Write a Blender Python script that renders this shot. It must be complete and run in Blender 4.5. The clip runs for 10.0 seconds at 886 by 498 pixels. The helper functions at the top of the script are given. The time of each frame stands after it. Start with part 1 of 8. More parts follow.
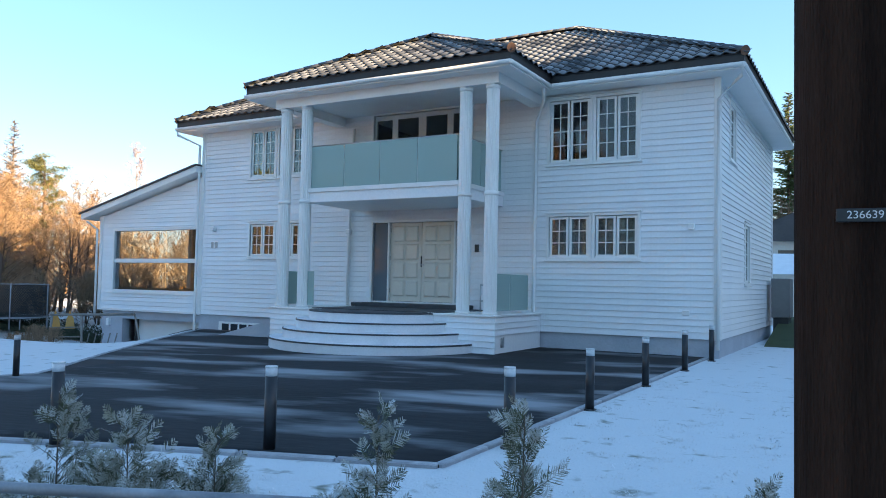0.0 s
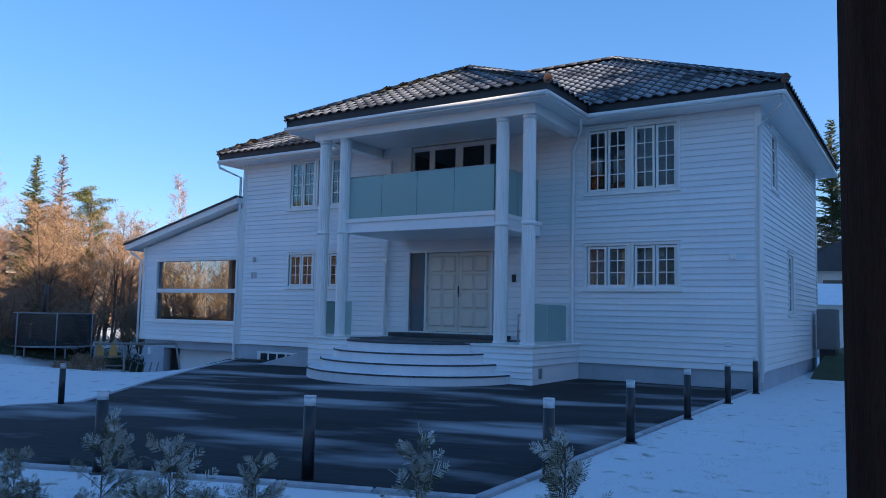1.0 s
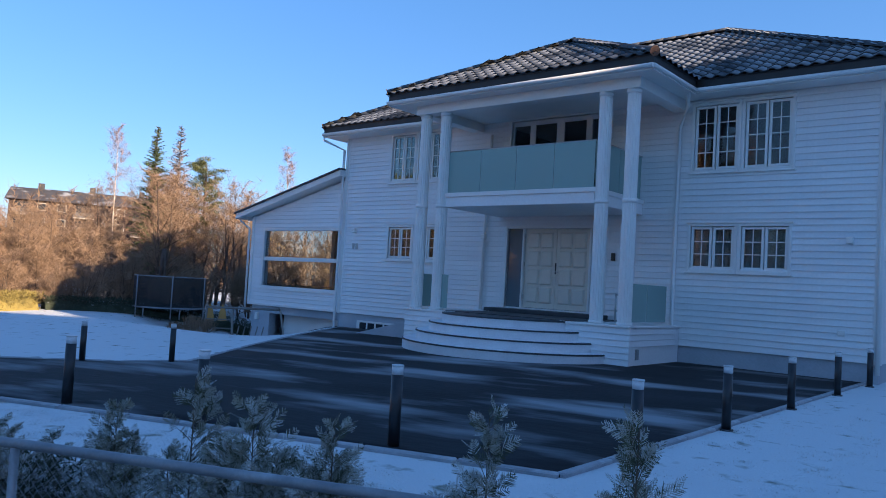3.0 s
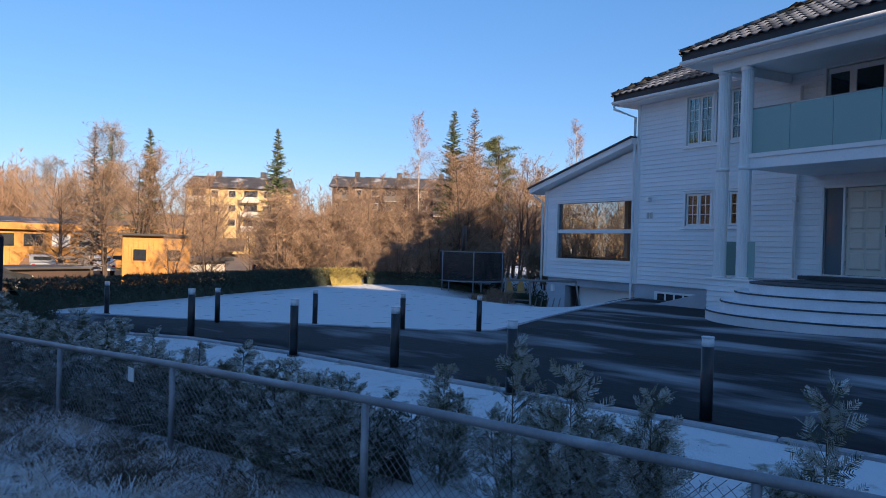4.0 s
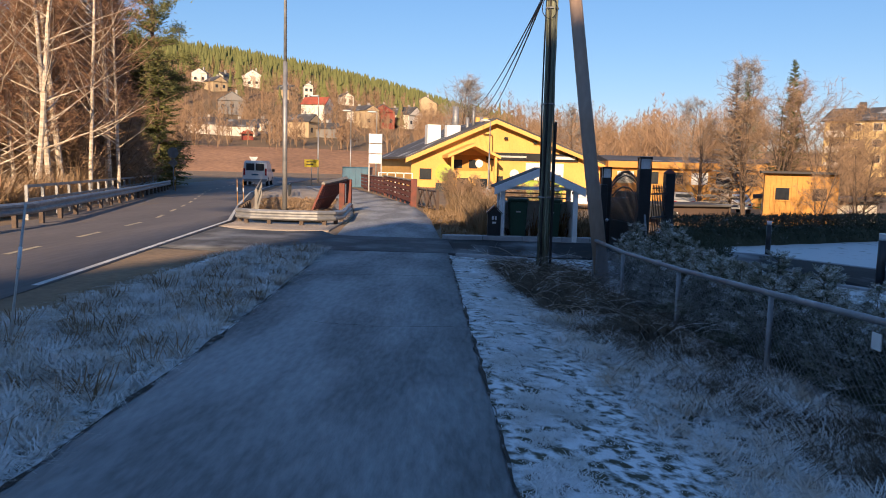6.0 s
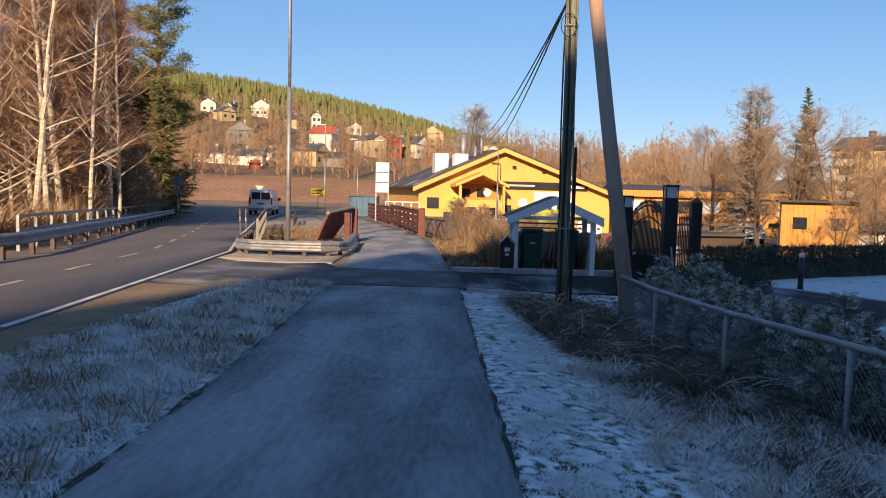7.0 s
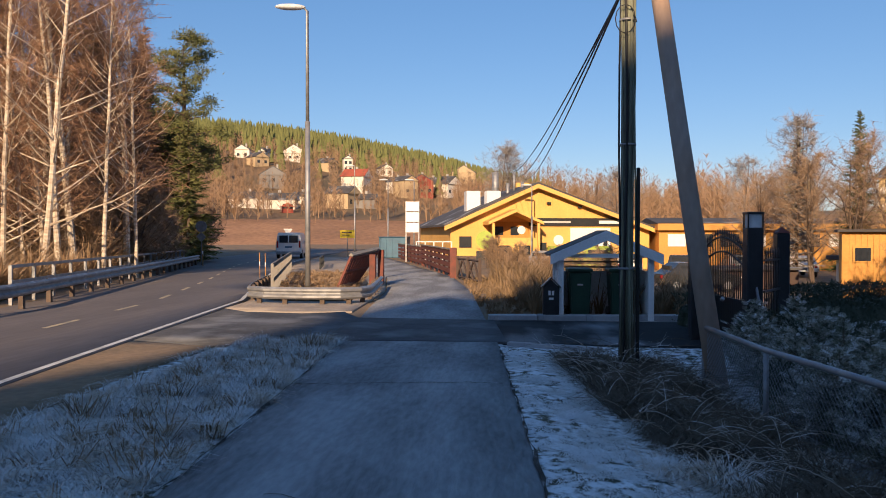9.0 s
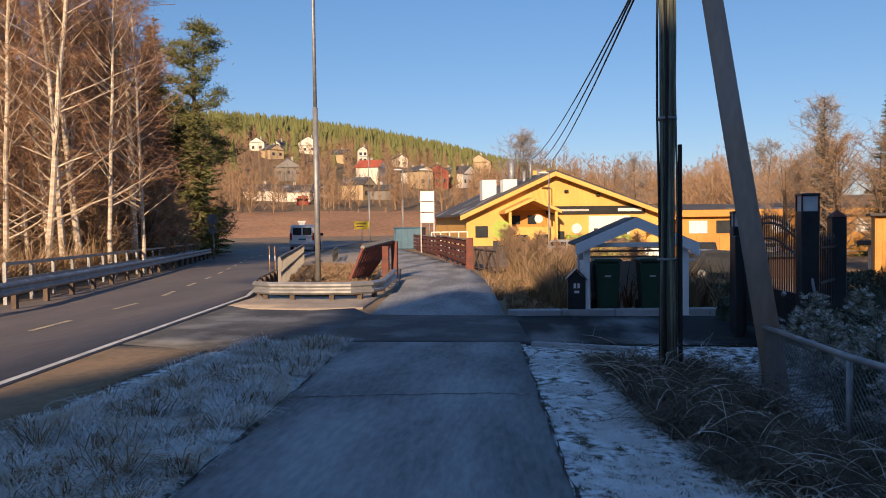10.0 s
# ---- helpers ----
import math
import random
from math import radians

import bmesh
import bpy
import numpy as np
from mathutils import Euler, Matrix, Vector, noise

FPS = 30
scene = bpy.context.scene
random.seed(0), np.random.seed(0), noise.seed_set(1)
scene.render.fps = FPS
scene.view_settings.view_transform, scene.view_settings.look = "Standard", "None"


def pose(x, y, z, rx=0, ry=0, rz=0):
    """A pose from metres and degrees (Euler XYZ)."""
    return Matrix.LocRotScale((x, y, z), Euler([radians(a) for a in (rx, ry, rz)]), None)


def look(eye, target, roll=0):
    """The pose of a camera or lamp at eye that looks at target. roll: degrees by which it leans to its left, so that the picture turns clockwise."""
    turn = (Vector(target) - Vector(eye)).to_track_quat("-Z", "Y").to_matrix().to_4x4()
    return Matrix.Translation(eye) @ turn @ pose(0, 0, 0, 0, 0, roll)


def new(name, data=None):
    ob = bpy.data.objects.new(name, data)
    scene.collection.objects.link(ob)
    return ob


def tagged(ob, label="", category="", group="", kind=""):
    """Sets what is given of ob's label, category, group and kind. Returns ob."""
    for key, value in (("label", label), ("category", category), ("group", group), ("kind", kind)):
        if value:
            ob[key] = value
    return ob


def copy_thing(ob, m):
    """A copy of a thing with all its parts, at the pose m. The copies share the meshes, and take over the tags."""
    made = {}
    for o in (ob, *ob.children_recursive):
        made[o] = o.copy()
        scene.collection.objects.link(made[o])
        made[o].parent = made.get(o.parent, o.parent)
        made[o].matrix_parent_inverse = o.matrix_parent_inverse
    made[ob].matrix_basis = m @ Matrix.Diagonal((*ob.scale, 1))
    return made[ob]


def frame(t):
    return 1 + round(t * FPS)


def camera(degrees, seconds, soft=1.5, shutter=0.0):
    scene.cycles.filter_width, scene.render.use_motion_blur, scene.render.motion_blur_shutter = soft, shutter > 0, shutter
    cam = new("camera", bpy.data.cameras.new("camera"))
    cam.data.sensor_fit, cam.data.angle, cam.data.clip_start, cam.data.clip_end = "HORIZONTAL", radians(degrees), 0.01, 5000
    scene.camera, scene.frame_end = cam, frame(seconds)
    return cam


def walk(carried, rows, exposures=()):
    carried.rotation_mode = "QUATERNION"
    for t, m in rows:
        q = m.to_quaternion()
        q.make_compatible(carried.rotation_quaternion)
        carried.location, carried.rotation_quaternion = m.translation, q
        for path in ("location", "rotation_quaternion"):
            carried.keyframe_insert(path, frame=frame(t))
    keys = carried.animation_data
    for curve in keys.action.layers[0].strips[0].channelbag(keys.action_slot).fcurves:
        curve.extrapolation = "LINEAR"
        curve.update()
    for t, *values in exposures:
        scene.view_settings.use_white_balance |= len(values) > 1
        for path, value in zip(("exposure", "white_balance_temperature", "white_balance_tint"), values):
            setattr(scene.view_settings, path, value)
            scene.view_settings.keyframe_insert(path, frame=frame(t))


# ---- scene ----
cam = camera(59.8, 10.0, soft=0.95)
METRES, EYE, TILT, LEAN, TURN = 5.5, 1.55, 0.0, 0.0, 15.4
ROWS = [
    (0.0, 0.0, 0.0, 0.0, -0.05, 2.63, -1.14),
    (0.5, -0.0029, -0.0022, -0.0004, 1.72, 5.22, -1.02),
    (1.0, -0.002, -0.0019, -0.0003, 2.67, 4.81, -1.23),
    (1.5, 0.0019, 0.0028, -0.0024, 5.16, 3.69, -1.85),
    (2.0, 0.0118, 0.0064, -0.003, 7.72, 2.99, -3.73),
    (3.5, 0.0165, 0.0028, -0.0019, 14.32, 2.48, -1.08),
    (4.0, 0.0022, -0.0075, -0.0044, 31.5, -0.32, -1.68),
    (4.5, -0.0235, -0.017, -0.0083, 53.81, -4.11, -1.42),
    (5.0, -0.0822, -0.0209, -0.0119, 67.57, -5.55, -0.39),
    (5.5, -0.1487, -0.0052, -0.0158, 71.73, -5.42, 0.07),
    (6.0, -0.2262, 0.0055, -0.0172, 75.72, -6.12, -1.47),
    (7.5, -0.4762, 0.0576, -0.02, 76.48, -3.08, -1.2),
    (8.0, -0.5678, 0.0802, -0.0237, 77.3, -2.26, -1.05),
    (8.5, -0.6532, 0.0999, -0.023, 77.79, -1.6, -0.35),
    (9.0, -0.7431, 0.1229, -0.0253, 78.66, -1.09, -0.06),
    (9.5, -0.8279, 0.1401, -0.0239, 78.51, -1.1, 0.96),
    (10.0, -0.9203, 0.1592, -0.0271, 79.84, -1.81, 0.74),
]
walk(cam, [(t, pose(0, 0, EYE, TILT, LEAN, TURN) @ pose(METRES * x, METRES * y, METRES * z, 90 + pitch, roll, yaw)) for t, x, y, z, yaw, pitch, roll in ROWS],
     exposures=[(0.0, 2.28, 6500, 10), (0.2, 1.95, 6100, 11), (0.5, 1.48, 5300, 13), (0.8, 1.36, 5150, 15), (1.2, 1.28, 5100, 16), (3.5, 1.22, 5150, 17), (4.0, 0.95, 5200, 17), (4.5, 0.79, 5300, 17), (5.5, 0.83, 5550, 17), (10.0, 0.62, 5700, 18)])

# ---- light: a low winter sun from behind the walk, and a clear sky ----
SUN_DIR = Vector((1.0, -0.12, 0.36)).normalized()
world = bpy.data.worlds.new("world")
scene.world = world
world.use_nodes = True
wn = world.node_tree.nodes
sky = wn.new("ShaderNodeTexSky")
sky.sky_type, sky.sun_disc = "NISHITA", False
sky.sun_elevation = math.asin(SUN_DIR.z)
sky.sun_rotation = math.atan2(SUN_DIR.x, SUN_DIR.y)
sky.air_density, sky.dust_density, sky.ozone_density = 1.0, 0.5, 3.0
sky.altitude = 200.0
even = wn.new("ShaderNodeGamma")
even.inputs["Gamma"].default_value = 0.62
tone = wn.new("ShaderNodeHueSaturation")
tone.inputs["Saturation"].default_value = 1.38
world.node_tree.links.new(sky.outputs[0], even.inputs["Color"])
world.node_tree.links.new(even.outputs[0], tone.inputs["Color"])
world.node_tree.links.new(tone.outputs[0], wn["Background"].inputs[0])
wn["Background"].inputs[1].default_value = 0.13
sun_data = bpy.data.lights.new("sun", "SUN")
sun_data.energy, sun_data.angle, sun_data.color = 5.0, radians(0.5), (1.0, 0.69, 0.35)
sun = new("sun", sun_data)
sun.matrix_world = look((0, 0, 60), Vector((0, 0, 60)) - SUN_DIR)


# ---- materials ----
def mat(name, a, b=None, scale=4.0, rough=0.7, metal=0.0, bump=0.0, fine=0.0, frost=0.0, frost_scale=3.0, stretch=None, vary=0.0, coords="Object", detail=5.0, spec=0.5, amt=None):
    """Two colours mixed by a noise at one scale, grain at a second one, and hoar frost on faces that look up."""
    m = bpy.data.materials.new(name)
    m.use_nodes = True
    nt = m.node_tree
    n, l = nt.nodes, nt.links
    p = n["Principled BSDF"]
    p.inputs["Roughness"].default_value, p.inputs["Metallic"].default_value = rough, metal
    p.inputs["Specular IOR Level"].default_value = spec
    if coords == "World":
        src = n.new("ShaderNodeNewGeometry").outputs["Position"]
    else:
        src = n.new("ShaderNodeTexCoord").outputs["Object"]
    if stretch:
        mp = n.new("ShaderNodeMapping")
        mp.inputs["Scale"].default_value = stretch
        l.new(src, mp.inputs[0])
        src = mp.outputs[0]

    def noise_at(s, d=detail):
        t = n.new("ShaderNodeTexNoise")
        t.inputs["Scale"].default_value, t.inputs["Detail"].default_value = s, d
        l.new(src, t.inputs["Vector"])
        return t.outputs[0]

    def ramp(val, lo, hi):
        r = n.new("ShaderNodeMapRange")
        r.inputs[1].default_value, r.inputs[2].default_value = lo, hi
        l.new(val, r.inputs[0])
        return r.outputs[0]

    def mix(f, c1, c2):
        x = n.new("ShaderNodeMix")
        x.data_type = "RGBA"
        for s, c in ((x.inputs[0], f), (x.inputs[6], c1), (x.inputs[7], c2)):
            if isinstance(c, tuple):
                s.default_value = (*c, 1)
            elif isinstance(c, float):
                s.default_value = c
            else:
                l.new(c, s)
        return x.outputs[2]

    b = b or tuple(c * 0.85 for c in a)
    big = noise_at(scale)
    grain = noise_at(scale * 14, 3.0)
    col = mix(ramp(big, 0.35, 0.65), a, b)
    dark = n.new("ShaderNodeMix")
    dark.data_type, dark.blend_type = "RGBA", "MULTIPLY"
    dark.inputs[0].default_value = 0.35 if fine == 0 else fine
    l.new(col, dark.inputs[6])
    l.new(mix(ramp(grain, 0.3, 0.7), (0.55, 0.55, 0.55), (1.0, 1.0, 1.0)), dark.inputs[7])
    col = dark.outputs[2]
    if vary:
        oi = n.new("ShaderNodeObjectInfo")
        hv = n.new("ShaderNodeHueSaturation")
        r = n.new("ShaderNodeMapRange")
        r.inputs[3].default_value, r.inputs[4].default_value = 1 - vary, 1 + vary
        l.new(oi.outputs["Random"], r.inputs[0])
        l.new(r.outputs[0], hv.inputs["Value"])
        l.new(col, hv.inputs["Color"])
        col = hv.outputs[0]
    if frost:
        g = n.new("ShaderNodeNewGeometry")
        sep = n.new("ShaderNodeSeparateXYZ")
        l.new(g.outputs["Normal"], sep.inputs[0])
        up = ramp(sep.outputs[2], -0.1, 0.9)
        mul = n.new("ShaderNodeMath")
        mul.operation = "MULTIPLY"
        l.new(up, mul.inputs[0])
        l.new(ramp(noise_at(frost_scale, 6.0), 0.62 - 0.3 * frost, 0.78 - 0.3 * frost), mul.inputs[1])
        m2 = n.new("ShaderNodeMath")
        m2.operation = "MULTIPLY"
        m2.inputs[1].default_value = amt or min(1.0, 0.35 + frost * 0.6)
        l.new(mul.outputs[0], m2.inputs[0])
        col = mix(m2.outputs[0], col, (0.80, 0.83, 0.86))
    l.new(col, p.inputs["Base Color"])
    if bump:
        bn = n.new("ShaderNodeBump")
        bn.inputs["Strength"].default_value, bn.inputs["Distance"].default_value = bump, 0.02
        l.new(grain, bn.inputs["Height"])
        l.new(bn.outputs[0], p.inputs["Normal"])
    return m


def glass_mat(name, tint=(0.85, 0.92, 0.9), gloss=0.08, see=1.0, body=None, ior=1.6):
    """Clear pane: see-through with a mirror-like sheen; body gives a milky share."""
    m = bpy.data.materials.new(name)
    m.use_nodes = True
    nt = m.node_tree
    n, l = nt.nodes, nt.links
    n.remove(n["Principled BSDF"])
    tr = n.new("ShaderNodeBsdfTransparent")
    tr.inputs[0].default_value = (*tint, 1)
    gl = n.new("ShaderNodeBsdfGlossy")
    gl.inputs["Roughness"].default_value = 0.01
    fr = n.new("ShaderNodeFresnel")
    fr.inputs[0].default_value = ior
    ad = n.new("ShaderNodeMath")
    ad.inputs[1].default_value = gloss
    l.new(fr.outputs[0], ad.inputs[0])
    base = tr.outputs[0]
    if body:
        df = n.new("ShaderNodeBsdfDiffuse")
        df.inputs[0].default_value = (*body, 1)
        mb = n.new("ShaderNodeMixShader")
        mb.inputs[0].default_value = 1 - see
        l.new(base, mb.inputs[1])
        l.new(df.outputs[0], mb.inputs[2])
        base = mb.outputs[0]
    mx = n.new("ShaderNodeMixShader")
    l.new(ad.outputs[0], mx.inputs[0])
    l.new(base, mx.inputs[1])
    l.new(gl.outputs[0], mx.inputs[2])
    l.new(mx.outputs[0], n["Material Output"].inputs[0])
    return m


M = {
    "white": mat("white_paint", (0.86, 0.86, 0.85), (0.82, 0.825, 0.83), 1.2, 0.45, bump=0.05, fine=0.12, vary=0.04),
    "trim": mat("white_trim_paint", (0.87, 0.86, 0.83), (0.83, 0.82, 0.79), 2.0, 0.4, fine=0.1),
    "cream": mat("cream_door_paint", (0.78, 0.72, 0.61), (0.74, 0.68, 0.58), 2.0, 0.4, fine=0.1),
    "found": mat("grey_foundation_render", (0.50, 0.52, 0.56), (0.44, 0.46, 0.50), 1.5, 0.85, bump=0.3, fine=0.2),
    "slate": mat("dark_slate_paving", (0.07, 0.075, 0.085), (0.05, 0.055, 0.06), 3.0, 0.6, bump=0.2),
    "step": mat("light_concrete_step", (0.78, 0.79, 0.80), (0.70, 0.71, 0.73), 2.0, 0.8, bump=0.15, fine=0.2, frost=0.25),
    "tile": mat("black_glazed_roof_tile", (0.035, 0.037, 0.042), (0.022, 0.024, 0.028), 6.0, 0.4, bump=0.1, frost=0.8, frost_scale=0.8, vary=0.2, amt=0.42),
    "fascia": mat("black_fascia_metal", (0.018, 0.018, 0.02), (0.03, 0.03, 0.03), 3.0, 0.5),
    "copper": mat("clay_ridge_end", (0.22, 0.11, 0.06), (0.16, 0.08, 0.05), 6.0, 0.6),
    "dark": mat("dark_interior", (0.05, 0.045, 0.04), (0.03, 0.028, 0.025), 2.0, 0.9),
    "room": mat("room_plaster", (0.42, 0.36, 0.28), (0.36, 0.30, 0.24), 1.0, 0.9),
    "glass": glass_mat("window_glass", (0.7, 0.75, 0.75), 0.02, ior=1.42),
    "wingglass": glass_mat("large_window_glass", (0.72, 0.78, 0.82), 0.0, ior=1.22),
    "sidelight": glass_mat("frosted_sidelight", (0.5, 0.55, 0.58), 0.05, 0.15, (0.17, 0.20, 0.23)),
    "balglass": glass_mat("frosted_balcony_glass", (0.55, 0.72, 0.68), 0.0, 0.2, (0.40, 0.54, 0.50), 1.25),
    "steel": mat("brushed_steel", (0.6, 0.6, 0.6), (0.5, 0.5, 0.5), 8.0, 0.35, metal=0.9),
    "zinc": mat("galvanised_steel", (0.36, 0.36, 0.37), (0.25, 0.255, 0.27), 5.0, 0.55, metal=0.5, fine=0.3, frost=0.15),
    "rust": mat("rusty_steel", (0.09, 0.065, 0.05), (0.14, 0.10, 0.075), 5.0, 0.8, metal=0.2),
    "black": mat("black_powder_coat", (0.016, 0.017, 0.02), (0.03, 0.032, 0.036), 5.0, 0.4, frost=0.1),
    "lens": mat("opal_lamp_lens", (0.75, 0.77, 0.78), (0.6, 0.62, 0.64), 9.0, 0.3),
    "asphalt": mat("path_asphalt", (0.235, 0.238, 0.245), (0.285, 0.29, 0.30), 0.9, 0.9, bump=1.0, fine=0.8, frost=0.6, frost_scale=0.9, coords="World", detail=13.0, stretch=(0.45, 1.6, 1), amt=0.15, spec=0.3),
    "road": mat("road_asphalt", (0.135, 0.118, 0.112), (0.17, 0.148, 0.138), 0.5, 0.75, bump=0.4, fine=0.45, coords="World", stretch=(0.25, 1.5, 1)),
    "crossing": mat("worn_dark_asphalt", (0.075, 0.076, 0.082), (0.115, 0.116, 0.124), 0.8, 0.85, bump=0.6, fine=0.6, frost=0.45, frost_scale=0.9, coords="World", detail=12.0, amt=0.14, spec=0.25),
    "drive": mat("driveway_asphalt", (0.022, 0.023, 0.025), (0.034, 0.036, 0.040), 0.5, 0.85, bump=0.4, fine=0.5, frost=0.42, frost_scale=0.45, coords="World", detail=12.0, stretch=(0.55, 1.5, 1), amt=0.34, spec=0.2),
    "kerb": mat("granite_kerb", (0.42, 0.43, 0.45), (0.32, 0.33, 0.35), 6.0, 0.8, bump=0.3, fine=0.4, frost=0.4, vary=0.12),
    "lawn": mat("frosted_lawn", (0.10, 0.12, 0.06), (0.16, 0.17, 0.10), 2.0, 0.95, bump=1.0, fine=0.6, frost=1.3, frost_scale=3.2, coords="World", detail=13.0, amt=0.8),
    "verge": mat("frosted_verge_soil", (0.07, 0.075, 0.045), (0.12, 0.11, 0.07), 2.2, 0.95, bump=1.0, fine=0.7, frost=0.72, frost_scale=11.0, coords="World", detail=14.0, amt=1.0),
    "earth": mat("brown_grass_ground", (0.30, 0.20, 0.115), (0.19, 0.14, 0.085), 0.6, 0.95, bump=0.8, fine=0.6, coords="World", detail=8.0),
    "gravel": mat("sandy_gravel", (0.48, 0.40, 0.32), (0.36, 0.30, 0.24), 2.0, 0.95, bump=0.9, fine=0.7, coords="World"),
    "line": mat("white_road_paint", (0.72, 0.71, 0.68), (0.5, 0.49, 0.46), 3.0, 0.7, fine=0.4, coords="World"),
    "yline": mat("yellow_road_paint", (0.62, 0.50, 0.30), (0.4, 0.34, 0.24), 3.0, 0.7, fine=0.4, coords="World"),
    "bark": mat("brown_bark", (0.14, 0.10, 0.075), (0.09, 0.065, 0.05), 6.0, 0.95, bump=0.6, stretch=(3, 3, 0.6)),
    "birch": mat("pale_birch_bark", (0.74, 0.65, 0.53), (0.42, 0.33, 0.24), 3.0, 0.8, bump=0.4, stretch=(1.0, 1.0, 3.0)),
    "twig": mat("bare_twigs", (0.37, 0.25, 0.155), (0.27, 0.18, 0.115), 1.5, 0.95),
    "twig_birch": mat("birch_twigs", (0.36, 0.21, 0.125), (0.26, 0.15, 0.09), 1.5, 0.95),
    "twig_grey": mat("grey_frosted_twigs", (0.32, 0.29, 0.27), (0.24, 0.22, 0.21), 1.5, 0.95),
    "needle": mat("spruce_needles", (0.085, 0.12, 0.04), (0.13, 0.165, 0.055), 2.0, 0.9),
    "pine": mat("pine_needles", (0.17, 0.175, 0.05), (0.115, 0.125, 0.04), 2.0, 0.9),
    "thuja": mat("dark_thuja_leaves", (0.07, 0.085, 0.045), (0.13, 0.135, 0.075), 5.0, 0.8, frost=0.3, frost_scale=8.0),
    "hedge": mat("dark_hedge_leaves", (0.035, 0.048, 0.026), (0.065, 0.075, 0.045), 5.0, 0.9, frost=0.05, frost_scale=8.0),
    "weed": mat("dark_withered_weeds", (0.075, 0.06, 0.042), (0.17, 0.135, 0.095), 3.0, 0.95),
    "thuja_tip": mat("frosted_thuja_tips", (0.31, 0.30, 0.22), (0.56, 0.56, 0.51), 6.0, 0.9, frost=0.7, frost_scale=9.0),
    "straw": mat("dry_frosted_grass", (0.54, 0.44, 0.33), (0.74, 0.71, 0.67), 3.0, 0.95, frost=0.6, frost_scale=6.0),
    "straw_warm": mat("dry_brown_grass", (0.30, 0.20, 0.11), (0.22, 0.15, 0.08), 3.0, 0.95),
    "frostgrass": mat("hoar_frost_grass", (0.86, 0.88, 0.90), (0.68, 0.68, 0.65), 2.5, 0.95),
    "hedgeyellow": mat("yellow_green_bush", (0.35, 0.27, 0.06), (0.24, 0.19, 0.05), 3.0, 0.9),
    "pole": mat("tarred_wooden_pole", (0.030, 0.016, 0.011), (0.062, 0.032, 0.021), 3.0, 0.95, spec=0.08, bump=0.8, fine=0.6, stretch=(5, 5, 0.4)),
    # weathered green, raised to carry the sky's sheen on pole and cables
    "polegreen": mat("weathered_pole_with_sheen", (0.34, 0.37, 0.27), (0.20, 0.20, 0.15), 3.0, 0.85, bump=0.7, fine=0.6, stretch=(5, 5, 0.4)),
    "strut": mat("bare_wood_strut", (0.40, 0.34, 0.30), (0.42, 0.27, 0.17), 1.2, 0.75, bump=0.4, fine=0.4, stretch=(1, 1, 0.35)),
    "cable": mat("black_cable", (0.012, 0.012, 0.012), (0.02, 0.02, 0.02), 5.0, 0.6),
    "redwood": mat("red_painted_wood", (0.20, 0.05, 0.03), (0.11, 0.04, 0.03), 4.0, 0.7, bump=0.3, fine=0.4),
    "yellowwall": mat("yellow_wood_cladding", (0.80, 0.46, 0.115), (0.72, 0.40, 0.095), 0.5, 0.7, bump=0.2, fine=0.25),
    "orangewall": mat("orange_stained_wood", (0.60, 0.30, 0.055), (0.50, 0.24, 0.045), 0.6, 0.7, bump=0.2, fine=0.35),
    "aptyellow": mat("yellow_render", (0.72, 0.52, 0.22), (0.66, 0.47, 0.2), 0.3, 0.85, fine=0.15),
    "aptbrown": mat("dark_brown_cladding", (0.10, 0.065, 0.05), (0.075, 0.05, 0.04), 0.4, 0.85, fine=0.3),
    "roofdark": mat("dark_roof_felt", (0.06, 0.055, 0.055), (0.09, 0.085, 0.085), 0.5, 0.8, fine=0.3, frost=0.2, frost_scale=0.4),
    "roofred": mat("red_roof_tiles", (0.42, 0.10, 0.05), (0.33, 0.08, 0.045), 0.6, 0.8, fine=0.3),
    "farwhite": mat("weathered_white_house", (0.74, 0.68, 0.58), (0.68, 0.62, 0.54), 0.4, 0.7, fine=0.2),
    "beige": mat("beige_house", (0.50, 0.38, 0.22), (0.44, 0.33, 0.2), 0.4, 0.8, fine=0.2),
    "farred": mat("red_house", (0.28, 0.055, 0.035), (0.22, 0.045, 0.03), 0.4, 0.8, fine=0.2),
    "fargrey": mat("grey_house", (0.22, 0.21, 0.20), (0.18, 0.17, 0.165), 0.4, 0.8, fine=0.2),
    "pane": mat("dark_window_pane", (0.03, 0.035, 0.045), (0.05, 0.055, 0.06), 0.6, 0.12),
    "binbody": mat("dark_green_plastic", (0.018, 0.055, 0.034), (0.024, 0.068, 0.042), 3.0, 0.5, frost=0.1),
    "shedwhite": mat("white_shed_paint", (0.85, 0.86, 0.87), (0.80, 0.81, 0.82), 2.0, 0.6, fine=0.2),
    "blue": mat("blue_container_steel", (0.035, 0.13, 0.22), (0.03, 0.10, 0.18), 2.0, 0.5),
    "tarp": mat("blue_tarpaulin", (0.03, 0.05, 0.16), (0.02, 0.04, 0.12), 3.0, 0.5),
    "carwhite": mat("white_car_paint", (0.75, 0.75, 0.74), (0.7, 0.7, 0.69), 2.0, 0.25, fine=0.08),
    "cargrey": mat("grey_car_paint", (0.30, 0.31, 0.33), (0.26, 0.27, 0.28), 2.0, 0.25, fine=0.08),
    "cardark": mat("dark_car_paint", (0.03, 0.032, 0.036), (0.04, 0.042, 0.046), 2.0, 0.25, fine=0.08),
    "tyre": mat("rubber_tyre", (0.02, 0.02, 0.02), (0.03, 0.03, 0.03), 6.0, 0.9),
    "redlight": mat("red_tail_light", (0.40, 0.02, 0.02), (0.3, 0.015, 0.015), 6.0, 0.25),
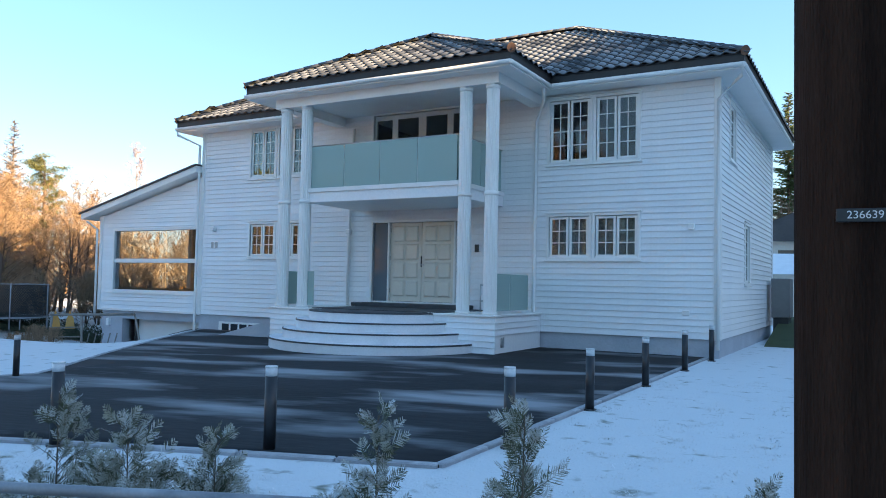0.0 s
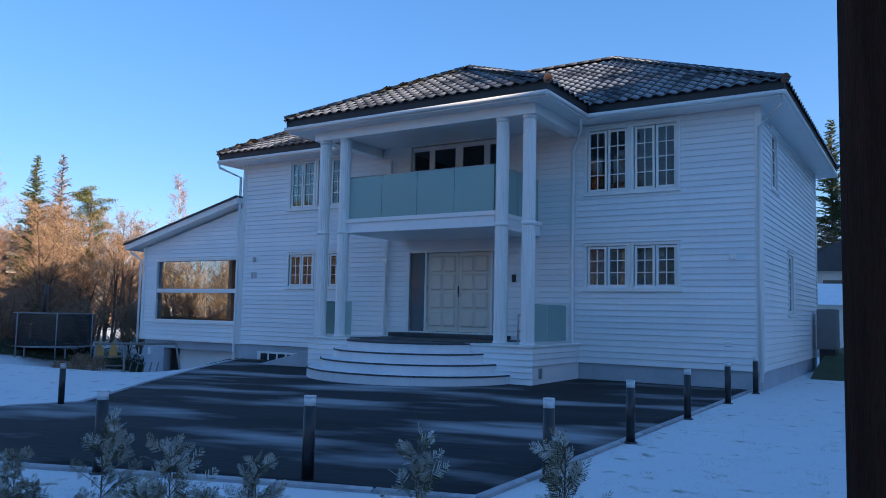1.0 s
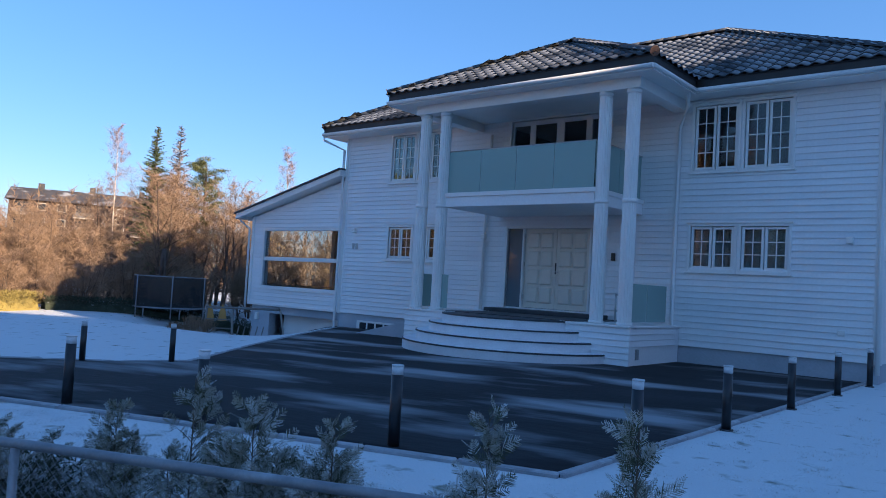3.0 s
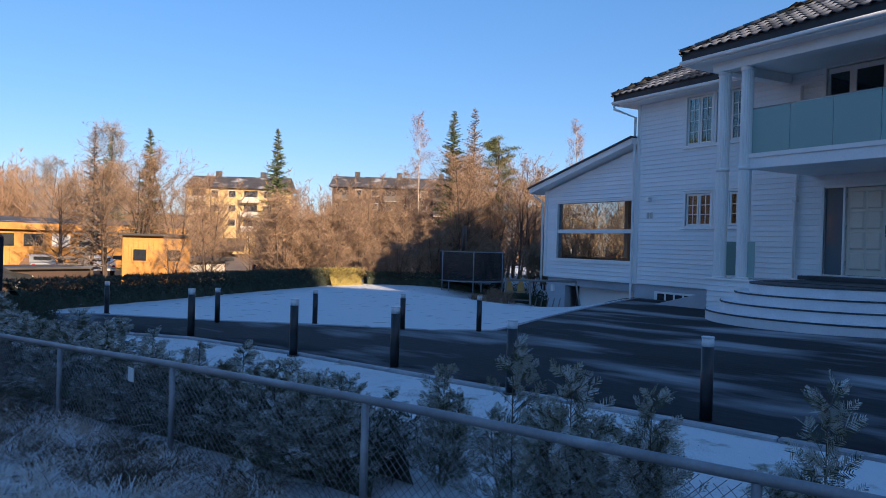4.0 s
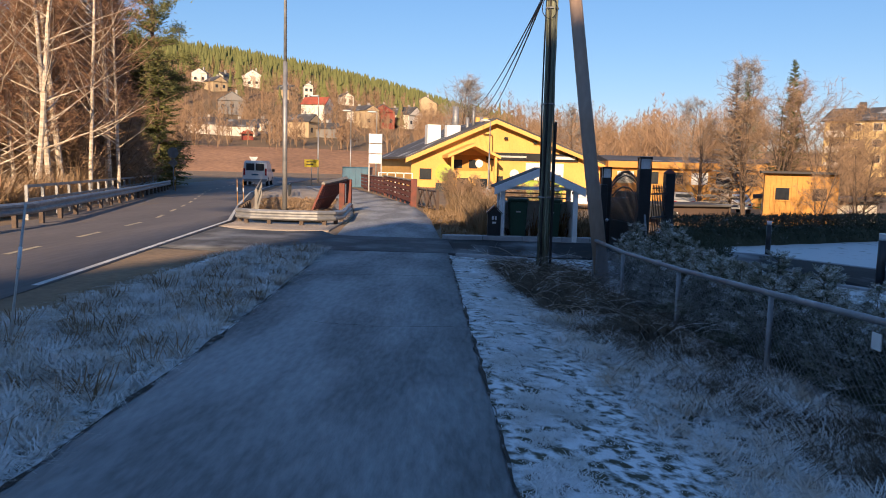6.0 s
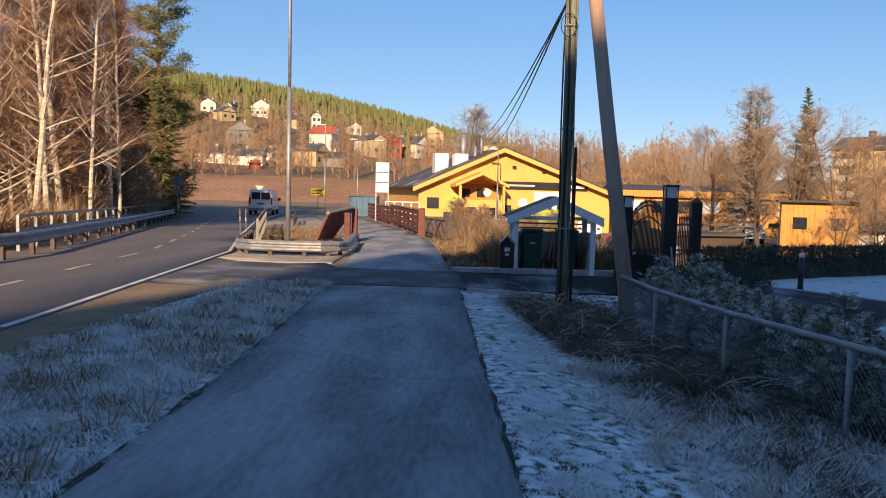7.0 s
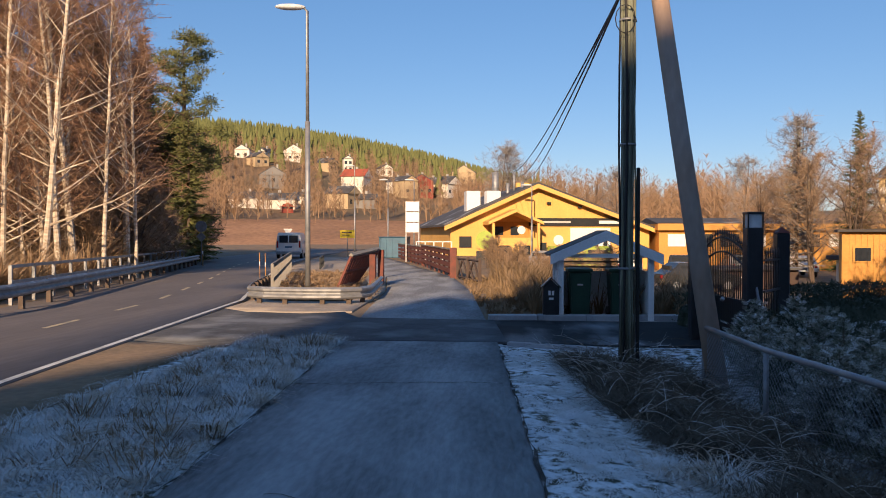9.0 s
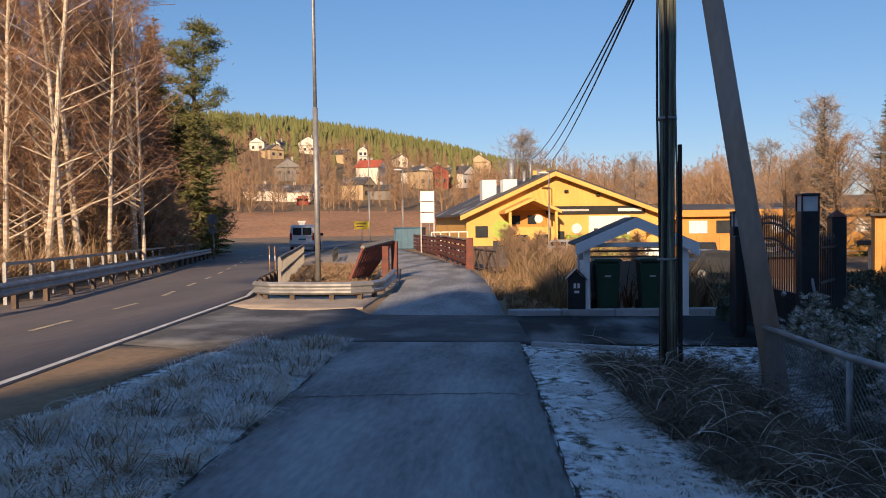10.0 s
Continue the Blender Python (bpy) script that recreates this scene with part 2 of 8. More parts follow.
    "hivis": mat("lime_yellow_panel", (0.36, 0.46, 0.03), (0.30, 0.40, 0.03), 3.0, 0.5),
    "signyellow": mat("yellow_sign_face", (0.80, 0.58, 0.01), (0.74, 0.54, 0.01), 3.0, 0.4, fine=0.1),
    "signwhite": mat("white_sign_face", (0.78, 0.78, 0.77), (0.72, 0.72, 0.71), 3.0, 0.4, fine=0.1),
    "signdark": mat("black_sign_face", (0.02, 0.02, 0.022), (0.03, 0.03, 0.03), 3.0, 0.4),
    "net": mat("black_safety_net", (0.03, 0.03, 0.033), (0.045, 0.045, 0.048), 6.0, 0.8),
    "toywood": mat("orange_toy_wood", (0.62, 0.36, 0.10), (0.5, 0.28, 0.08), 3.0, 0.7),
    "greywood": mat("weathered_grey_wood", (0.30, 0.28, 0.25), (0.24, 0.22, 0.2), 3.0, 0.85, bump=0.3, stretch=(3, 3, 0.5)),
    "concrete": mat("concrete_block", (0.42, 0.40, 0.37), (0.34, 0.32, 0.30), 3.0, 0.9, bump=0.4),
    "bars": mat("grey_lettering", (0.55, 0.53, 0.50), (0.5, 0.48, 0.46), 5.0, 0.6),
    # near-black: the shade of the mirrored wood is put into its colour
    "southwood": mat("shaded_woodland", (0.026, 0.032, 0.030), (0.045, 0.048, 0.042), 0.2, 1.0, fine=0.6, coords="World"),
    "moss": mat("dark_green_grass", (0.035, 0.055, 0.018), (0.055, 0.075, 0.025), 1.5, 0.95, bump=0.9, fine=0.7, coords="World"),
    "hillwood": mat("far_bare_wood", (0.34, 0.215, 0.125), (0.25, 0.165, 0.10), 0.02, 0.95, fine=0.4, coords="World"),
    "soil": mat("dark_edge_soil", (0.035, 0.032, 0.028), (0.06, 0.055, 0.048), 5.0, 0.95, bump=1.0, fine=0.7, coords="World", frost=0.25, frost_scale=8.0),
    "hill": mat("wooded_hill_floor", (0.24, 0.145, 0.07), (0.14, 0.105, 0.055), 0.03, 0.95, fine=0.5, coords="World", detail=8.0),
    "brush": mat("tan_dry_undergrowth", (0.44, 0.29, 0.155), (0.30, 0.20, 0.11), 1.0, 0.95),
    "field": mat("brown_ploughed_field", (0.44, 0.235, 0.115), (0.32, 0.17, 0.085), 0.08, 0.95, fine=0.8, coords="World"),
}


# ---- helpers for things ----
def box(bm, x0, x1, y0, y1, z0, z1, bevel=0.0):
    vs = [bm.verts.new(p) for p in ((x0, y0, z0), (x1, y0, z0), (x1, y1, z0), (x0, y1, z0), (x0, y0, z1), (x1, y0, z1), (x1, y1, z1), (x0, y1, z1))]
    fs = [bm.faces.new([vs[i] for i in q]) for q in ((3, 2, 1, 0), (4, 5, 6, 7), (0, 1, 5, 4), (1, 2, 6, 5), (2, 3, 7, 6), (3, 0, 4, 7))]
    if bevel:
        es = list({e for f in fs for e in f.edges})
        bmesh.ops.bevel(bm, geom=es, offset=bevel, segments=1, affect="EDGES")
    return bm


def bbox(x0, x1, y0, y1, z0, z1, bevel=0.0):
    return box(bmesh.new(), x0, x1, y0, y1, z0, z1, bevel)


def tube(bm, pts, r, seg=8, r_end=None, cap=True):
    """A round bar along a line of points, tapering from r to r_end."""
    pts = [Vector(p) for p in pts]
    r_end = r if r_end is None else r_end
    rings = []
    for i, p in enumerate(pts):
        d = (pts[min(i + 1, len(pts) - 1)] - pts[max(i - 1, 0)]).normalized()
        a = d.cross(Vector((0, 0, 1)) if abs(d.z) < 0.95 else Vector((1, 0, 0))).normalized()
        b = d.cross(a)
        rr = r + (r_end - r) * i / max(1, len(pts) - 1)
        rings.append([bm.verts.new(p + rr * (math.cos(t) * a + math.sin(t) * b)) for t in [2 * math.pi * k / seg for k in range(seg)]])
    for ra, rb in zip(rings, rings[1:]):
        for k in range(seg):
            f = bm.faces.new((ra[k], rb[k], rb[(k + 1) % seg], ra[(k + 1) % seg]))
            f.smooth = seg > 5
    if cap:
        bm.faces.new(rings[0])
        bm.faces.new(rings[-1][::-1])
    return bm


def prism(bm, outline, y0, y1, axis="y"):
    """An outline of (a, z) points pushed from y0 to y1 along an axis."""
    def at(a, y, z):
        return (a, y, z) if axis == "y" else ((y, a, z) if axis == "x" else (a, z, y))
    va = [bm.verts.new(at(a, y0, z)) for a, z in outline]
    vb = [bm.verts.new(at(a, y1, z)) for a, z in outline]
    bm.faces.new(va), bm.faces.new(vb[::-1])
    k = len(outline)
    for i in range(k):
        bm.faces.new((va[i], vb[i], vb[(i + 1) % k], va[(i + 1) % k]))
    bmesh.ops.recalc_face_normals(bm, faces=bm.faces[:])
    return bm


def mesh_of(name, bm, material):
    me = bpy.data.meshes.new(name)
    bmesh.ops.recalc_face_normals(bm, faces=bm.faces[:])
    bm.to_mesh(me)
    bm.free()
    me.materials.append(material)
    return me


def part(name, bm, material, parent, label=""):
    ob = new(name, mesh_of(name, bm, material))
    ob.parent = parent
    return tagged(ob, label) if label else ob


def shared(name, me, parent, m=None):
    ob = new(name, me)
    ob.parent = parent
    if m is not None:
        ob.matrix_basis = m
    return ob


def thing(name, label, category, m=None, group="", kind=""):
    ob = new(name)
    ob.empty_display_size = 0.2
    if m is not None:
        ob.matrix_basis = m
    return tagged(ob, label, category, group, kind)


def solid(name, bm, material, label, category, m=None, group="", kind=""):
    ob = new(name, mesh_of(name, bm, material))
    if m is not None:
        ob.matrix_basis = m
    return tagged(ob, label, category, group, kind)


def raw(name, verts, faces, material):
    me = bpy.data.meshes.new(name)
    me.from_pydata(verts, [], faces)
    me.materials.append(material)
    return me


def smooth(t):
    t = min(1.0, max(0.0, t))
    return t * t * (3 - 2 * t)


# ---- plan of the ground ----
HOUSE = pose(-6.16, 20.27, 0, 0, 0, -14.1)
HOUSE_INV = HOUSE.inverted()


def ground_z(x, y):
    """Height of the ground: the path falls gently ahead, a shallow ditch at the fence, a dip before the garage, the stream's banks."""
    z = -0.008 * min(40.0, max(0.0, -x - 4))
    if y > 0 and x > -14:
        z -= 0.12 * smooth(y / 1.2) * smooth((2.6 - y) / 0.9)
    h = HOUSE_INV @ Vector((x, y, 0))
    z -= 0.95 * smooth((-0.815 * (h.x + 0.9) - 0.58 * (h.y + 10.4) - 0.15) / 3.2) * smooth((h.y + 6.5) / 5.2) * smooth((h.x + 18) / 3.5) * smooth((8 - h.y) / 4)
    z -= 1.15 * smooth((-17.5 - 0.62 * (y - 3) - x) / 12) * smooth((y - 0.5) / 4)
    z -= 1.6 * smooth((-11.6 + 0.25 * (x + 20) * (x < -20) - y) / 3.0) * smooth((x + 60) / 14)
    return z


def axis_steps(lo, hi, step, far):
    fine = list(np.arange(lo, hi + 1e-6, step))
    out, s = [], step
    p = hi
    while p < far:
        s *= 1.6
        p += s
        out.append(p)
    low, s, p = [], step, lo
    while p > -far:
        s *= 1.6
        p -= s
        low.append(p)
    return low[::-1] + fine + out


def build_ground():
    xs, ys = axis_steps(-48, 10, 0.5, 2600), axis_steps(-18, 32, 0.5, 2600)
    vs = [(x, y, ground_z(x, y) + (0.012 * noise.noise((x * 2, y * 2, 0)) if abs(x) < 60 else 0)) for y in ys for x in xs]
    nx = len(xs)
    fs, kinds = [], []
    for j in range(len(ys) - 1):
        for i in range(nx - 1):
            fs.append((j * nx + i, j * nx + i + 1, (j + 1) * nx + i + 1, (j + 1) * nx + i))
            cx, cy = (xs[i] + xs[i + 1]) / 2, (ys[j] + ys[j + 1]) / 2
            edge = -15.5 - 0.62 * (cy - 3)
            if cy > 2.6 and cx > edge - 1.5 and cy < 60 and cx < 40:
                kinds.append(0)
            elif cx > -17.5 and -4.6 < cy <= 2.6 and cx < 40:
                kinds.append(1)
            else:
                kinds.append(2)
    me = raw("ground", vs, fs, M["lawn"])
    me.materials.append(M["verge"])
    me.materials.append(M["earth"])
    me.polygons.foreach_set("material_index", kinds)
    me.polygons.foreach_set("use_smooth", [True] * len(fs))
    tagged(new("ground", me), "frosted grass ground with brown earth further off", "ground", kind="structure")


def sheet(name, outline, material, lift, label, step=1.0, thick=0.06, category="road"):
    """A paved sheet with a given outline that follows the ground."""
    bm = bmesh.new()
    bm.faces.new([bm.verts.new((x, y, 0)) for x, y in outline])
    lo = [min(p[i] for p in outline) for i in (0, 1)]
    hi = [max(p[i] for p in outline) for i in (0, 1)]
    for ax in (0, 1):
        c = lo[ax] + step
        while c < hi[ax]:
            co, no = [0, 0, 0], [0, 0, 0]
            co[ax], no[ax] = c, 1
            bmesh.ops.bisect_plane(bm, geom=bm.verts[:] + bm.edges[:] + bm.faces[:], plane_co=co, plane_no=no)
            c += step if c < 12 and c > -60 else step * 4
    for v in bm.verts:
        v.co.z = ground_z(v.co.x, v.co.y) + lift
    rim = [e for e in bm.edges if e.is_boundary]
    ext = bmesh.ops.extrude_edge_only(bm, edges=rim)
    for v in ext["geom"]:
        if isinstance(v, bmesh.types.BMVert):
            v.co.z -= thick + lift
    ob = solid(name, bm, material, label, category, kind="structure")
    for p in ob.data.polygons:
        p.use_smooth = p.normal.z > 0.8
    return ob


def kerb_row(name, line, label, width=0.09, rise=0.04, length=0.9):
    """A row of kerb stones, each its own stone, along a line on the ground."""
    row = thing(name, label, "kerb", kind="structure")
    stones = {}
    for (xa, ya), (xb, yb) in zip(line, line[1:]):
        total = math.hypot(xb - xa, yb - ya)
        k = max(1, round(total / length))
        seg = round(total / k, 3)
        if seg not in stones:
            stones[seg] = mesh_of("kerb_stone", bbox(-seg / 2 + 0.006, seg / 2 - 0.006, -width / 2, width / 2, -0.15, rise, 0.012), M["kerb"])
        for i in range(k):
            t = (i + 0.5) / k
            x, y = xa + (xb - xa) * t, ya + (yb - ya) * t
            tilt = math.degrees(math.atan2(ground_z(x + (xb - xa) / total * 0.4, y + (yb - ya) / total * 0.4) - ground_z(x - (xb - xa) / total * 0.4, y - (yb - ya) / total * 0.4), 0.8))
            shared("kerb_stone", stones[seg], row, pose(x, y, ground_z(x, y), 0, 0, math.degrees(math.atan2(yb - ya, xb - xa))) @ pose(0, 0, 0, 0, -tilt, 0))
    return row


build_ground()
def house_xy(u, v):
    p = HOUSE @ Vector((u, v, 0))
    return (p.x, p.y)


FORECOURT_NEAR = [(-14.4, 2.7), (-13.2, 4.3), (-11.4, 5.3), (-9.0, 5.72), (-1.75, 6.35)]
FORECOURT_RIGHT = [(-1.75, 6.35), house_xy(7.55, 0.0)]
FORECOURT_FAR = [house_xy(-8.3, -0.1), (-12.75, 18.0), (-11.1, 13.8), (-9.9, 11.1), (-9.6, 10.3), (-10.3, 9.3), (-12.1, 8.1), (-13.6, 6.9), (-16.0, 5.5), (-17.3, 3.2)]
sheet("driveway", FORECOURT_NEAR + FORECOURT_RIGHT[1:] + [house_xy(-8.3, 0.0)] + FORECOURT_FAR + [(-17.5, 2.6), (-17.6, -0.6), (-14.5, -0.36)], M["drive"], 0.025, "dark asphalt driveway with streaks of frost", 1.0)
sheet("garage_ramp", [house_xy(-8.75, 0.3), house_xy(-12.5, 0.3), house_xy(-11.8, -2.6), house_xy(-8.75, -0.9)], M["drive"], 0.02, "dark asphalt ramp to the garage", 1.0)
kerb_row("kerb_front", FORECOURT_NEAR, "grey granite kerb along the driveway")
kerb_row("kerb_side", FORECOURT_RIGHT, "grey granite kerb along the driveway")
kerb_row("kerb_lawn", FORECOURT_FAR, "grey granite kerb along the driveway")
kerb_row("kerb_gate_near", [(-14.45, -0.3), (-14.0, 0.9), (-13.7, 2.1), (-14.3, 2.7)], "white-frosted kerb beside the gate drive", rise=0.06)
kerb_row("kerb_gate_far", [(-17.6, -0.6), (-17.9, 2.8)], "white-frosted kerb below the bin shelter", rise=0.12, width=0.2)

# foot and cycle path, road, bridge end
sheet("footpath", [(12, 0.35), (-4, 0.02), (-14.5, -0.43), (-25, -1.15), (-33, -2.1), (-46, -5.0), (-60, -8.6), (-60, -12.0), (-46, -7.9), (-33, -4.6), (-25, -3.45), (-20.2, -3.1), (-15, -2.64), (-13, -2.47), (-10, -2.34), (-7.3, -2.24), (12, -2.12)], M["asphalt"], 0.03, "grey asphalt footpath glazed with frost", 1.0)
sheet("road", [(30, -1.4), (8, -3.6), (-11.0, -5.1), (-21.4, -6.2), (-30, -8.2), (-45, -11.8), (-60, -14.0), (-90, -16.2), (-90, -23), (-60, -21), (-45, -17.3), (-30, -13.0), (-18, -10.2), (-8, -9.2), (30, -8.2)], M["road"], 0.035, "two-lane asphalt road in low sun", 2.0)
sheet("drive_crossing", [(-14.6, -0.3), (-17.5, -0.5), (-17.7, -2.95), (-14.6, -2.85)], M["crossing"], 0.036, "dark asphalt band of the drive across the path", 1.0)
sheet("road_crossing", [(-14.5, -2.72), (-17.6, -2.85), (-19.3, -3.6), (-19.5, -5.2), (-19.9, -5.98), (-14.4, -5.45), (-13.9, -4.2)], M["crossing"], 0.029, "frosted asphalt apron between road and path", 1.0)
sheet("gravel_shoulder", [(8, -3.6), (-11.0, -5.12), (-14.4, -5.45), (-14.9, -4.1), (-13.4, -4.15), (-12.0, -4.25), (-9.0, -4.15), (8, -3.0)], M["earth"], 0.026, "brown gravel shoulder beside the road", 1.0)
sheet("gravel_median", [(-18.9, -3.25), (-25, -3.5), (-33, -4.65), (-46, -7.9), (-60, -12.0), (-60, -13.6), (-45, -11.4), (-30, -7.9), (-22, -6.1), (-19.4, -5.96), (-18.7, -5.3), (-18.45, -4.1)], M["gravel"], 0.034, "sandy gravel strip inside the guard rail", 1.0)


sheet("median_bank", [(-21.3, -3.75), (-27, -4.25), (-34, -5.7), (-34, -7.9), (-26, -6.55), (-21.4, -5.6)], M["earth"], 0.045, "brown earth bank inside the looped guard rail", 1.0, category="ground")


def soil_edge(name, line, width, seed):
    """A ragged strip of bare dark soil along the path's edge."""
    bm = bmesh.new()
    prev = None
    for (xa, ya), (xb, yb) in zip(line, line[1:]):
        k = int(math.hypot(xb - xa, yb - ya) / 0.12)
        for i in range(k):
            x, y = xa + (xb - xa) * i / k, ya + (yb - ya) * i / k
            w = width * max(0.04, 0.35 + 1.6 * noise.noise((x * 1.3, seed, 0)) + 0.9 * noise.noise((x * 6, seed, 3)))
            o = 0.03 * noise.noise((x * 3.1, seed, 7))
            z = ground_z(x, y)
            ring = [bm.verts.new((x, y + o - w * 0.35, z + 0.036)), bm.verts.new((x, y + o + w * 0.65, z + 0.034))]
            if prev:
                bm.faces.new((prev[0], ring[0], ring[1], prev[1]))
            prev = ring
    solid(name, bm, M["soil"], "ragged dark soil edge of the footpath", "soil", kind="structure")


soil_edge("trim_right", [(3, 0.2), (-4, 0.02), (-14.4, -0.42)], 0.045, 1.0)
soil_edge("trim_left", [(3, -2.15), (-7.3, -2.25), (-10, -2.35), (-13, -2.48), (-14.5, -2.62)], 0.05, 5.0)


def road_marks():
    edge = [(8, -3.69), (-11.0, -5.19), (-21.4, -6.3), (-30, -8.5), (-45, -12.1), (-60, -14.3)]
    bm = bmesh.new()
    for (xa, ya), (xb, yb) in zip(edge, edge[1:]):
        d = Vector((xb - xa, yb - ya, 0)).normalized()
        s = Vector((-d.y, d.x, 0)) * 0.045
        za, zb = ground_z(xa, ya) + 0.041, ground_z(xb, yb) + 0.041
        bm.faces.new([bm.verts.new(p) for p in (Vector((xa, ya, za)) - s, Vector((xb, yb, zb)) - s, Vector((xb, yb, zb)) + s, Vector((xa, ya, za)) + s)])
    solid("edge_line", bm, M["line"], "white painted edge line on the road", "road marking", kind="structure")
    mid = [(8, -5.8), (-12, -7.0), (-21, -8.15), (-30, -10.4), (-45, -14.6), (-60, -17.2)]
    row = thing("centre_line", "yellow dashed centre line on the road", "road marking", kind="structure")
    for (xa, ya), (xb, yb) in zip(mid, mid[1:]):
        total = math.hypot(xb - xa, yb - ya)
        k = int(total / 3.0)
        for i in range(k):
            a, b = (i + 0.2) / k, (i + 0.62) / k
            bm = bmesh.new()
            d = Vector((xb - xa, yb - ya, 0)).normalized()
            s = Vector((-d.y, d.x, 0)) * 0.05
            p, q = Vector((xa + (xb - xa) * a, ya + (yb - ya) * a, 0)), Vector((xa + (xb - xa) * b, ya + (yb - ya) * b, 0))
            p.z, q.z = ground_z(p.x, p.y) + 0.041, ground_z(q.x, q.y) + 0.041
            bm.faces.new([bm.verts.new(w) for w in (p - s, q - s, q + s, p + s)])
            part("dash", bm, M["yline"], row)


road_marks()


def path_crack(points, seed, width=0.009):
    """A ragged dark crack in the path's asphalt along a line of points."""
    bm = bmesh.new()
    prev = None
    for (xa, ya), (xb, yb) in zip(points, points[1:]):
        for i in range(14):
            t = i / 14
            x = xa + (xb - xa) * t + 0.035 * noise.noise((ya * 3 + t * 5, seed, 0))
            y = ya + (yb - ya) * t
            w = width * (0.7 + 0.9 * abs(noise.noise((t * 9, seed, ya))))
            z = ground_z(x, y) + 0.0345
            ring = [bm.verts.new((x - w, y, z)), bm.verts.new((x + w, y, z))]
            if prev:
                bm.faces.new((prev[0], prev[1], ring[1], ring[0]))
            prev = ring
    solid("trim_crack", bm, M["soil"], "dark ragged crack across the asphalt path", "crack", kind="structure")


path_crack([(-11.35, -2.5), (-11.45, -1.9), (-11.6, -0.7), (-11.55, -0.35)], 3.0)
path_crack([(-8.2, -1.7), (-8.05, -1.0), (-8.15, -0.25)], 7.0, 0.005)


# ---- the white house ----
house = thing("house", "white two-storey wooden house with black tiled hip roof", "house", HOUSE)
FOUND_TOP, WALL_TOP = 0.42, 6.38
U0, U1, DEPTH = -8.55, 7.78, 9.8


def cells(u0, u1, z0, z1, holes):
    """The rectangles of a wall left between its openings."""
    us = sorted({u0, u1, *[c for h in holes for c in h[:2]]})
    zs = sorted({z0, z1, *[c for h in holes for c in h[2:]]})
    out = []
    for za, zb in zip(zs, zs[1:]):
        start = None
        for ua, ub in zip(us, us[1:]):
            solid_here = not any(h[0] <= ua and ub <= h[1] and h[2] <= za and zb <= h[3] for h in holes)
            if solid_here and start is None:
                start = ua
            if not solid_here and start is not None:
                out.append((start, ua, za, zb))
                start = None
        if start is not None:
            out.append((start, us[-1], za, zb))
    return out


PLANK = {}


def plank_mesh(length):
    """One lapped cladding board along x, its lower edge proud."""
    key = round(length, 2)
    if key not in PLANK:
        bm = bmesh.new()
        prism(bm, [(0.0, 0.004), (-0.032, 0.0), (-0.034, 0.010), (-0.006, 0.150), (0.0, 0.150)], 0.0, key, "x")
        PLANK[key] = mesh_of("plank", bm, M["white"])
    return PLANK[key]


def clad_wall(name, m, u0, u1, z0, z1, holes, thick=0.2, top=None, label="white lapped wooden cladding"):
    """A wall with openings: a backing that they go through, and lapped boards. Local x along the wall, y into the house."""
    bm = bmesh.new()
    for a, b, c, d in cells(u0, u1, z0, z1, holes):
        if top is None:
            box(bm, a, b, 0.0, thick, c, d)
    wall = part(name, bm, M["white"], house, label)
    wall.matrix_basis = m
    pitch = 0.145
    k = int((z1 - z0) / pitch)
    for i in range(k):
        za = z0 + i * pitch
        zm = za + pitch * 0.5
        spans, start = [], u0
        for h in sorted(holes):
            if h[2] < zm < h[3]:
                if h[0] > start + 0.02:
                    spans.append((start, h[0]))
                start = max(start, h[1])
        if start < u1 - 0.02:
            spans.append((start, u1))
        for a, b in spans:
            if top is not None:
                b = min(b, u1)
                lim = top(zm)
                a = max(a, lim)
                if b - a < 0.1:
                    continue
            shared("plank", plank_mesh(b - a), wall, pose(a, 0, za))
    return wall


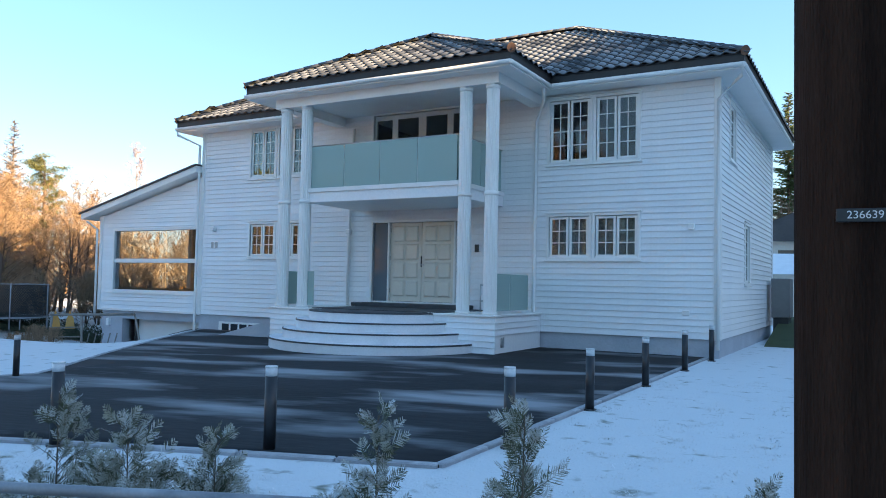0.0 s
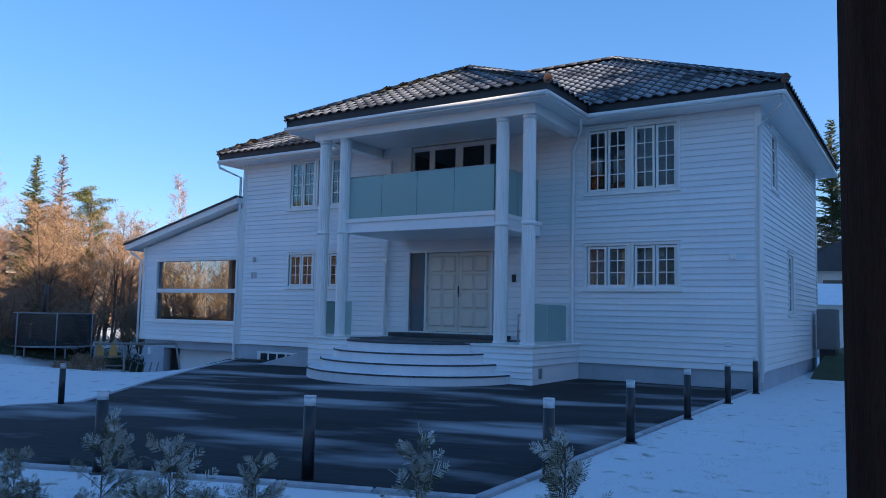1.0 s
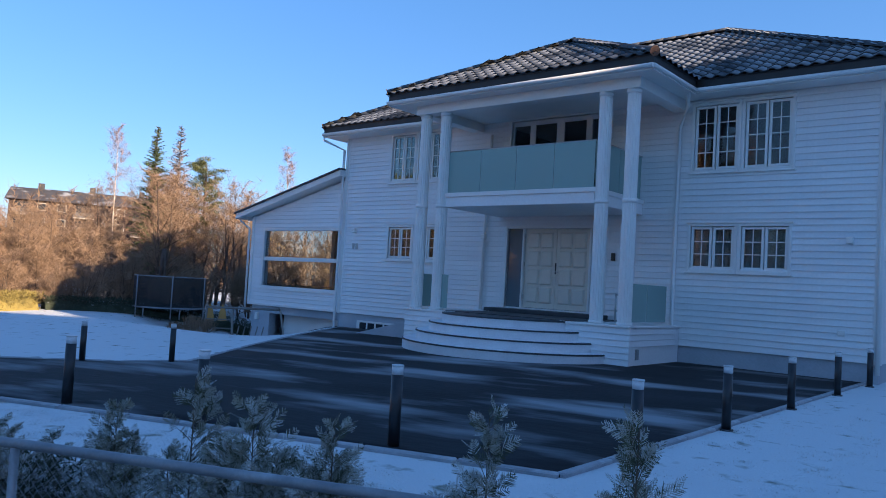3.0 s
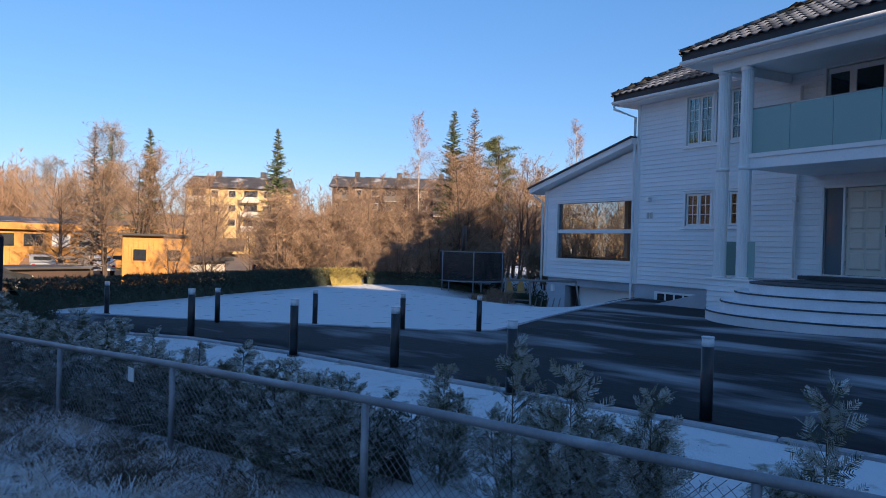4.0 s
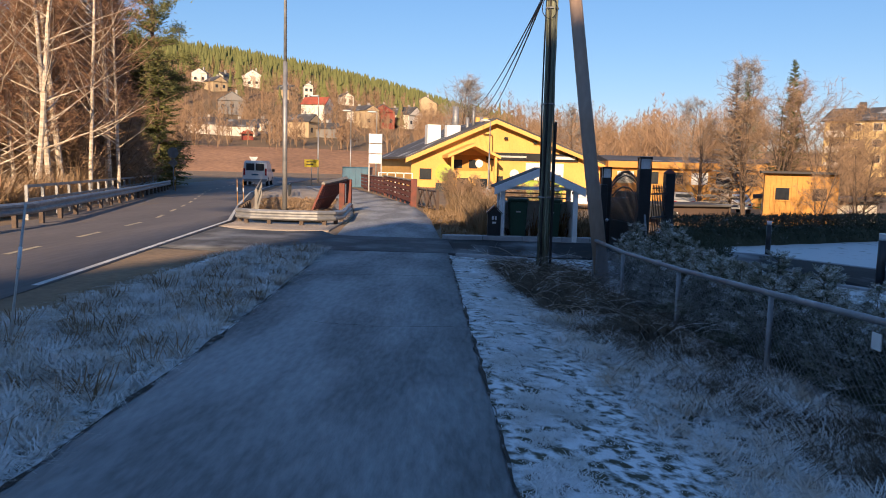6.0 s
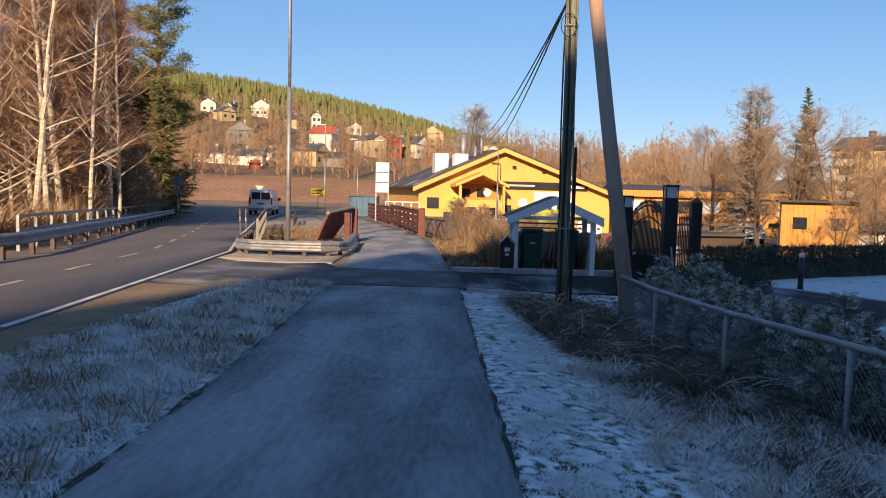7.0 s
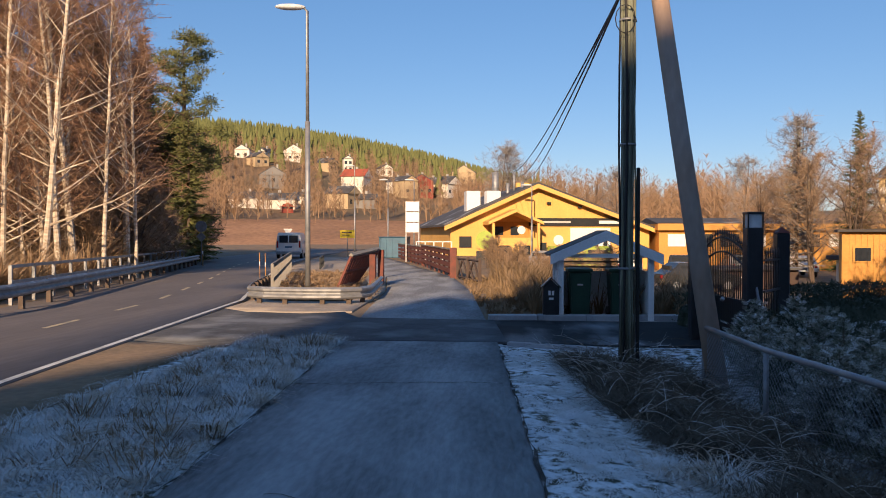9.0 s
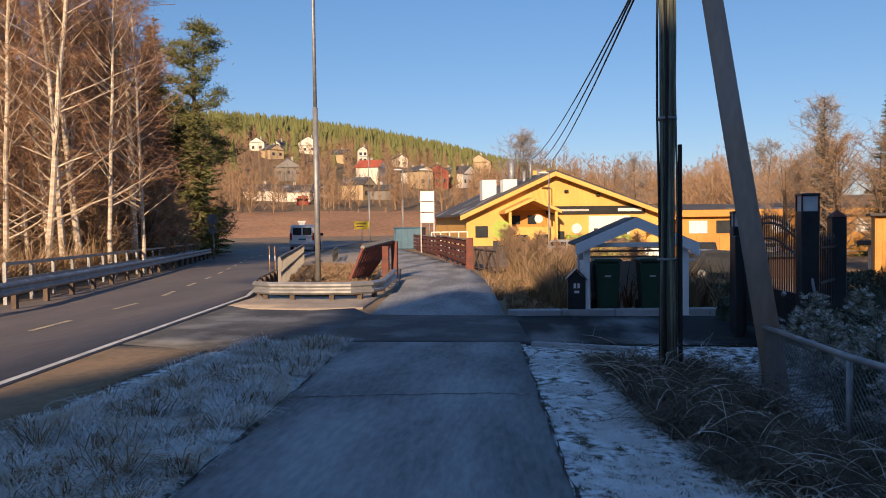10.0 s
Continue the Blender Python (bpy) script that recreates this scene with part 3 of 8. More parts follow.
def window(u0, u1, z0, z1, casements, cols, rows, m=None, parent=None, name="window", cap=True, trim=0.07):
    """A casement window with glazing bars in an opening of the front wall; local x along the wall, y into the house."""
    w = part(name, bmesh.new(), M["trim"], parent or house, "white casement window with glazing bars")
    if m is not None:
        w.matrix_basis = m
    bm = bmesh.new()
    for a, b, c, d in ((u0 - trim, u0, z0 - trim, z1 + trim), (u1, u1 + trim, z0 - trim, z1 + trim), (u0, u1, z1, z1 + trim), (u0, u1, z0 - trim, z0)):
        box(bm, a, b, -0.045, 0.1, c, d, 0.006)
    if cap:
        box(bm, u0 - trim - 0.03, u1 + trim + 0.03, -0.075, 0.0, z1 + trim, z1 + trim + 0.035, 0.006)
        box(bm, u0 - trim - 0.03, u1 + trim + 0.03, -0.085, 0.0, z0 - trim - 0.035, z0 - trim, 0.006)
    part("window_frame", bm, M["trim"], w)
    cw = (u1 - u0) / casements
    for i in range(casements):
        a, b = u0 + i * cw + 0.012, u0 + (i + 1) * cw - 0.012
        bm = bmesh.new()
        f = 0.06
        for q in ((a, a + f, z0 + 0.01, z1 - 0.01), (b - f, b, z0 + 0.01, z1 - 0.01), (a + f, b - f, z0 + 0.01, z0 + 0.01 + f), (a + f, b - f, z1 - 0.01 - f, z1 - 0.01)):
            box(bm, q[0], q[1], 0.0, 0.06, q[2], q[3], 0.004)
        ia, ib, ja, jb = a + f, b - f, z0 + 0.01 + f, z1 - 0.01 - f
        for c in range(1, cols):
            x = ia + (ib - ia) * c / cols
            box(bm, x - 0.011, x + 0.011, 0.012, 0.045, ja, jb)
        for r in range(1, rows):
            z = ja + (jb - ja) * r / rows
            box(bm, ia, ib, 0.010, 0.047, z - 0.011, z + 0.011)
        part("casement", bm, M["trim"], w)
        g = part("pane", bbox(ia, ib, 0.027, 0.031, ja, jb), M["glass"], w)
        g.visible_shadow = False
    return w


FRONT_HOLES = [
    (3.70, 4.74, 4.66, 6.22), (4.90, 5.94, 4.66, 6.22), (3.70, 4.74, 2.28, 3.30), (4.90, 5.94, 2.28, 3.30),
    (-6.40, -5.40, 4.82, 6.30), (-5.24, -4.24, 4.82, 6.30), (-6.36, -5.36, 2.32, 3.32), (-5.2, -4.2, 2.32, 3.32),
    (-1.66, 1.42, 1.02, 3.26), (-1.70, 1.42, 3.95, 6.34),
]
clad_wall("front_wall", pose(0, 0, 0), U0, U1, FOUND_TOP, WALL_TOP, FRONT_HOLES)
SIDE_HOLES = [(1.35, 2.15, 4.74, 6.1), (3.75, 4.55, 1.75, 3.3)]
clad_wall("side_wall", pose(U1, 0, 0, 0, 0, 90), 0.0, DEPTH, FOUND_TOP, WALL_TOP, SIDE_HOLES)
bm = bmesh.new()
box(bm, U0, U0 + 0.2, 0.2, DEPTH, -1.2, WALL_TOP)
box(bm, U0, U1 - 0.2, DEPTH - 0.2, DEPTH, -1.2, WALL_TOP)
part("back_wall", bm, M["white"], house)
bm = bmesh.new()
box(bm, U0, U1 + 0.0, 0.03, 0.25, -1.3, FOUND_TOP)
box(bm, U1 - 0.24, U1 - 0.02, 0.25, DEPTH, -1.3, FOUND_TOP)
part("foundation", bm, M["found"], house, "grey rendered foundation wall")
bm = bmesh.new()
box(bm, U0 + 0.2, U1 - 0.25, 0.25, DEPTH - 0.2, 0.95, 1.0)
box(bm, U0 + 0.2, U1 - 0.25, 0.25, DEPTH - 0.2, 3.6, 3.8)
box(bm, -2.2, -2.1, 0.25, DEPTH - 0.2, 1.0, 6.3)
box(bm, 2.0, 2.1, 0.25, DEPTH - 0.2, 1.0, 6.3)
box(bm, U0 + 0.2, U1 - 0.25, 4.2, 4.3, 1.0, 6.3)
part("inner_wall", bm, M["dark"], house)
for i, (a, b, c, d) in enumerate(FRONT_HOLES[:8]):
    upper = c > 4
    window(a, b, c, d, 2, 2, 4 if upper else 3)
    if i in (2, 3):
        bm = bmesh.new()
        for k in range(14):
            x0 = a - 0.05 + k * (b - a + 0.1) / 14
            box(bm, x0, x0 + (b - a + 0.1) / 14, 0.215 + 0.012 * (k % 2), 0.222 + 0.012 * (k % 2), c - 0.05, d + 0.05)
        part("curtain", bm, M["lens"], house, "white pleated net curtain")
for a, b, c, d in SIDE_HOLES:
    window(a, b, c, d, 1, 2, 4, m=pose(U1, 0, 0, 0, 0, 90))
# corner boards
for q in ((U0 - 0.02, U0 + 0.12, -0.045, 0.02), (U1 - 0.10, U1 + 0.045, -0.045, 0.02), (U1, U1 + 0.046, 0.02, 0.13), (U1, U1 + 0.046, DEPTH - 0.12, DEPTH)):
    part("corner_board", bbox(*q, FOUND_TOP - 0.02, WALL_TOP, 0.006), M["trim"], house)


def front_door():
    d = part("front_door", bmesh.new(), M["cream"], house, "cream double door with sixteen raised panels")
    d.matrix_basis = pose(0, 0.03, 0)
    bm = bmesh.new()
    for q in ((-1.74, -1.66, 1.0, 3.34), (1.42, 1.50, 1.0, 3.34), (-1.66, 1.42, 3.26, 3.34), (-1.14, -1.08, 1.02, 3.26), (0.98, 1.04, 1.02, 3.26), (-1.66, 1.42, 1.0, 1.05)):
        box(bm, q[0], q[1], -0.07, 0.1, q[2], q[3], 0.008)
    part("door_frame", bm, M["trim"], d)
    for a, b in ((-1.66, -1.14), (1.04, 1.42)):
        part("sidelight", bbox(a, b, 0.02, 0.03, 1.05, 3.26), M["sidelight"], d, "grey frosted glass sidelight")
    for a in (-1.07, -0.045):
        w = 1.015
        leaf = part("door_leaf", bbox(a, a + w, 0.0, 0.05, 1.06, 3.25, 0.004), M["cream"], d)
        for i in range(2):
            for j in range(4):
                x, z = a + 0.10 + i * 0.435, 1.20 + j * 0.505
                bm = bmesh.new()
                box(bm, x, x + 0.38, -0.045, 0.0, z, z + 0.44)
                bmesh.ops.bevel(bm, geom=[e for e in bm.edges if e.verts[0].co.y < -0.02 and e.verts[1].co.y < -0.02], offset=0.036, segments=1, affect="EDGES")
                part("panel", bm, M["cream"], leaf)
        for z in (1.3, 2.2, 3.0):
            hx = a - 0.008 if a < -0.5 else a + w + 0.008
            part("hinge", bbox(hx - 0.012, hx + 0.012, -0.02, 0.02, z, z + 0.12), M["steel"], leaf)
    bm = bmesh.new()
    box(bm, -0.075, -0.03, -0.02, 0.0, 2.02, 2.32, 0.01)
    part("lock_plate", bm, M["signdark"], d)
    bm = bmesh.new()
    tube(bm, [(-0.05, 0.0, 2.08), (-0.05, -0.06, 2.08), (0.07, -0.06, 2.07)], 0.012)
    part("door_handle", bm, M["steel"], d, "chrome lever handle")


front_door()


def balcony_door():
    d = part("balcony_door", bmesh.new(), M["trim"], house, "white glazed balcony doors")
    d.matrix_basis = pose(0, 0.03, 0)
    bm = bmesh.new()
    for q in ((-1.78, -1.70, 3.95, 6.42), (1.42, 1.50, 3.95, 6.42), (-1.70, 1.42, 6.34, 6.42)):
        box(bm, q[0], q[1], -0.075, 0.1, q[2], q[3], 0.008)
    box(bm, -1.95, 1.66, -0.10, 0.0, 6.42, 6.47)
    part("door_frame", bm, M["trim"], d)
    for a, b in ((-1.70, -1.05), (-1.05, -0.12), (-0.12, 0.80), (0.80, 1.42)):
        bm = bmesh.new()
        f = 0.12 if b - a > 0.7 else 0.06
        for q in ((a, a + f, 3.96, 6.33), (b - f, b, 3.96, 6.33), (a + f, b - f, 3.96, 4.2), (a + f, b - f, 6.2, 6.33)):
            box(bm, q[0], q[1], 0.0, 0.06, q[2], q[3], 0.005)
        lf = part("door_leaf", bm, M["trim"], d)
        g = part("pane", bbox(a + f, b - f, 0.03, 0.035, 4.2, 6.2), M["glass"], lf)
        g.visible_shadow = False


balcony_door()

# ---- porch: plinth, half-round steps, four fluted columns, balcony, hip roof ----
PV = -2.5
porch = part("porch", bmesh.new(), M["white"], house, "columned porch with balcony and half-round steps")
bm = bmesh.new()
box(bm, -2.98, 3.50, PV - 0.19, -0.03, -0.05, 0.84)
part("plinth", bm, M["white"], porch)
plinth_front = part("plinth_cladding", bmesh.new(), M["white"], porch)
for i in range(6):
    for a, b in ((1.85, 3.53), (-3.0, -1.35)):
        shared("plank", plank_mesh(b - a), plinth_front, pose(a, PV - 0.19, 0.02 + i * 0.135))
for i in range(3):
    shared("plank", plank_mesh(2.45), plinth_front, pose(3.50, PV - 0.19, 0.43 + i * 0.135, 0, 0, 90))
part("plinth_foot", bbox(3.4, 3.49, PV - 0.1, -0.05, -0.05, 0.42), M["found"], porch)
part("plinth_vent", bbox(3.495, 3.53, -2.35, -2.2, 0.15, 0.38, 0.01), M["steel"], porch)
for a, b in ((-3.03, -1.3), (1.8, 3.55)):
    part("plinth_cap", bbox(a, b, PV - 0.25, 0.0, 0.84, 0.89, 0.008), M["trim"], porch)
part("porch_floor", bbox(-1.62, 2.12, PV - 0.2, 0.0, 0.85, 0.905), M["slate"], porch, "dark slate porch floor")
part("door_step", bbox(-1.85, 1.6, -0.75, 0.02, 0.905, 1.01, 0.01), M["slate"], porch)


def half_disc(r, z0, z1, over=0.0):
    bm = bmesh.new()
    k = 40
    pts = [(0.25 + r * math.cos(math.pi + math.pi * i / k), PV - 0.0 + 0.88 * r * math.sin(math.pi + math.pi * i / k)) for i in range(k + 1)]
    va = [bm.verts.new((x, y, z0)) for x, y in pts]
    vb = [bm.verts.new((x, y, z1)) for x, y in pts]
    bm.faces.new(va[::-1]), bm.faces.new(vb)
    for i in range(k + 1):
        j = (i + 1) % (k + 1)
        bm.faces.new((va[i], va[j], vb[j], vb[i]))
    return bm


for i, r in enumerate((2.72, 2.38, 2.05, 1.72)):
    z = -0.05 if i == 0 else i * 0.22
    part("step", half_disc(r, z, (i + 1) * 0.22 - 0.03), M["step"], porch, "white-rendered half-round step")
    part("tread", half_disc(r + 0.012, (i + 1) * 0.22 - 0.03, (i + 1) * 0.22 + 0.005), M["slate"], porch)
    if i < 3:
        part("tread_top", half_disc(r - 0.012, (i + 1) * 0.22 + 0.005, (i + 1) * 0.22 + 0.009), M["step"], porch, "frosted light step top")


def column(u, v):
    c = part("column", bmesh.new(), M["trim"], porch, "white fluted wooden column")
    c.matrix_basis = pose(u, v, 0)

    def shaft(z0, z1, r):
        bm = bmesh.new()
        k = 48
        ra = [r - (0.010 if i % 3 == 0 else 0) for i in range(k)]
        va = [bm.verts.new((ra[i] * math.cos(2 * math.pi * i / k), ra[i] * math.sin(2 * math.pi * i / k), z0)) for i in range(k)]
        vb = [bm.verts.new((ra[i] * math.cos(2 * math.pi * i / k), ra[i] * math.sin(2 * math.pi * i / k), z1)) for i in range(k)]
        for i in range(k):
            bm.faces.new((va[i], va[(i + 1) % k], vb[(i + 1) % k], vb[i]))
        return bm

    def ring(z0, z1, r):
        bm = bmesh.new()
        return tube(bm, [(0, 0, z0), (0, 0, z1)], r, 24)

    part("lower_shaft", shaft(0.93, 3.60, 0.155), M["trim"], c)
    part("upper_shaft", shaft(3.60, 6.05, 0.150), M["trim"], c)
    part("base_ring", ring(0.89, 0.95, 0.175), M["trim"], c)
    part("middle_ring", ring(3.58, 3.68, 0.165), M["trim"], c)
    part("capital", ring(6.02, 6.12, 0.165), M["trim"], c)


for u in (3.29, 2.60, -2.10, -2.80):
    column(u, PV)
# balcony between the inner columns
bm = bmesh.new()
box(bm, -2.04, 2.42, PV - 0.02, -0.03, 3.60, 3.95, 0.01)
part("balcony_deck", bm, M["white"], porch)
bm = bmesh.new()
box(bm, -2.08, 2.46, PV - 0.06, PV - 0.02, 3.86, 3.97, 0.006)
box(bm, 2.42, 2.46, PV - 0.02, -0.03, 3.86, 3.97, 0.006)
box(bm, -2.08, -2.04, PV - 0.02, -0.03, 3.86, 3.97, 0.006)
part("balcony_edge", bm, M["trim"], porch)
for i in range(4):
    a = -1.98 + i * 1.09
    g = part("glass_panel", bbox(a, a + 1.07, PV + 0.03, PV + 0.045, 3.97, 5.06), M["balglass"], porch, "greenish frosted glass panel")
    part("clamp_post", bbox(a - 0.02, a + 0.0, PV + 0.05, PV + 0.09, 3.95, 5.05), M["trim"], porch)
for i in range(2):
    a = PV + 0.08 + i * 1.18
    for x in (2.36, -2.0):
        part("glass_panel", bbox(x, x + 0.015, a, a + 1.15, 3.97, 5.06), M["balglass"], porch, "greenish frosted glass panel")
bm = bmesh.new()
tube(bm, [(-1.98, -0.05, 5.07), (-1.98, PV + 0.04, 5.07), (2.37, PV + 0.04, 5.07), (2.37, -0.05, 5.07)], 0.02)
part("hand_rail", bm, M["steel"], porch)
for (xa, ya, xb, yb) in ((3.20, PV + 0.15, 3.20, -1.25), (3.20, -1.2, 3.20, -0.15), (-2.86, PV + 0.2, -2.86, -1.2), (-2.2, PV + 0.0, -1.75, PV + 0.0)):
    bm = bmesh.new()
    box(bm, min(xa, xb) - 0.006, max(xa, xb) + 0.006, min(ya, yb) - 0.006, max(ya, yb) + 0.006, 0.95, 1.82)
    part("glass_screen", bm, M["balglass"], porch, "low frosted glass screen on the porch")
bm = bmesh.new()
for z in (1.16, 1.55):
    tube(bm, [(2.35, -0.5, z), (2.35, -1.1, z)], 0.02)
for y in (-0.5, -1.1):
    tube(bm, [(2.35, y, 0.9), (2.35, y, 1.58)], 0.02)
part("grab_rail", bm, M["steel"], porch, "small chrome rail beside the door")

# ---- roofs ----
TILE_W, TILE_L = 0.30, 0.36


def tile_mesh():
    bm = bmesh.new()
    k = 8
    prof = [(-TILE_W / 2 + TILE_W * i / k, 0.028 * math.sin(2 * math.pi * i / k - 0.6)) for i in range(k + 1)]
    rows = [(0.0, 0.045), (TILE_L + 0.05, 0.012)]
    top = [[bm.verts.new((x, y, z + dz)) for x, z in prof] for y, dz in rows]
    low = [bm.verts.new((x, 0.0, z + 0.020)) for x, z in prof]
    for i in range(k):
        f = bm.faces.new((top[0][i], top[0][i + 1], top[1][i + 1], top[1][i]))
        f.smooth = True
        bm.faces.new((low[i], low[i + 1], top[0][i + 1], top[0][i]))
    return mesh_of("roof_tile", bm, M["tile"])


TILE = tile_mesh()
TILE_V = [tuple(v.co) for v in TILE.vertices]
TILE_F = [tuple(p.vertices) for p in TILE.polygons]


def tiled_slope(name, parent, corner_l, corner_r, ridge_l, ridge_r, single):
    """One tiled slope between an eave and a ridge (equal ends make a triangle): a slab with rows of tiles on it."""
    a, b, c, d = (Vector(p) for p in (corner_l, corner_r, ridge_r, ridge_l))
    ex = (b - a).normalized()
    nrm = ex.cross(((c + d) / 2 - a)).normalized()
    if nrm.z < 0:
        nrm = -nrm
    up = nrm.cross(ex).normalized()
    if up.z < 0:
        up = -up
    bm = bmesh.new()
    ring = [a, b, c, d] if (c - d).length > 0.01 else [a, b, c]
    va = [bm.verts.new(p) for p in ring]
    vb = [bm.verts.new(p - nrm * 0.05) for p in ring]
    bm.faces.new(va), bm.faces.new(vb[::-1])
    for i in range(len(ring)):
        bm.faces.new((va[i], vb[i], vb[(i + 1) % len(ring)], va[(i + 1) % len(ring)]))
    slab = part(name, bm, M["fascia"], parent)
    width, height = (b - a).length, (c - a).dot(up)
    dl, cr = (d - a).dot(ex), (c - a).dot(ex)
    verts, faces = [], []
    rows = int(height / TILE_L) + 1
    for j in range(rows):
        y = j * TILE_L - 0.05
        s = min(1.0, max(0, y + 0.12) / height)
        lo, hi = dl * s, width + (cr - width) * s
        for i in range(int(width / TILE_W) + 1):
            x = (i + 0.5) * TILE_W
            if lo - 0.10 < x < hi + 0.10 and y + 0.25 < height:
                m = Matrix((ex, up, nrm)).transposed().to_4x4()
                m.translation = a + ex * x + up * y
                if single:
                    shared("roof_tile", TILE, slab, m)
                else:
                    k = len(verts)
                    verts += [tuple(m @ Vector(v)) for v in TILE_V]
                    faces += [tuple(k + q for q in f) for f in TILE_F]
    if verts:
        me = raw("roof_tiles", verts, faces, M["tile"])
        me.polygons.foreach_set("use_smooth", [len(f) == 4 for f in faces])
        ob = new("roof_tiles", me)
        ob.parent = slab
        tagged(ob, kind="stuff")
    return slab


def ridge_caps(parent, p, q, end=True):
    p, q = Vector(p), Vector(q)
    d = q - p
    k = max(1, round(d.length / 0.4))
    bm0 = bmesh.new()
    seg = 8
    L = d.length / k
    ra = [(0.12 * math.cos(math.pi * i / seg), 0.10 * math.sin(math.pi * i / seg) - 0.02) for i in range(seg + 1)]
    va = [bm0.verts.new((x, -0.02, z * 1.06 + 0.008)) for x, z in ra]
    vb = [bm0.verts.new((x, L + 0.02, z * 0.96)) for x, z in ra]
    for i in range(seg):
        f = bm0.faces.new((va[i], va[i + 1], vb[i + 1], vb[i]))
        f.smooth = True
    bm0.faces.new(va)
    me = mesh_of("ridge_cap", bm0, M["tile"])
    up = Vector((0, 0, 1))
    y = d.normalized()
    x = y.cross(up).normalized()
    z = x.cross(y)
    for i in range(k):
        m = Matrix((x, y, z)).transposed().to_4x4()
        m.translation = p + d * (i / k) + z * 0.04
        shared("ridge_cap", me, parent, m)
    if end:
        bm = bmesh.new()
        tube(bm, [p - y * 0.035 + z * 0.04, p - y * 0.015 + z * 0.04], 0.11, 16)
        part("ridge_end", bm, M["copper"], parent, "brown clay end disc")


OV = 0.62
EZ = 6.72
RV, RIDGE_Z = DEPTH / 2, 9.72
RL, RR = -4.35, 2.62
roof = part("main_roof", bmesh.new(), M["tile"], house, "black glazed tiles dusted with frost")
e = dict(l=U0 - OV, r=U1 + OV, f=-OV, b=DEPTH + OV)
tiled_slope("front_slope", roof, (e["l"], e["f"], EZ), (e["r"], e["f"], EZ), (RL, RV, RIDGE_Z), (RR, RV, RIDGE_Z), False)
tiled_slope("side_slope", roof, (e["r"], e["f"], EZ), (e["r"], e["b"], EZ), (RR, RV, RIDGE_Z), (RR, RV, RIDGE_Z), False)
tiled_slope("far_slope", roof, (e["l"], e["b"], EZ), (e["l"], e["f"], EZ), (RL, RV, RIDGE_Z), (RL, RV, RIDGE_Z), False)
bm = bmesh.new()
va = [bm.verts.new(p) for p in ((e["l"], e["b"], EZ), (e["r"], e["b"], EZ), (RR, RV, RIDGE_Z), (RL, RV, RIDGE_Z))]
bm.faces.new(va)
part("rear_slope", bm, M["fascia"], roof)
ridge_caps(roof, (RR, RV, RIDGE_Z), (RL, RV, RIDGE_Z), False)
ridge_caps(roof, (e["r"], e["f"], EZ), (RR, RV, RIDGE_Z))
ridge_caps(roof, (e["l"], e["f"], EZ), (RL, RV, RIDGE_Z))
ridge_caps(roof, (e["r"], e["b"], EZ), (RR, RV, RIDGE_Z))


def eaves(parent, l, r, f, b, z, front_gap=None):
    """Black fascia, white gutter board and soffit under a roof's edge."""
    bm = bmesh.new()
    box(bm, l, r, f + 0.02, f + 0.06, z - 0.24, z - 0.01)
    box(bm, r - 0.06, r - 0.02, f + 0.06, b, z - 0.24, z - 0.01)
    box(bm, l + 0.02, l + 0.06, f + 0.06, b, z - 0.24, z - 0.01)
    part("fascia", bm, M["fascia"], parent, "black fascia board")
    bm = bmesh.new()
    for p, q in (((l, f - 0.02, z - 0.26), (r, f - 0.02, z - 0.26)), ((r + 0.0, f, z - 0.26), (r + 0.0, b, z - 0.26)), ((l, f, z - 0.26), (l, b, z - 0.26))):
        tube(bm, [p, q], 0.055, 8)
    part("gutter", bm, M["trim"], parent, "white half-round gutter")
    bm = bmesh.new()
    box(bm, l + 0.02, r - 0.02, f + 0.02, b, z - 0.34, z - 0.28)
    part("soffit", bm, M["trim"], parent, "white boarded soffit")


eaves(roof, e["l"], e["r"], e["f"], e["b"], EZ)

PZ, PE = 6.70, dict(l=-3.78, r=3.96, f=-3.05)
PPU, PPV, PPZ = 0.09, 0.15, 8.45
proof = part("porch_roof", bmesh.new(), M["tile"], porch, "black tiled hip roof over the porch")
tiled_slope("porch_slope", proof, (PE["l"], PE["f"], PZ), (PE["r"], PE["f"], PZ), (PPU, PPV, PPZ), (PPU, PPV, PPZ), False)
tiled_slope("porch_slope", proof, (PE["r"], PE["f"], PZ), (PE["r"], 2.3, PZ), (PPU, PPV, PPZ), (PPU, 4.0, PPZ), False)
tiled_slope("porch_slope", proof, (PE["l"], 2.3, PZ), (PE["l"], PE["f"], PZ), (PPU, 4.0, PPZ), (PPU, PPV, PPZ), False)
ridge_caps(proof, (PE["r"], PE["f"], PZ), (PPU, PPV, PPZ))
ridge_caps(proof, (PE["l"], PE["f"], PZ), (PPU, PPV, PPZ))
ridge_caps(proof, (PPU, PPV, PPZ), (PPU, 3.0, PPZ), False)
eaves(proof, PE["l"], PE["r"], PE["f"], -0.66, PZ)
bm = bmesh.new()
box(bm, -3.05, 3.5, PV - 0.17, PV + 0.17, 6.12, 6.37)
box(bm, 3.16, 3.5, PV + 0.17, -0.05, 6.12, 6.37)
box(bm, -3.05, -2.71, PV + 0.17, -0.05, 6.12, 6.37)
part("beam", bm, M["trim"], porch)


def downpipe(pts, name="downpipe"):
    bm = bmesh.new()
    tube(bm, pts, 0.045, 10)
    part(name, bm, M["trim"], house, "white steel downpipe")


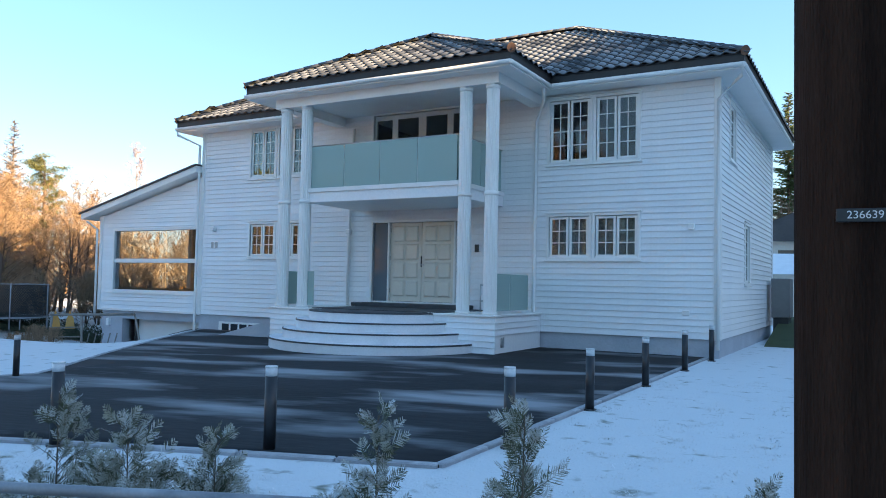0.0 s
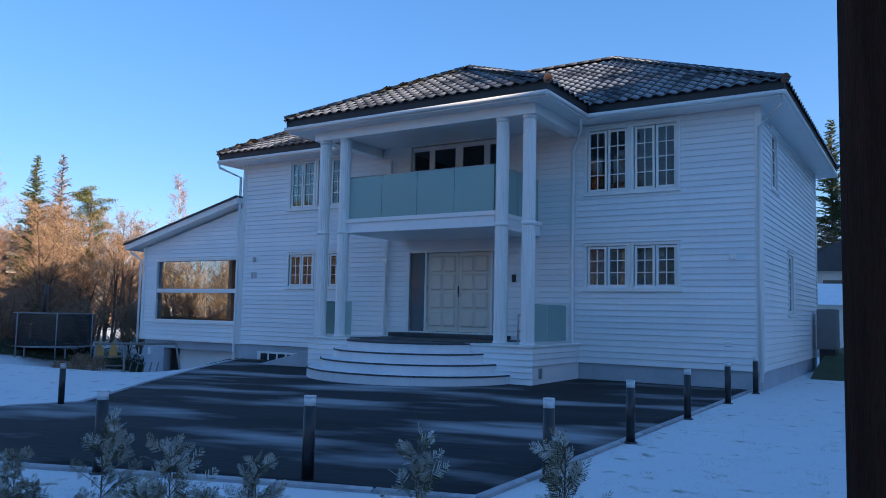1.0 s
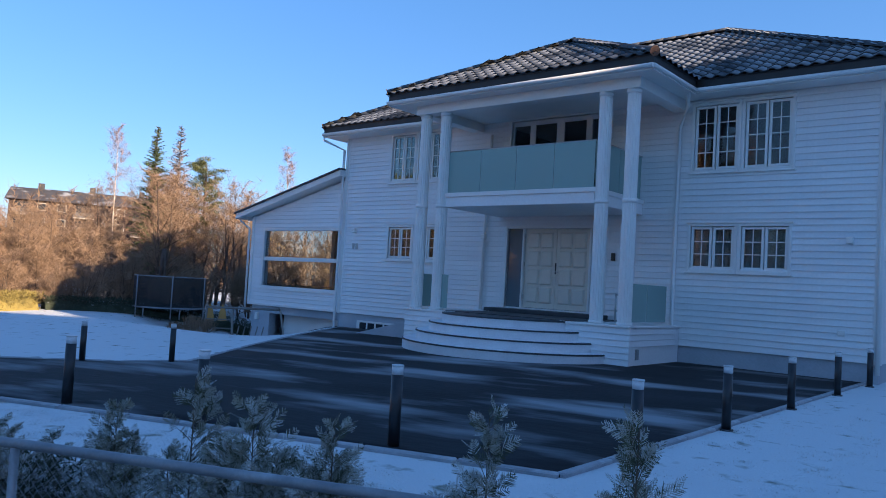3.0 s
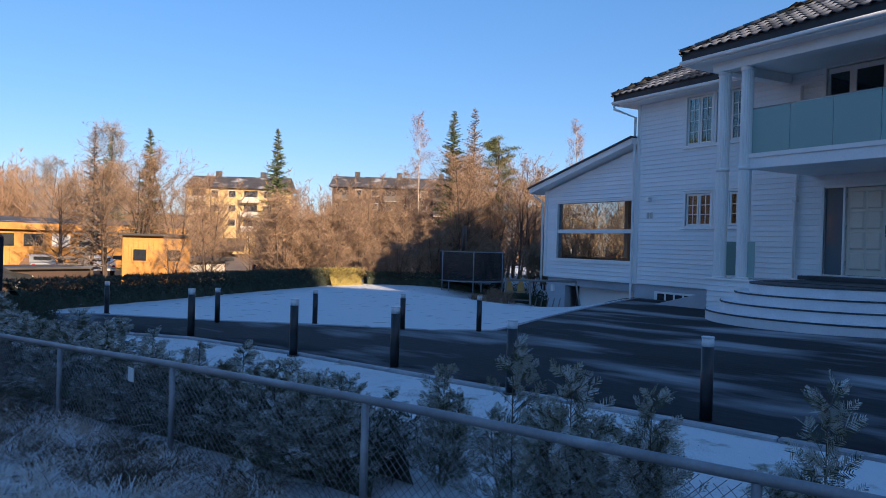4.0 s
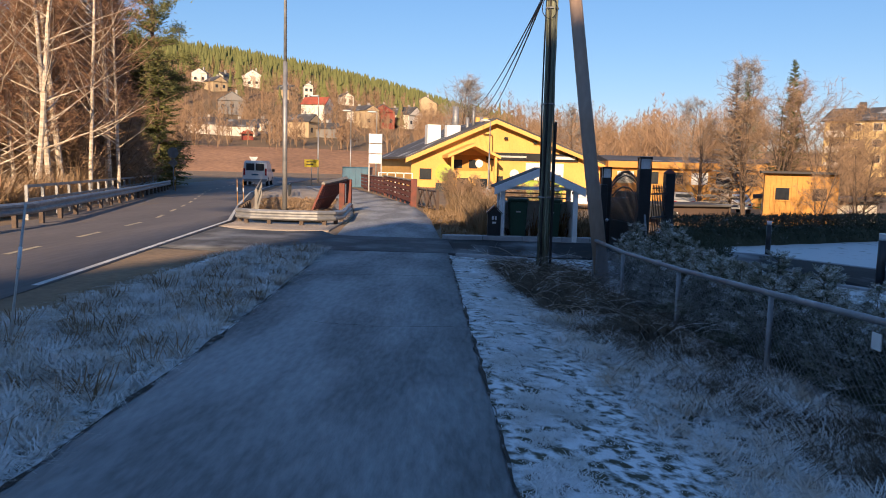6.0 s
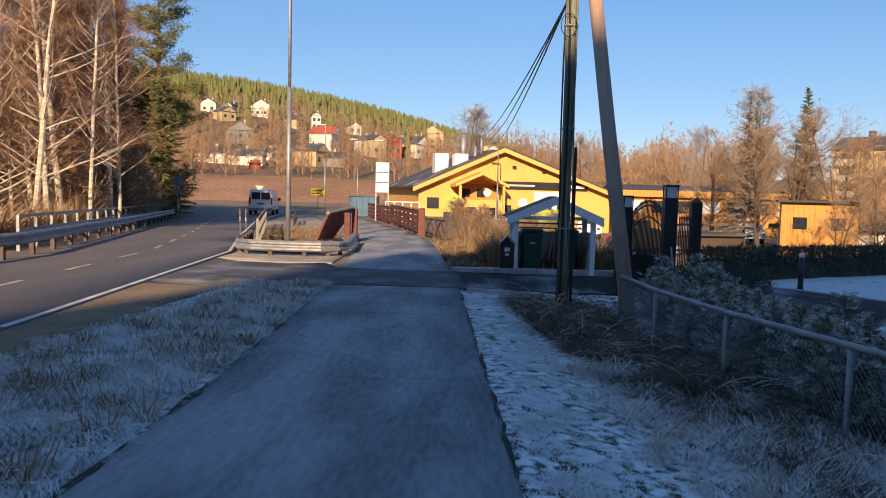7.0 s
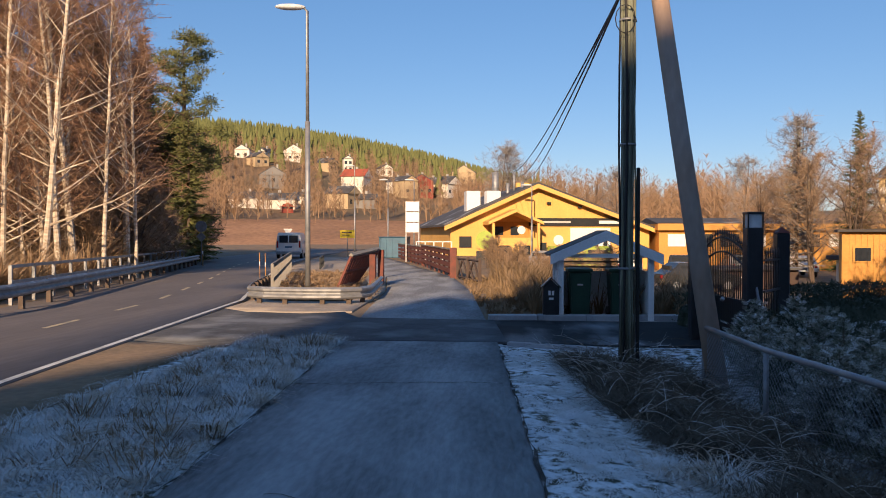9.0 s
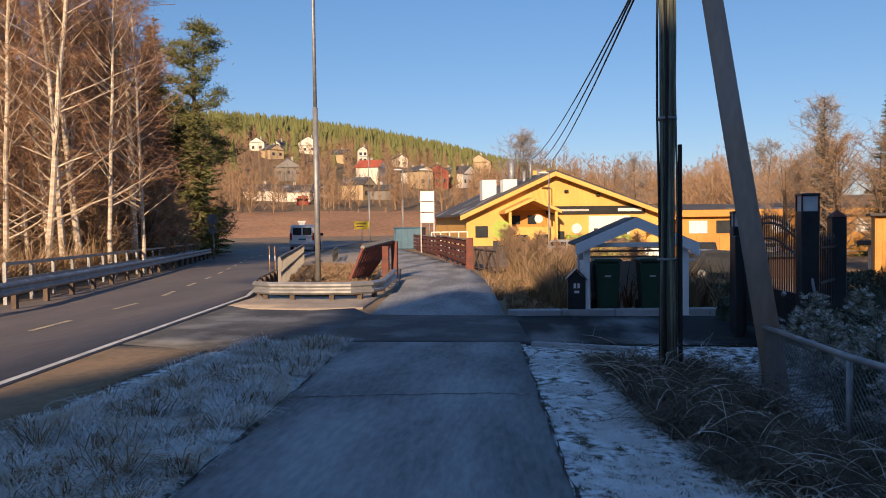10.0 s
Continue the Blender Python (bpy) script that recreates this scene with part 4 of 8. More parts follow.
downpipe([(U1 + OV - 0.03, -OV, EZ - 0.3), (U1 + OV - 0.05, -OV, EZ - 0.5), (U1 + 0.02, -0.12, EZ - 0.85), (U1 + 0.0, -0.10, 3.0), (U1, -0.10, 0.2)])
downpipe([(U0 - OV + 0.05, -OV, EZ - 0.3), (U0 - OV + 0.06, -OV, EZ - 0.45), (U0 - 0.05, -0.12, EZ - 0.75), (U0 - 0.05, -0.12, 0.3), (U0 - 0.05, -0.12, -0.4)])
downpipe([(3.86, -0.9, PZ - 0.3), (3.70, -0.5, PZ - 0.55), (3.36, -0.10, PZ - 0.95), (3.34, -0.10, 3.0), (3.34, -0.10, 0.35), (3.34, -0.25, 0.22)])
downpipe([(-2.35, -0.10, 6.0), (-2.45, -0.10, 3.0), (-2.45, -0.10, 0.9)])


def wall_lamp(u, z):
    w = part("wall_lamp", bbox(u - 0.05, u + 0.05, -0.06, -0.02, z - 0.08, z + 0.08, 0.01), M["trim"], house, "white up-and-down wall lamp")
    part("lamp_head", bbox(u - 0.07, u + 0.07, -0.17, -0.06, z - 0.07, z + 0.07, 0.012), M["trim"], w)


for u, z in ((-2.45, 3.02), (7.2, 2.98), (-7.9, 3.2)):
    wall_lamp(u, z)
for i, u in enumerate((-8.02, -7.86)):
    part("number_bar", bbox(u, u + 0.11, -0.045, -0.03, 2.58, 2.78), M["bars"], house)
part("doorbell", bbox(1.62, 1.74, -0.05, -0.02, 2.42, 2.62, 0.01), M["signdark"], house, "black door intercom")
part("meter_box", bbox(6.1 + 0.9, 7.15, -0.05, -0.02, 0.95, 1.07, 0.01), M["trim"], house)

# ---- side wing with the garage below ----
wing = part("wing", bmesh.new(), M["white"], house, "lean-to wing with large window above the garage")
WV, WL = 0.12, -13.75
WINDOW = (-12.95, -8.75, 1.15, 3.22)


def wing_top(u):
    return 3.78 + (u - WL) * (5.05 - 3.78) / (U0 - WL)


bm = bmesh.new()
for a, b, c, d in cells(WL, U0, 0.45, 3.7, [WINDOW]):
    box(bm, a, b, WV, WV + 0.2, c, d)
part("wing_wall", bm, M["white"], wing)
wing_clad = part("wing_cladding", bmesh.new(), M["white"], wing)
for i in range(31):
    za = 0.45 + i * 0.145
    zm = za + 0.07
    left = WL if zm < 3.75 else WL + (zm + 0.1 - 3.78) * (U0 - WL) / (5.05 - 3.78)
    if left > U0 - 0.15:
        continue
    spans = [(left, U0)] if not WINDOW[2] - 0.1 < zm < WINDOW[3] + 0.1 else [(left, WINDOW[0] - 0.1), (WINDOW[1] + 0.08, U0)]
    for a, b in spans:
        if b - a > 0.05:
            shared("plank", plank_mesh(b - a), wing_clad, pose(a, WV, za))
bm = bmesh.new()
prism(bm, [(WL, 3.7), (U0, 3.7), (U0, 5.0), (WL, 3.74)], WV + 0.001, WV + 0.2)
part("gable_wall", bm, M["white"], wing)
bm = bmesh.new()
s = (5.05 - 3.78) / (U0 - WL)
prism(bm, [(WL - 0.62, 3.80 - 0.62 * s), (U0, 5.08), (U0, 5.28), (WL - 0.62, 4.0 - 0.62 * s)], WV - 0.42, 5.2)
part("wing_roof", bm, M["trim"], wing, "white barge board and soffit")
bm = bmesh.new()
prism(bm, [(WL - 0.68, 4.004 - 0.68 * s), (U0, 5.284), (U0, 5.34), (WL - 0.68, 4.06 - 0.68 * s)], WV - 0.48, 5.25)
part("roof_felt", bm, M["roofdark"], wing)
bm = bmesh.new()
w0, w1, z0, z1 = WINDOW
for a, b, c, d in ((w0 - 0.1, w0, z0 - 0.1, z1 + 0.1), (w1, w1 + 0.08, z0 - 0.1, z1 + 0.1), (w0, w1, z1, z1 + 0.1), (w0, w1, z0 - 0.1, z0)):
    box(bm, a, b, WV - 0.06, WV + 0.12, c, d, 0.008)
box(bm, w0, w1, WV - 0.02, WV + 0.1, 2.10, 2.24, 0.006)
box(bm, w0 - 0.2, w1 + 0.1, WV - 0.07, WV - 0.0, z0 - 0.14, z0 - 0.1)
part("window_frame", bm, M["trim"], wing)
for c, d in ((z0, 2.10), (2.24, z1)):
    g = part("pane", bbox(w0, w1, WV + 0.04, WV + 0.046, c, d), M["wingglass"], wing)
    g.visible_shadow = False
bm = bmesh.new()
box(bm, WL, WL + 0.2, WV + 0.2, 0.8, 0.45, 3.72)
box(bm, WL, WL + 0.2, 4.2, 5.0, 0.45, 3.72)
box(bm, WL, WL + 0.2, 0.8, 4.2, 0.45, 1.2)
for a, b, c, d in cells(WL, U0, 0.45, 4.9, [(-12.4, -9.6, 1.1, 3.1)]):
    box(bm, a, b, 4.9, 5.0, c, d)
box(bm, -11.1, -11.0, 4.88, 5.02, 1.1, 3.1)
box(bm, -12.4, -9.6, 4.88, 5.02, 2.0, 2.1)
part("wing_inner_wall", bm, M["room"], wing)
part("wing_floor", bbox(WL, U0, WV + 0.2, 5.0, 0.35, 0.5), M["room"], wing)
bm = bmesh.new()
box(bm, WL + 0.12, -12.55, WV + 0.1, WV + 0.4, -1.6, 0.45)
box(bm, -12.55, U0 + 0.02, WV + 0.1, WV + 0.4, 0.12, 0.45)
box(bm, WL + 0.12, WL + 0.4, WV + 0.4, 5.0, -1.6, 0.35)
part("wing_foundation", bm, M["found"], wing)
part("garage_door", bbox(-12.2, U0 + 0.0, WV + 0.52, WV + 0.58, -1.6, 0.14), M["trim"], wing, "white flat garage door")
part("garage_jamb", bbox(-12.24, -12.2, WV + 0.4, WV + 0.62, -1.6, 0.14), M["fascia"], wing)
part("wing_base_board", bbox(WL - 0.02, U0, WV - 0.05, WV, 0.40, 0.47), M["trim"], wing)
bm = bmesh.new()
box(bm, WL - 0.03, WL + 0.12, WV - 0.05, WV - 0.005, 0.45, 3.75)
part("corner_board", bm, M["trim"], wing)
bm = bmesh.new()
tube(bm, [(WL - 0.45, WV - 0.3, 3.6), (WL - 0.1, WV - 0.1, 3.3), (WL - 0.08, WV - 0.1, 0.2)], 0.04, 8)
part("downpipe", bm, M["trim"], wing)
w = part("wall_lamp", bbox(WL + 0.45, WL + 0.6, WV - 0.02, WV + 0.1, -0.15, 0.1, 0.01), M["trim"], wing)
# basement window and low ramp wall beside the steps
bm = bmesh.new()
box(bm, -7.6, -5.9, -0.02, 0.05, -0.45, 0.22)
part("basement_frame", bm, M["trim"], house)
for i in range(4):
    part("pane", bbox(-7.45 + i * 0.38, -7.15 + i * 0.38, -0.026, -0.021, -0.4, 0.16), M["pane"], house)
bm = bmesh.new()
prism(bm, [(-5.9, -0.4), (-3.0, -0.4), (-3.0, 0.62), (-3.25, 0.60), (-5.9, -0.05)], -1.7, -1.5)
part("ramp_wall", bm, M["found"], house, "low sloping rendered wall beside the porch")
# grassy bank beside the house
bm = bmesh.new()
NB = 14
bank = [[bm.verts.new((U1 + 0.35 + 9.0 * i / NB, 2.2 + 12.0 * j / NB, -0.25 + 0.85 * smooth(j / 9) + 0.04 * noise.noise((i * 0.9, j * 0.9, 4)))) for j in range(NB + 1)] for i in range(NB + 1)]
for i in range(NB):
    for j in range(NB):
        f = bm.faces.new((bank[i][j], bank[i + 1][j], bank[i + 1][j + 1], bank[i][j + 1]))
        f.smooth = True
solid("grass_bank", bm, M["moss"], "dark green grassy bank rising beside the house", "bank", HOUSE, kind="structure")
# heat pump on the far end of the side wall
hp = thing("heat_pump", "grey heat pump cabinet beside the house", "heat pump", HOUSE @ pose(U1 + 0.45, 8.9, 0.35))
part("cabinet", bbox(-0.3, 0.25, -0.5, 0.5, 0.35, 1.6, 0.02), M["fargrey"], hp)
part("stand", bbox(-0.25, 0.2, -0.4, 0.4, -0.3, 0.35), M["fascia"], hp)

# ---- unseen ridge added behind the walk to keep the yard in shade ----
def build_ridge():
    bm = bmesh.new()
    rng = random.Random(3)
    prev = None
    y = -75.0
    while y < 110:
        h = 27.5 + rng.uniform(-0.7, 0.7)
        # crest steps set only to shape where the shade ends
        if y < -11.6:
            h -= 4.7 * smooth((-11.6 - y) / 1.6)
        if -5.5 < y < 7.5:
            h += 1.65 * smooth((y + 5.5) / 1.5) * smooth((7.5 - y) / 1.2)
        if 8.6 < y < 16:
            h += 1.06 * smooth((y - 8.6) / 1.0)
        ring = [bm.verts.new(p) for p in ((53.0, y, -1), (55.0, y, max(0.0, h)), (57.0, y, max(0, h - 0.5)), (61.0, y, -1))]
        if prev:
            for i in range(3):
                bm.faces.new((prev[i], ring[i], ring[i + 1], prev[i + 1]))
        prev = ring
        y += 1.3
    solid("backdrop_ridge", bm, M["hill"], "unseen ridge added behind the street to cast shade", "backdrop", kind="structure")


build_ridge()


# ---- plants ----
def build_south_wood():
    """A low wooded rise added out of view across the road, which the windows mirror; its shade is in its colour."""
    bm = bmesh.new()
    r = random.Random(8)
    prev = None
    for i in range(150):
        a = radians(-30 - 118 * i / 149)
        d = 78.0
        h = 8 + 3 * noise.noise((i * 0.09, 0, 0)) + r.uniform(-1.2, 1.2)
        ring = [bm.verts.new((k * math.cos(a), k * math.sin(a), z)) for k, z in ((d - 4, -1.5), (d - 1, h * 0.6), (d + 1, h), (d + 6, -1.5))]
        if prev:
            for q in range(3):
                bm.faces.new((prev[q], ring[q], ring[q + 1], prev[q + 1]))
        prev = ring
    solid("backdrop_wood", bm, M["southwood"], "near-black wooded rise added out of view across the road", "backdrop", kind="structure")


build_south_wood()


def tri_strip(verts, faces, p, d, w, bend=None):
    """One thin blade or twig from p along d."""
    side = d.cross(Vector((random.uniform(-1, 1), random.uniform(-1, 1), random.uniform(-1, 1))))
    if side.length < 1e-5:
        return
    side = side.normalized() * w
    k = len(verts)
    verts += [tuple(p - side), tuple(p + side), tuple(p + d)]
    faces.append((k, k + 1, k + 2))


def limb(verts, faces, pts, r0, r1, seg):
    rings = []
    for i, p in enumerate(pts):
        d = (pts[min(i + 1, len(pts) - 1)] - pts[max(i - 1, 0)]).normalized()
        a = d.cross(Vector((0.3, 0.2, 0.93)) if abs(d.z) < 0.9 else Vector((1, 0.1, 0))).normalized()
        b = d.cross(a)
        r = r0 + (r1 - r0) * i / (len(pts) - 1)
        k = len(verts)
        verts += [tuple(p + r * (math.cos(2 * math.pi * q / seg) * a + math.sin(2 * math.pi * q / seg) * b)) for q in range(seg)]
        rings.append(k)
    for a, b in zip(rings, rings[1:]):
        for q in range(seg):
            faces.append((a + q, a + (q + 1) % seg, b + (q + 1) % seg, b + q))


def bent(p, d, length, n, wobble, rise, rng):
    pts = [p.copy()]
    d = d.normalized()
    for _ in range(n):
        d = (d + Vector((rng.uniform(-wobble, wobble), rng.uniform(-wobble, wobble), rng.uniform(-wobble, wobble) + rise))).normalized()
        pts.append(pts[-1] + d * length / n)
    return pts


def bare_tree(seed, height, spread, r, first=0.25, branches=26, subs=7, twigs=6, lean=0.05, rise=0.08, droop=0.0, twig=0.55, tw=0.010, bark="bark", twigmat="twig", stems=1, full=False):
    """Meshes of a leafless tree: (trunk with limbs, crown of fine twigs)."""
    rng = random.Random(seed)
    random.seed(seed)
    tv, tf, cv, cf = [], [], [], []
    for s in range(stems):
        base = Vector((rng.uniform(-0.3, 0.3), rng.uniform(-0.3, 0.3), -0.15)) if stems > 1 else Vector((0, 0, -0.15))
        tilt = lean if stems == 1 else 0.22
        trunk = bent(base, Vector((rng.uniform(-tilt, tilt), rng.uniform(-tilt, tilt), 1)), height * (1 if s == 0 else rng.uniform(0.65, 0.95)), 9, 0.045, 0.03, rng)
        limb(tv, tf, trunk, r if stems == 1 else r * 0.7, r * 0.12, 8)
        for b in range(branches // stems):
            t = first + (1 - first) * ((b + rng.random()) / (branches // stems)) ** 0.9
            f = t * (len(trunk) - 1.001)
            i = int(f)
            p = trunk[i].lerp(trunk[i + 1], f - i)
            az = rng.uniform(0, 2 * math.pi)
            up = 0.35 + 0.7 * t
            L = spread * ((0.30 + 0.75 * math.sin(math.pi * min(1.0, t * 1.02)) ** 0.7) if full else (1.15 - 0.85 * t)) * rng.uniform(0.6, 1.15)
            pts = bent(p, Vector((math.cos(az), math.sin(az), up)), L, 5, 0.14, rise, rng)
            rb = max(0.010, r * 0.34 * (1.1 - t))
            limb(tv, tf, pts, rb, 0.006, 4)
            for _ in range(subs):
                g = rng.uniform(0.2, 1.0) * (len(pts) - 1.001)
                j = int(g)
                q = pts[j].lerp(pts[j + 1], g - j)
                d = (pts[j + 1] - pts[j]).normalized() + Vector((rng.uniform(-1, 1), rng.uniform(-1, 1), rng.uniform(-0.5, 0.8)))
                sp = bent(q, d, L * rng.uniform(0.25, 0.5), 3, 0.2, rise - droop * 0.4, rng)
                limb(cv, cf, sp, 0.011, 0.004, 3)
                for _ in range(twigs):
                    w = sp[rng.randrange(len(sp))].lerp(sp[-1], rng.random())
                    dd = Vector((rng.uniform(-1, 1), rng.uniform(-1, 1), rng.uniform(-0.6, 1.0) - droop)).normalized() * rng.uniform(0.5, 1.2) * twig
                    tri_strip(cv, cf, w, dd, tw)
    return raw("trunk", tv, tf, M[bark]), raw("crown", cv, cf, M[twigmat])


def conifer(seed, height, spread, r, mat_key="needle", start=0.08, gap=1.0, droop=0.35):
    """Meshes of a spruce: (trunk, crown of hanging needle sprays)."""
    rng = random.Random(seed)
    random.seed(seed)
    tv, tf, cv, cf = [], [], [], []
    limb(tv, tf, [Vector((0, 0, -0.2)), Vector((0, 0, height * 0.5)), Vector((0.02, 0, height))], r, 0.01, 8)
    z = height * start
    while z < height * 0.985:
        t = z / height
        L0 = spread * (1 - t) ** 0.85 + 0.10
        for _ in range(6):
            az = rng.uniform(0, 2 * math.pi)
            L = L0 * rng.uniform(0.7, 1.15)
            a = Vector((math.cos(az), math.sin(az), 0.10 + 0.5 * t))
            p = Vector((0, 0, z + rng.uniform(-0.1, 0.1)))
            pts = [p, p + a * L * 0.5 - Vector((0, 0, droop * L * 0.12)), p + a * L - Vector((0, 0, droop * L * 0.45))]
            limb(tv, tf, pts, 0.02, 0.004, 3)
            n = max(5, int(L * 16))
            for k in range(n):
                s = (k + 0.5) / n
                q = pts[0].lerp(pts[1], s * 2) if s < 0.5 else pts[1].lerp(pts[2], s * 2 - 1)
                side = Vector((-a.y, a.x, 0)) * rng.choice((-1, 1))
                d = (side * rng.uniform(0.3, 1.0) + a * 0.6 + Vector((0, 0, rng.uniform(-0.7, 0.12)))) * (0.12 + 0.28 * L * (1.1 - s)) * rng.uniform(0.7, 1.2)
                tri_strip(cv, cf, q, d, 0.035 + 0.03 * L * (1 - s))
        z += (0.16 + 0.022 * height * (1 - t)) * gap
    return raw("trunk", tv, tf, M["bark"]), raw("crown", cv, cf, M[mat_key])


def pine(seed, height, spread, r):
    rng = random.Random(seed)
    random.seed(seed)
    tv, tf, cv, cf = [], [], [], []
    trunk = bent(Vector((0, 0, -0.2)), Vector((0.03, 0, 1)), height, 8, 0.04, 0.02, rng)
    limb(tv, tf, trunk, r, r * 0.2, 8)
    for b in range(34):
        t = 0.38 + 0.62 * (b + rng.random()) / 34
        f = t * (len(trunk) - 1.001)
        p = trunk[int(f)].lerp(trunk[int(f) + 1], f - int(f))
        az = rng.uniform(0, 6.28)
        L = spread * (1.2 - 0.8 * t) * rng.uniform(0.6, 1.1)
        pts = bent(p, Vector((math.cos(az), math.sin(az), 0.25)), L, 4, 0.15, 0.08, rng)
        limb(tv, tf, pts, 0.05, 0.012, 4)
        for _ in range(7):
            c = pts[rng.choice((2, 3, 4))] + Vector((rng.uniform(-0.4, 0.4), rng.uniform(-0.4, 0.4), rng.uniform(0, 0.3)))
            for _ in range(60):
                d = Vector((rng.uniform(-1, 1), rng.uniform(-1, 1), rng.uniform(-0.3, 0.8))).normalized() * rng.uniform(0.12, 0.3)
                tri_strip(cv, cf, c + Vector((rng.gauss(0, 0.22), rng.gauss(0, 0.22), rng.gauss(0, 0.10))), d, 0.026)
    return raw("trunk", tv, tf, M["bark"]), raw("crown", cv, cf, M["pine"])


def in_glade(x, y):
    """The thin part of the roadside wood, through which the low sun reaches the trees at the bend."""
    return x > -48 and -22.6 < y + 0.12 * (x + 50.8) < -17.2 and x < -20


def plant_tree(name, meshes, x, y, scale=1.0, turn=0.0, label="", category="tree", group="", z=None, tilt=(0, 0)):
    t = thing(name, label, category, pose(x, y, ground_z(x, y) if z is None else z, tilt[0], tilt[1], turn) @ Matrix.Scale(scale, 4), group)
    shared("trunk", meshes[0], t)
    shared("crown", meshes[1], t)
    return t


BIRCH = [bare_tree(11 + i, 17.0, 3.3, (0.15, 0.12, 0.10)[i], 0.16, 54, 8, 7, 0.09, 0.10, 0.2, 0.72, 0.010, "birch", "twig_birch") for i in range(3)]
BROAD = [bare_tree(31 + i, 8.0, 3.0, 0.15, 0.14, 48, 10, 9, 0.12, 0.05, 0.0, 0.5, 0.010, "bark", "twig", stems=3, full=True) for i in range(3)]
ASPEN = [bare_tree(51 + i, 11.0, 3.2, 0.15, 0.2, 40, 8, 9, 0.05, 0.08, 0.0, 0.8, 0.016, "bark", "twig_grey", full=True) for i in range(2)]
BUSH = [bare_tree(71 + i, 2.9, 1.5, 0.05, 0.05, 40, 7, 8, 0.2, 0.10, 0.0, 0.42, 0.010, "bark", "twig", stems=5) for i in range(4)]
SPRUCE = [conifer(91 + i, 13.0, 2.5, 0.18, gap=0.72) for i in range(2)]
LARCH = conifer(95, 13.0, 2.5, 0.16, "twig_grey", 0.1, 1.25, 0.15)
PINE = pine(97, 12.0, 3.0, 0.22)

BROWN_LARCH = [conifer(111 + i, 15.0, 2.6, 0.17, "twig_birch", 0.12, 0.8, 0.5) for i in range(2)]
LEANING_BIRCH = bare_tree(17, 17.5, 4.2, 0.13, 0.16, 30, 4, 5, 0.02, 0.02, 0.15, 0.7, 0.010, "birch", "twig_birch")
L_BIRCH = "tall leafless birch with pale peeling bark"
rng = random.Random(5)
# wood on the far side of the road
for i, (x, y, k, s) in enumerate([(-33, -17.2, 1, 0.95), (-28.0, -16.4, 2, 1.0), (-29.8, -14.0, 2, 0.82), (-36, -18.5, 2, 1.05), (-38, -17.6, 0, 0.9), (-34.5, -20, 1, 1.1), (-40, -19.5, 1, 0.95), (-27, -19, 0, 1.1), (-31, -21, 2, 1.12), (-36.5, -23, 0, 1.15), (-39, -24, 1, 1.0), (-33.5, -15.0, 0, 0.9), (-37.5, -16.4, 1, 0.85), (-30.0, -18.0, 1, 0.95), (-29.0, -20.5, 0, 1.05), (-33.0, -22.5, 2, 1.0), (-40.5, -22.0, 2, 1.05), (-31.5, -19.6, 0, 0.9), (-35.5, -15.9, 1, 0.75), (-39.2, -17.0, 2, 0.7), (-28.8, -15.0, 0, 0.8), (-32.0, -13.9, 1, 0.7), (-42.0, -18.0, 1, 0.8)]):
    y -= 1.8 if x < -35 else 0.0
    if in_glade(x, y):
        continue
    plant_tree("birch_tree", BIRCH[k], x, y, s, rng.uniform(0, 360), L_BIRCH, group="roadside birches")
for i in range(24):
    x = rng.uniform(-40, -26.5)
    y = -13.6 - 0.2 * (-x - 19) - rng.uniform(0.2, 5)
    if in_glade(x, y):
        continue
    plant_tree("birch_tree", BIRCH[1 + i % 2], x, y, rng.uniform(0.6, 0.95), rng.uniform(0, 360), "slender leaning birch in the roadside wood", group="roadside birches", tilt=(rng.uniform(-5, 5), rng.uniform(-4, 4)))
for x, y, s in ((-30, -27, 1.25), (-35, -29, 1.3), (-41, -26, 1.2), (-46, -25, 1.15), (-38, -31, 1.4), (-27, -27, 1.15), (-44, -29, 1.3)):
    plant_tree("spruce_tree", SPRUCE[rng.randrange(2)], x, y, s, rng.uniform(0, 360), "dark spruce behind the roadside birches", group="roadside spruces")
plant_tree("birch_tree", LEANING_BIRCH, -30.0, -15.1, 1.0, 200, "leaning birch with long bare limbs by the road", group="roadside birches", tilt=(-5, 0))
plant_tree("birch_tree", LEANING_BIRCH, -27.6, -14.9, 0.9, 40, "leaning birch with long bare limbs by the road", group="roadside birches", tilt=(-4, 2))
for i, (x, y, s) in enumerate(((-49.5, -22.3, 0.95), (-52.5, -23.4, 1.05), (-51.0, -25.5, 1.1), (-43.5, -26.6, 1.1), (-37, -25.8, 1.1), (-36.5, -17.6, 0.8), (-40.5, -17.8, 0.72), (-55.5, -24.5, 1.1), (-33, -27.0, 1.1), (-47, -26.0, 1.1), (-40, -28.0, 1.15), (-54, -27.5, 1.2))):
    plant_tree("larch_tree", BROWN_LARCH[i % 2], x, y, s, rng.uniform(0, 360), "bare brown larch in the roadside wood", group="roadside larches")
for x, y, k, s in ((-49.0, -22.6, 2, 0.86), (-51.0, -23.6, 0, 0.9), (-53.0, -23.0, 1, 0.9)):
    plant_tree("birch_tree", BIRCH[k], x, y, s, 70 * k, "slender birch at the bend of the road", group="roadside birches")
FULL_SPRUCE = conifer(99, 9.5, 2.5, 0.16, "pine", 0.04, 0.75, 0.35)
plant_tree("spruce_tree", FULL_SPRUCE, -49.6, -19.1, 0.98, 40, "green sunlit spruce at the bend of the road", group="roadside spruces")
plant_tree("spruce_tree", FULL_SPRUCE, -54.6, -22.4, 1.1, 140, "green sunlit spruce at the bend of the road", group="roadside spruces")
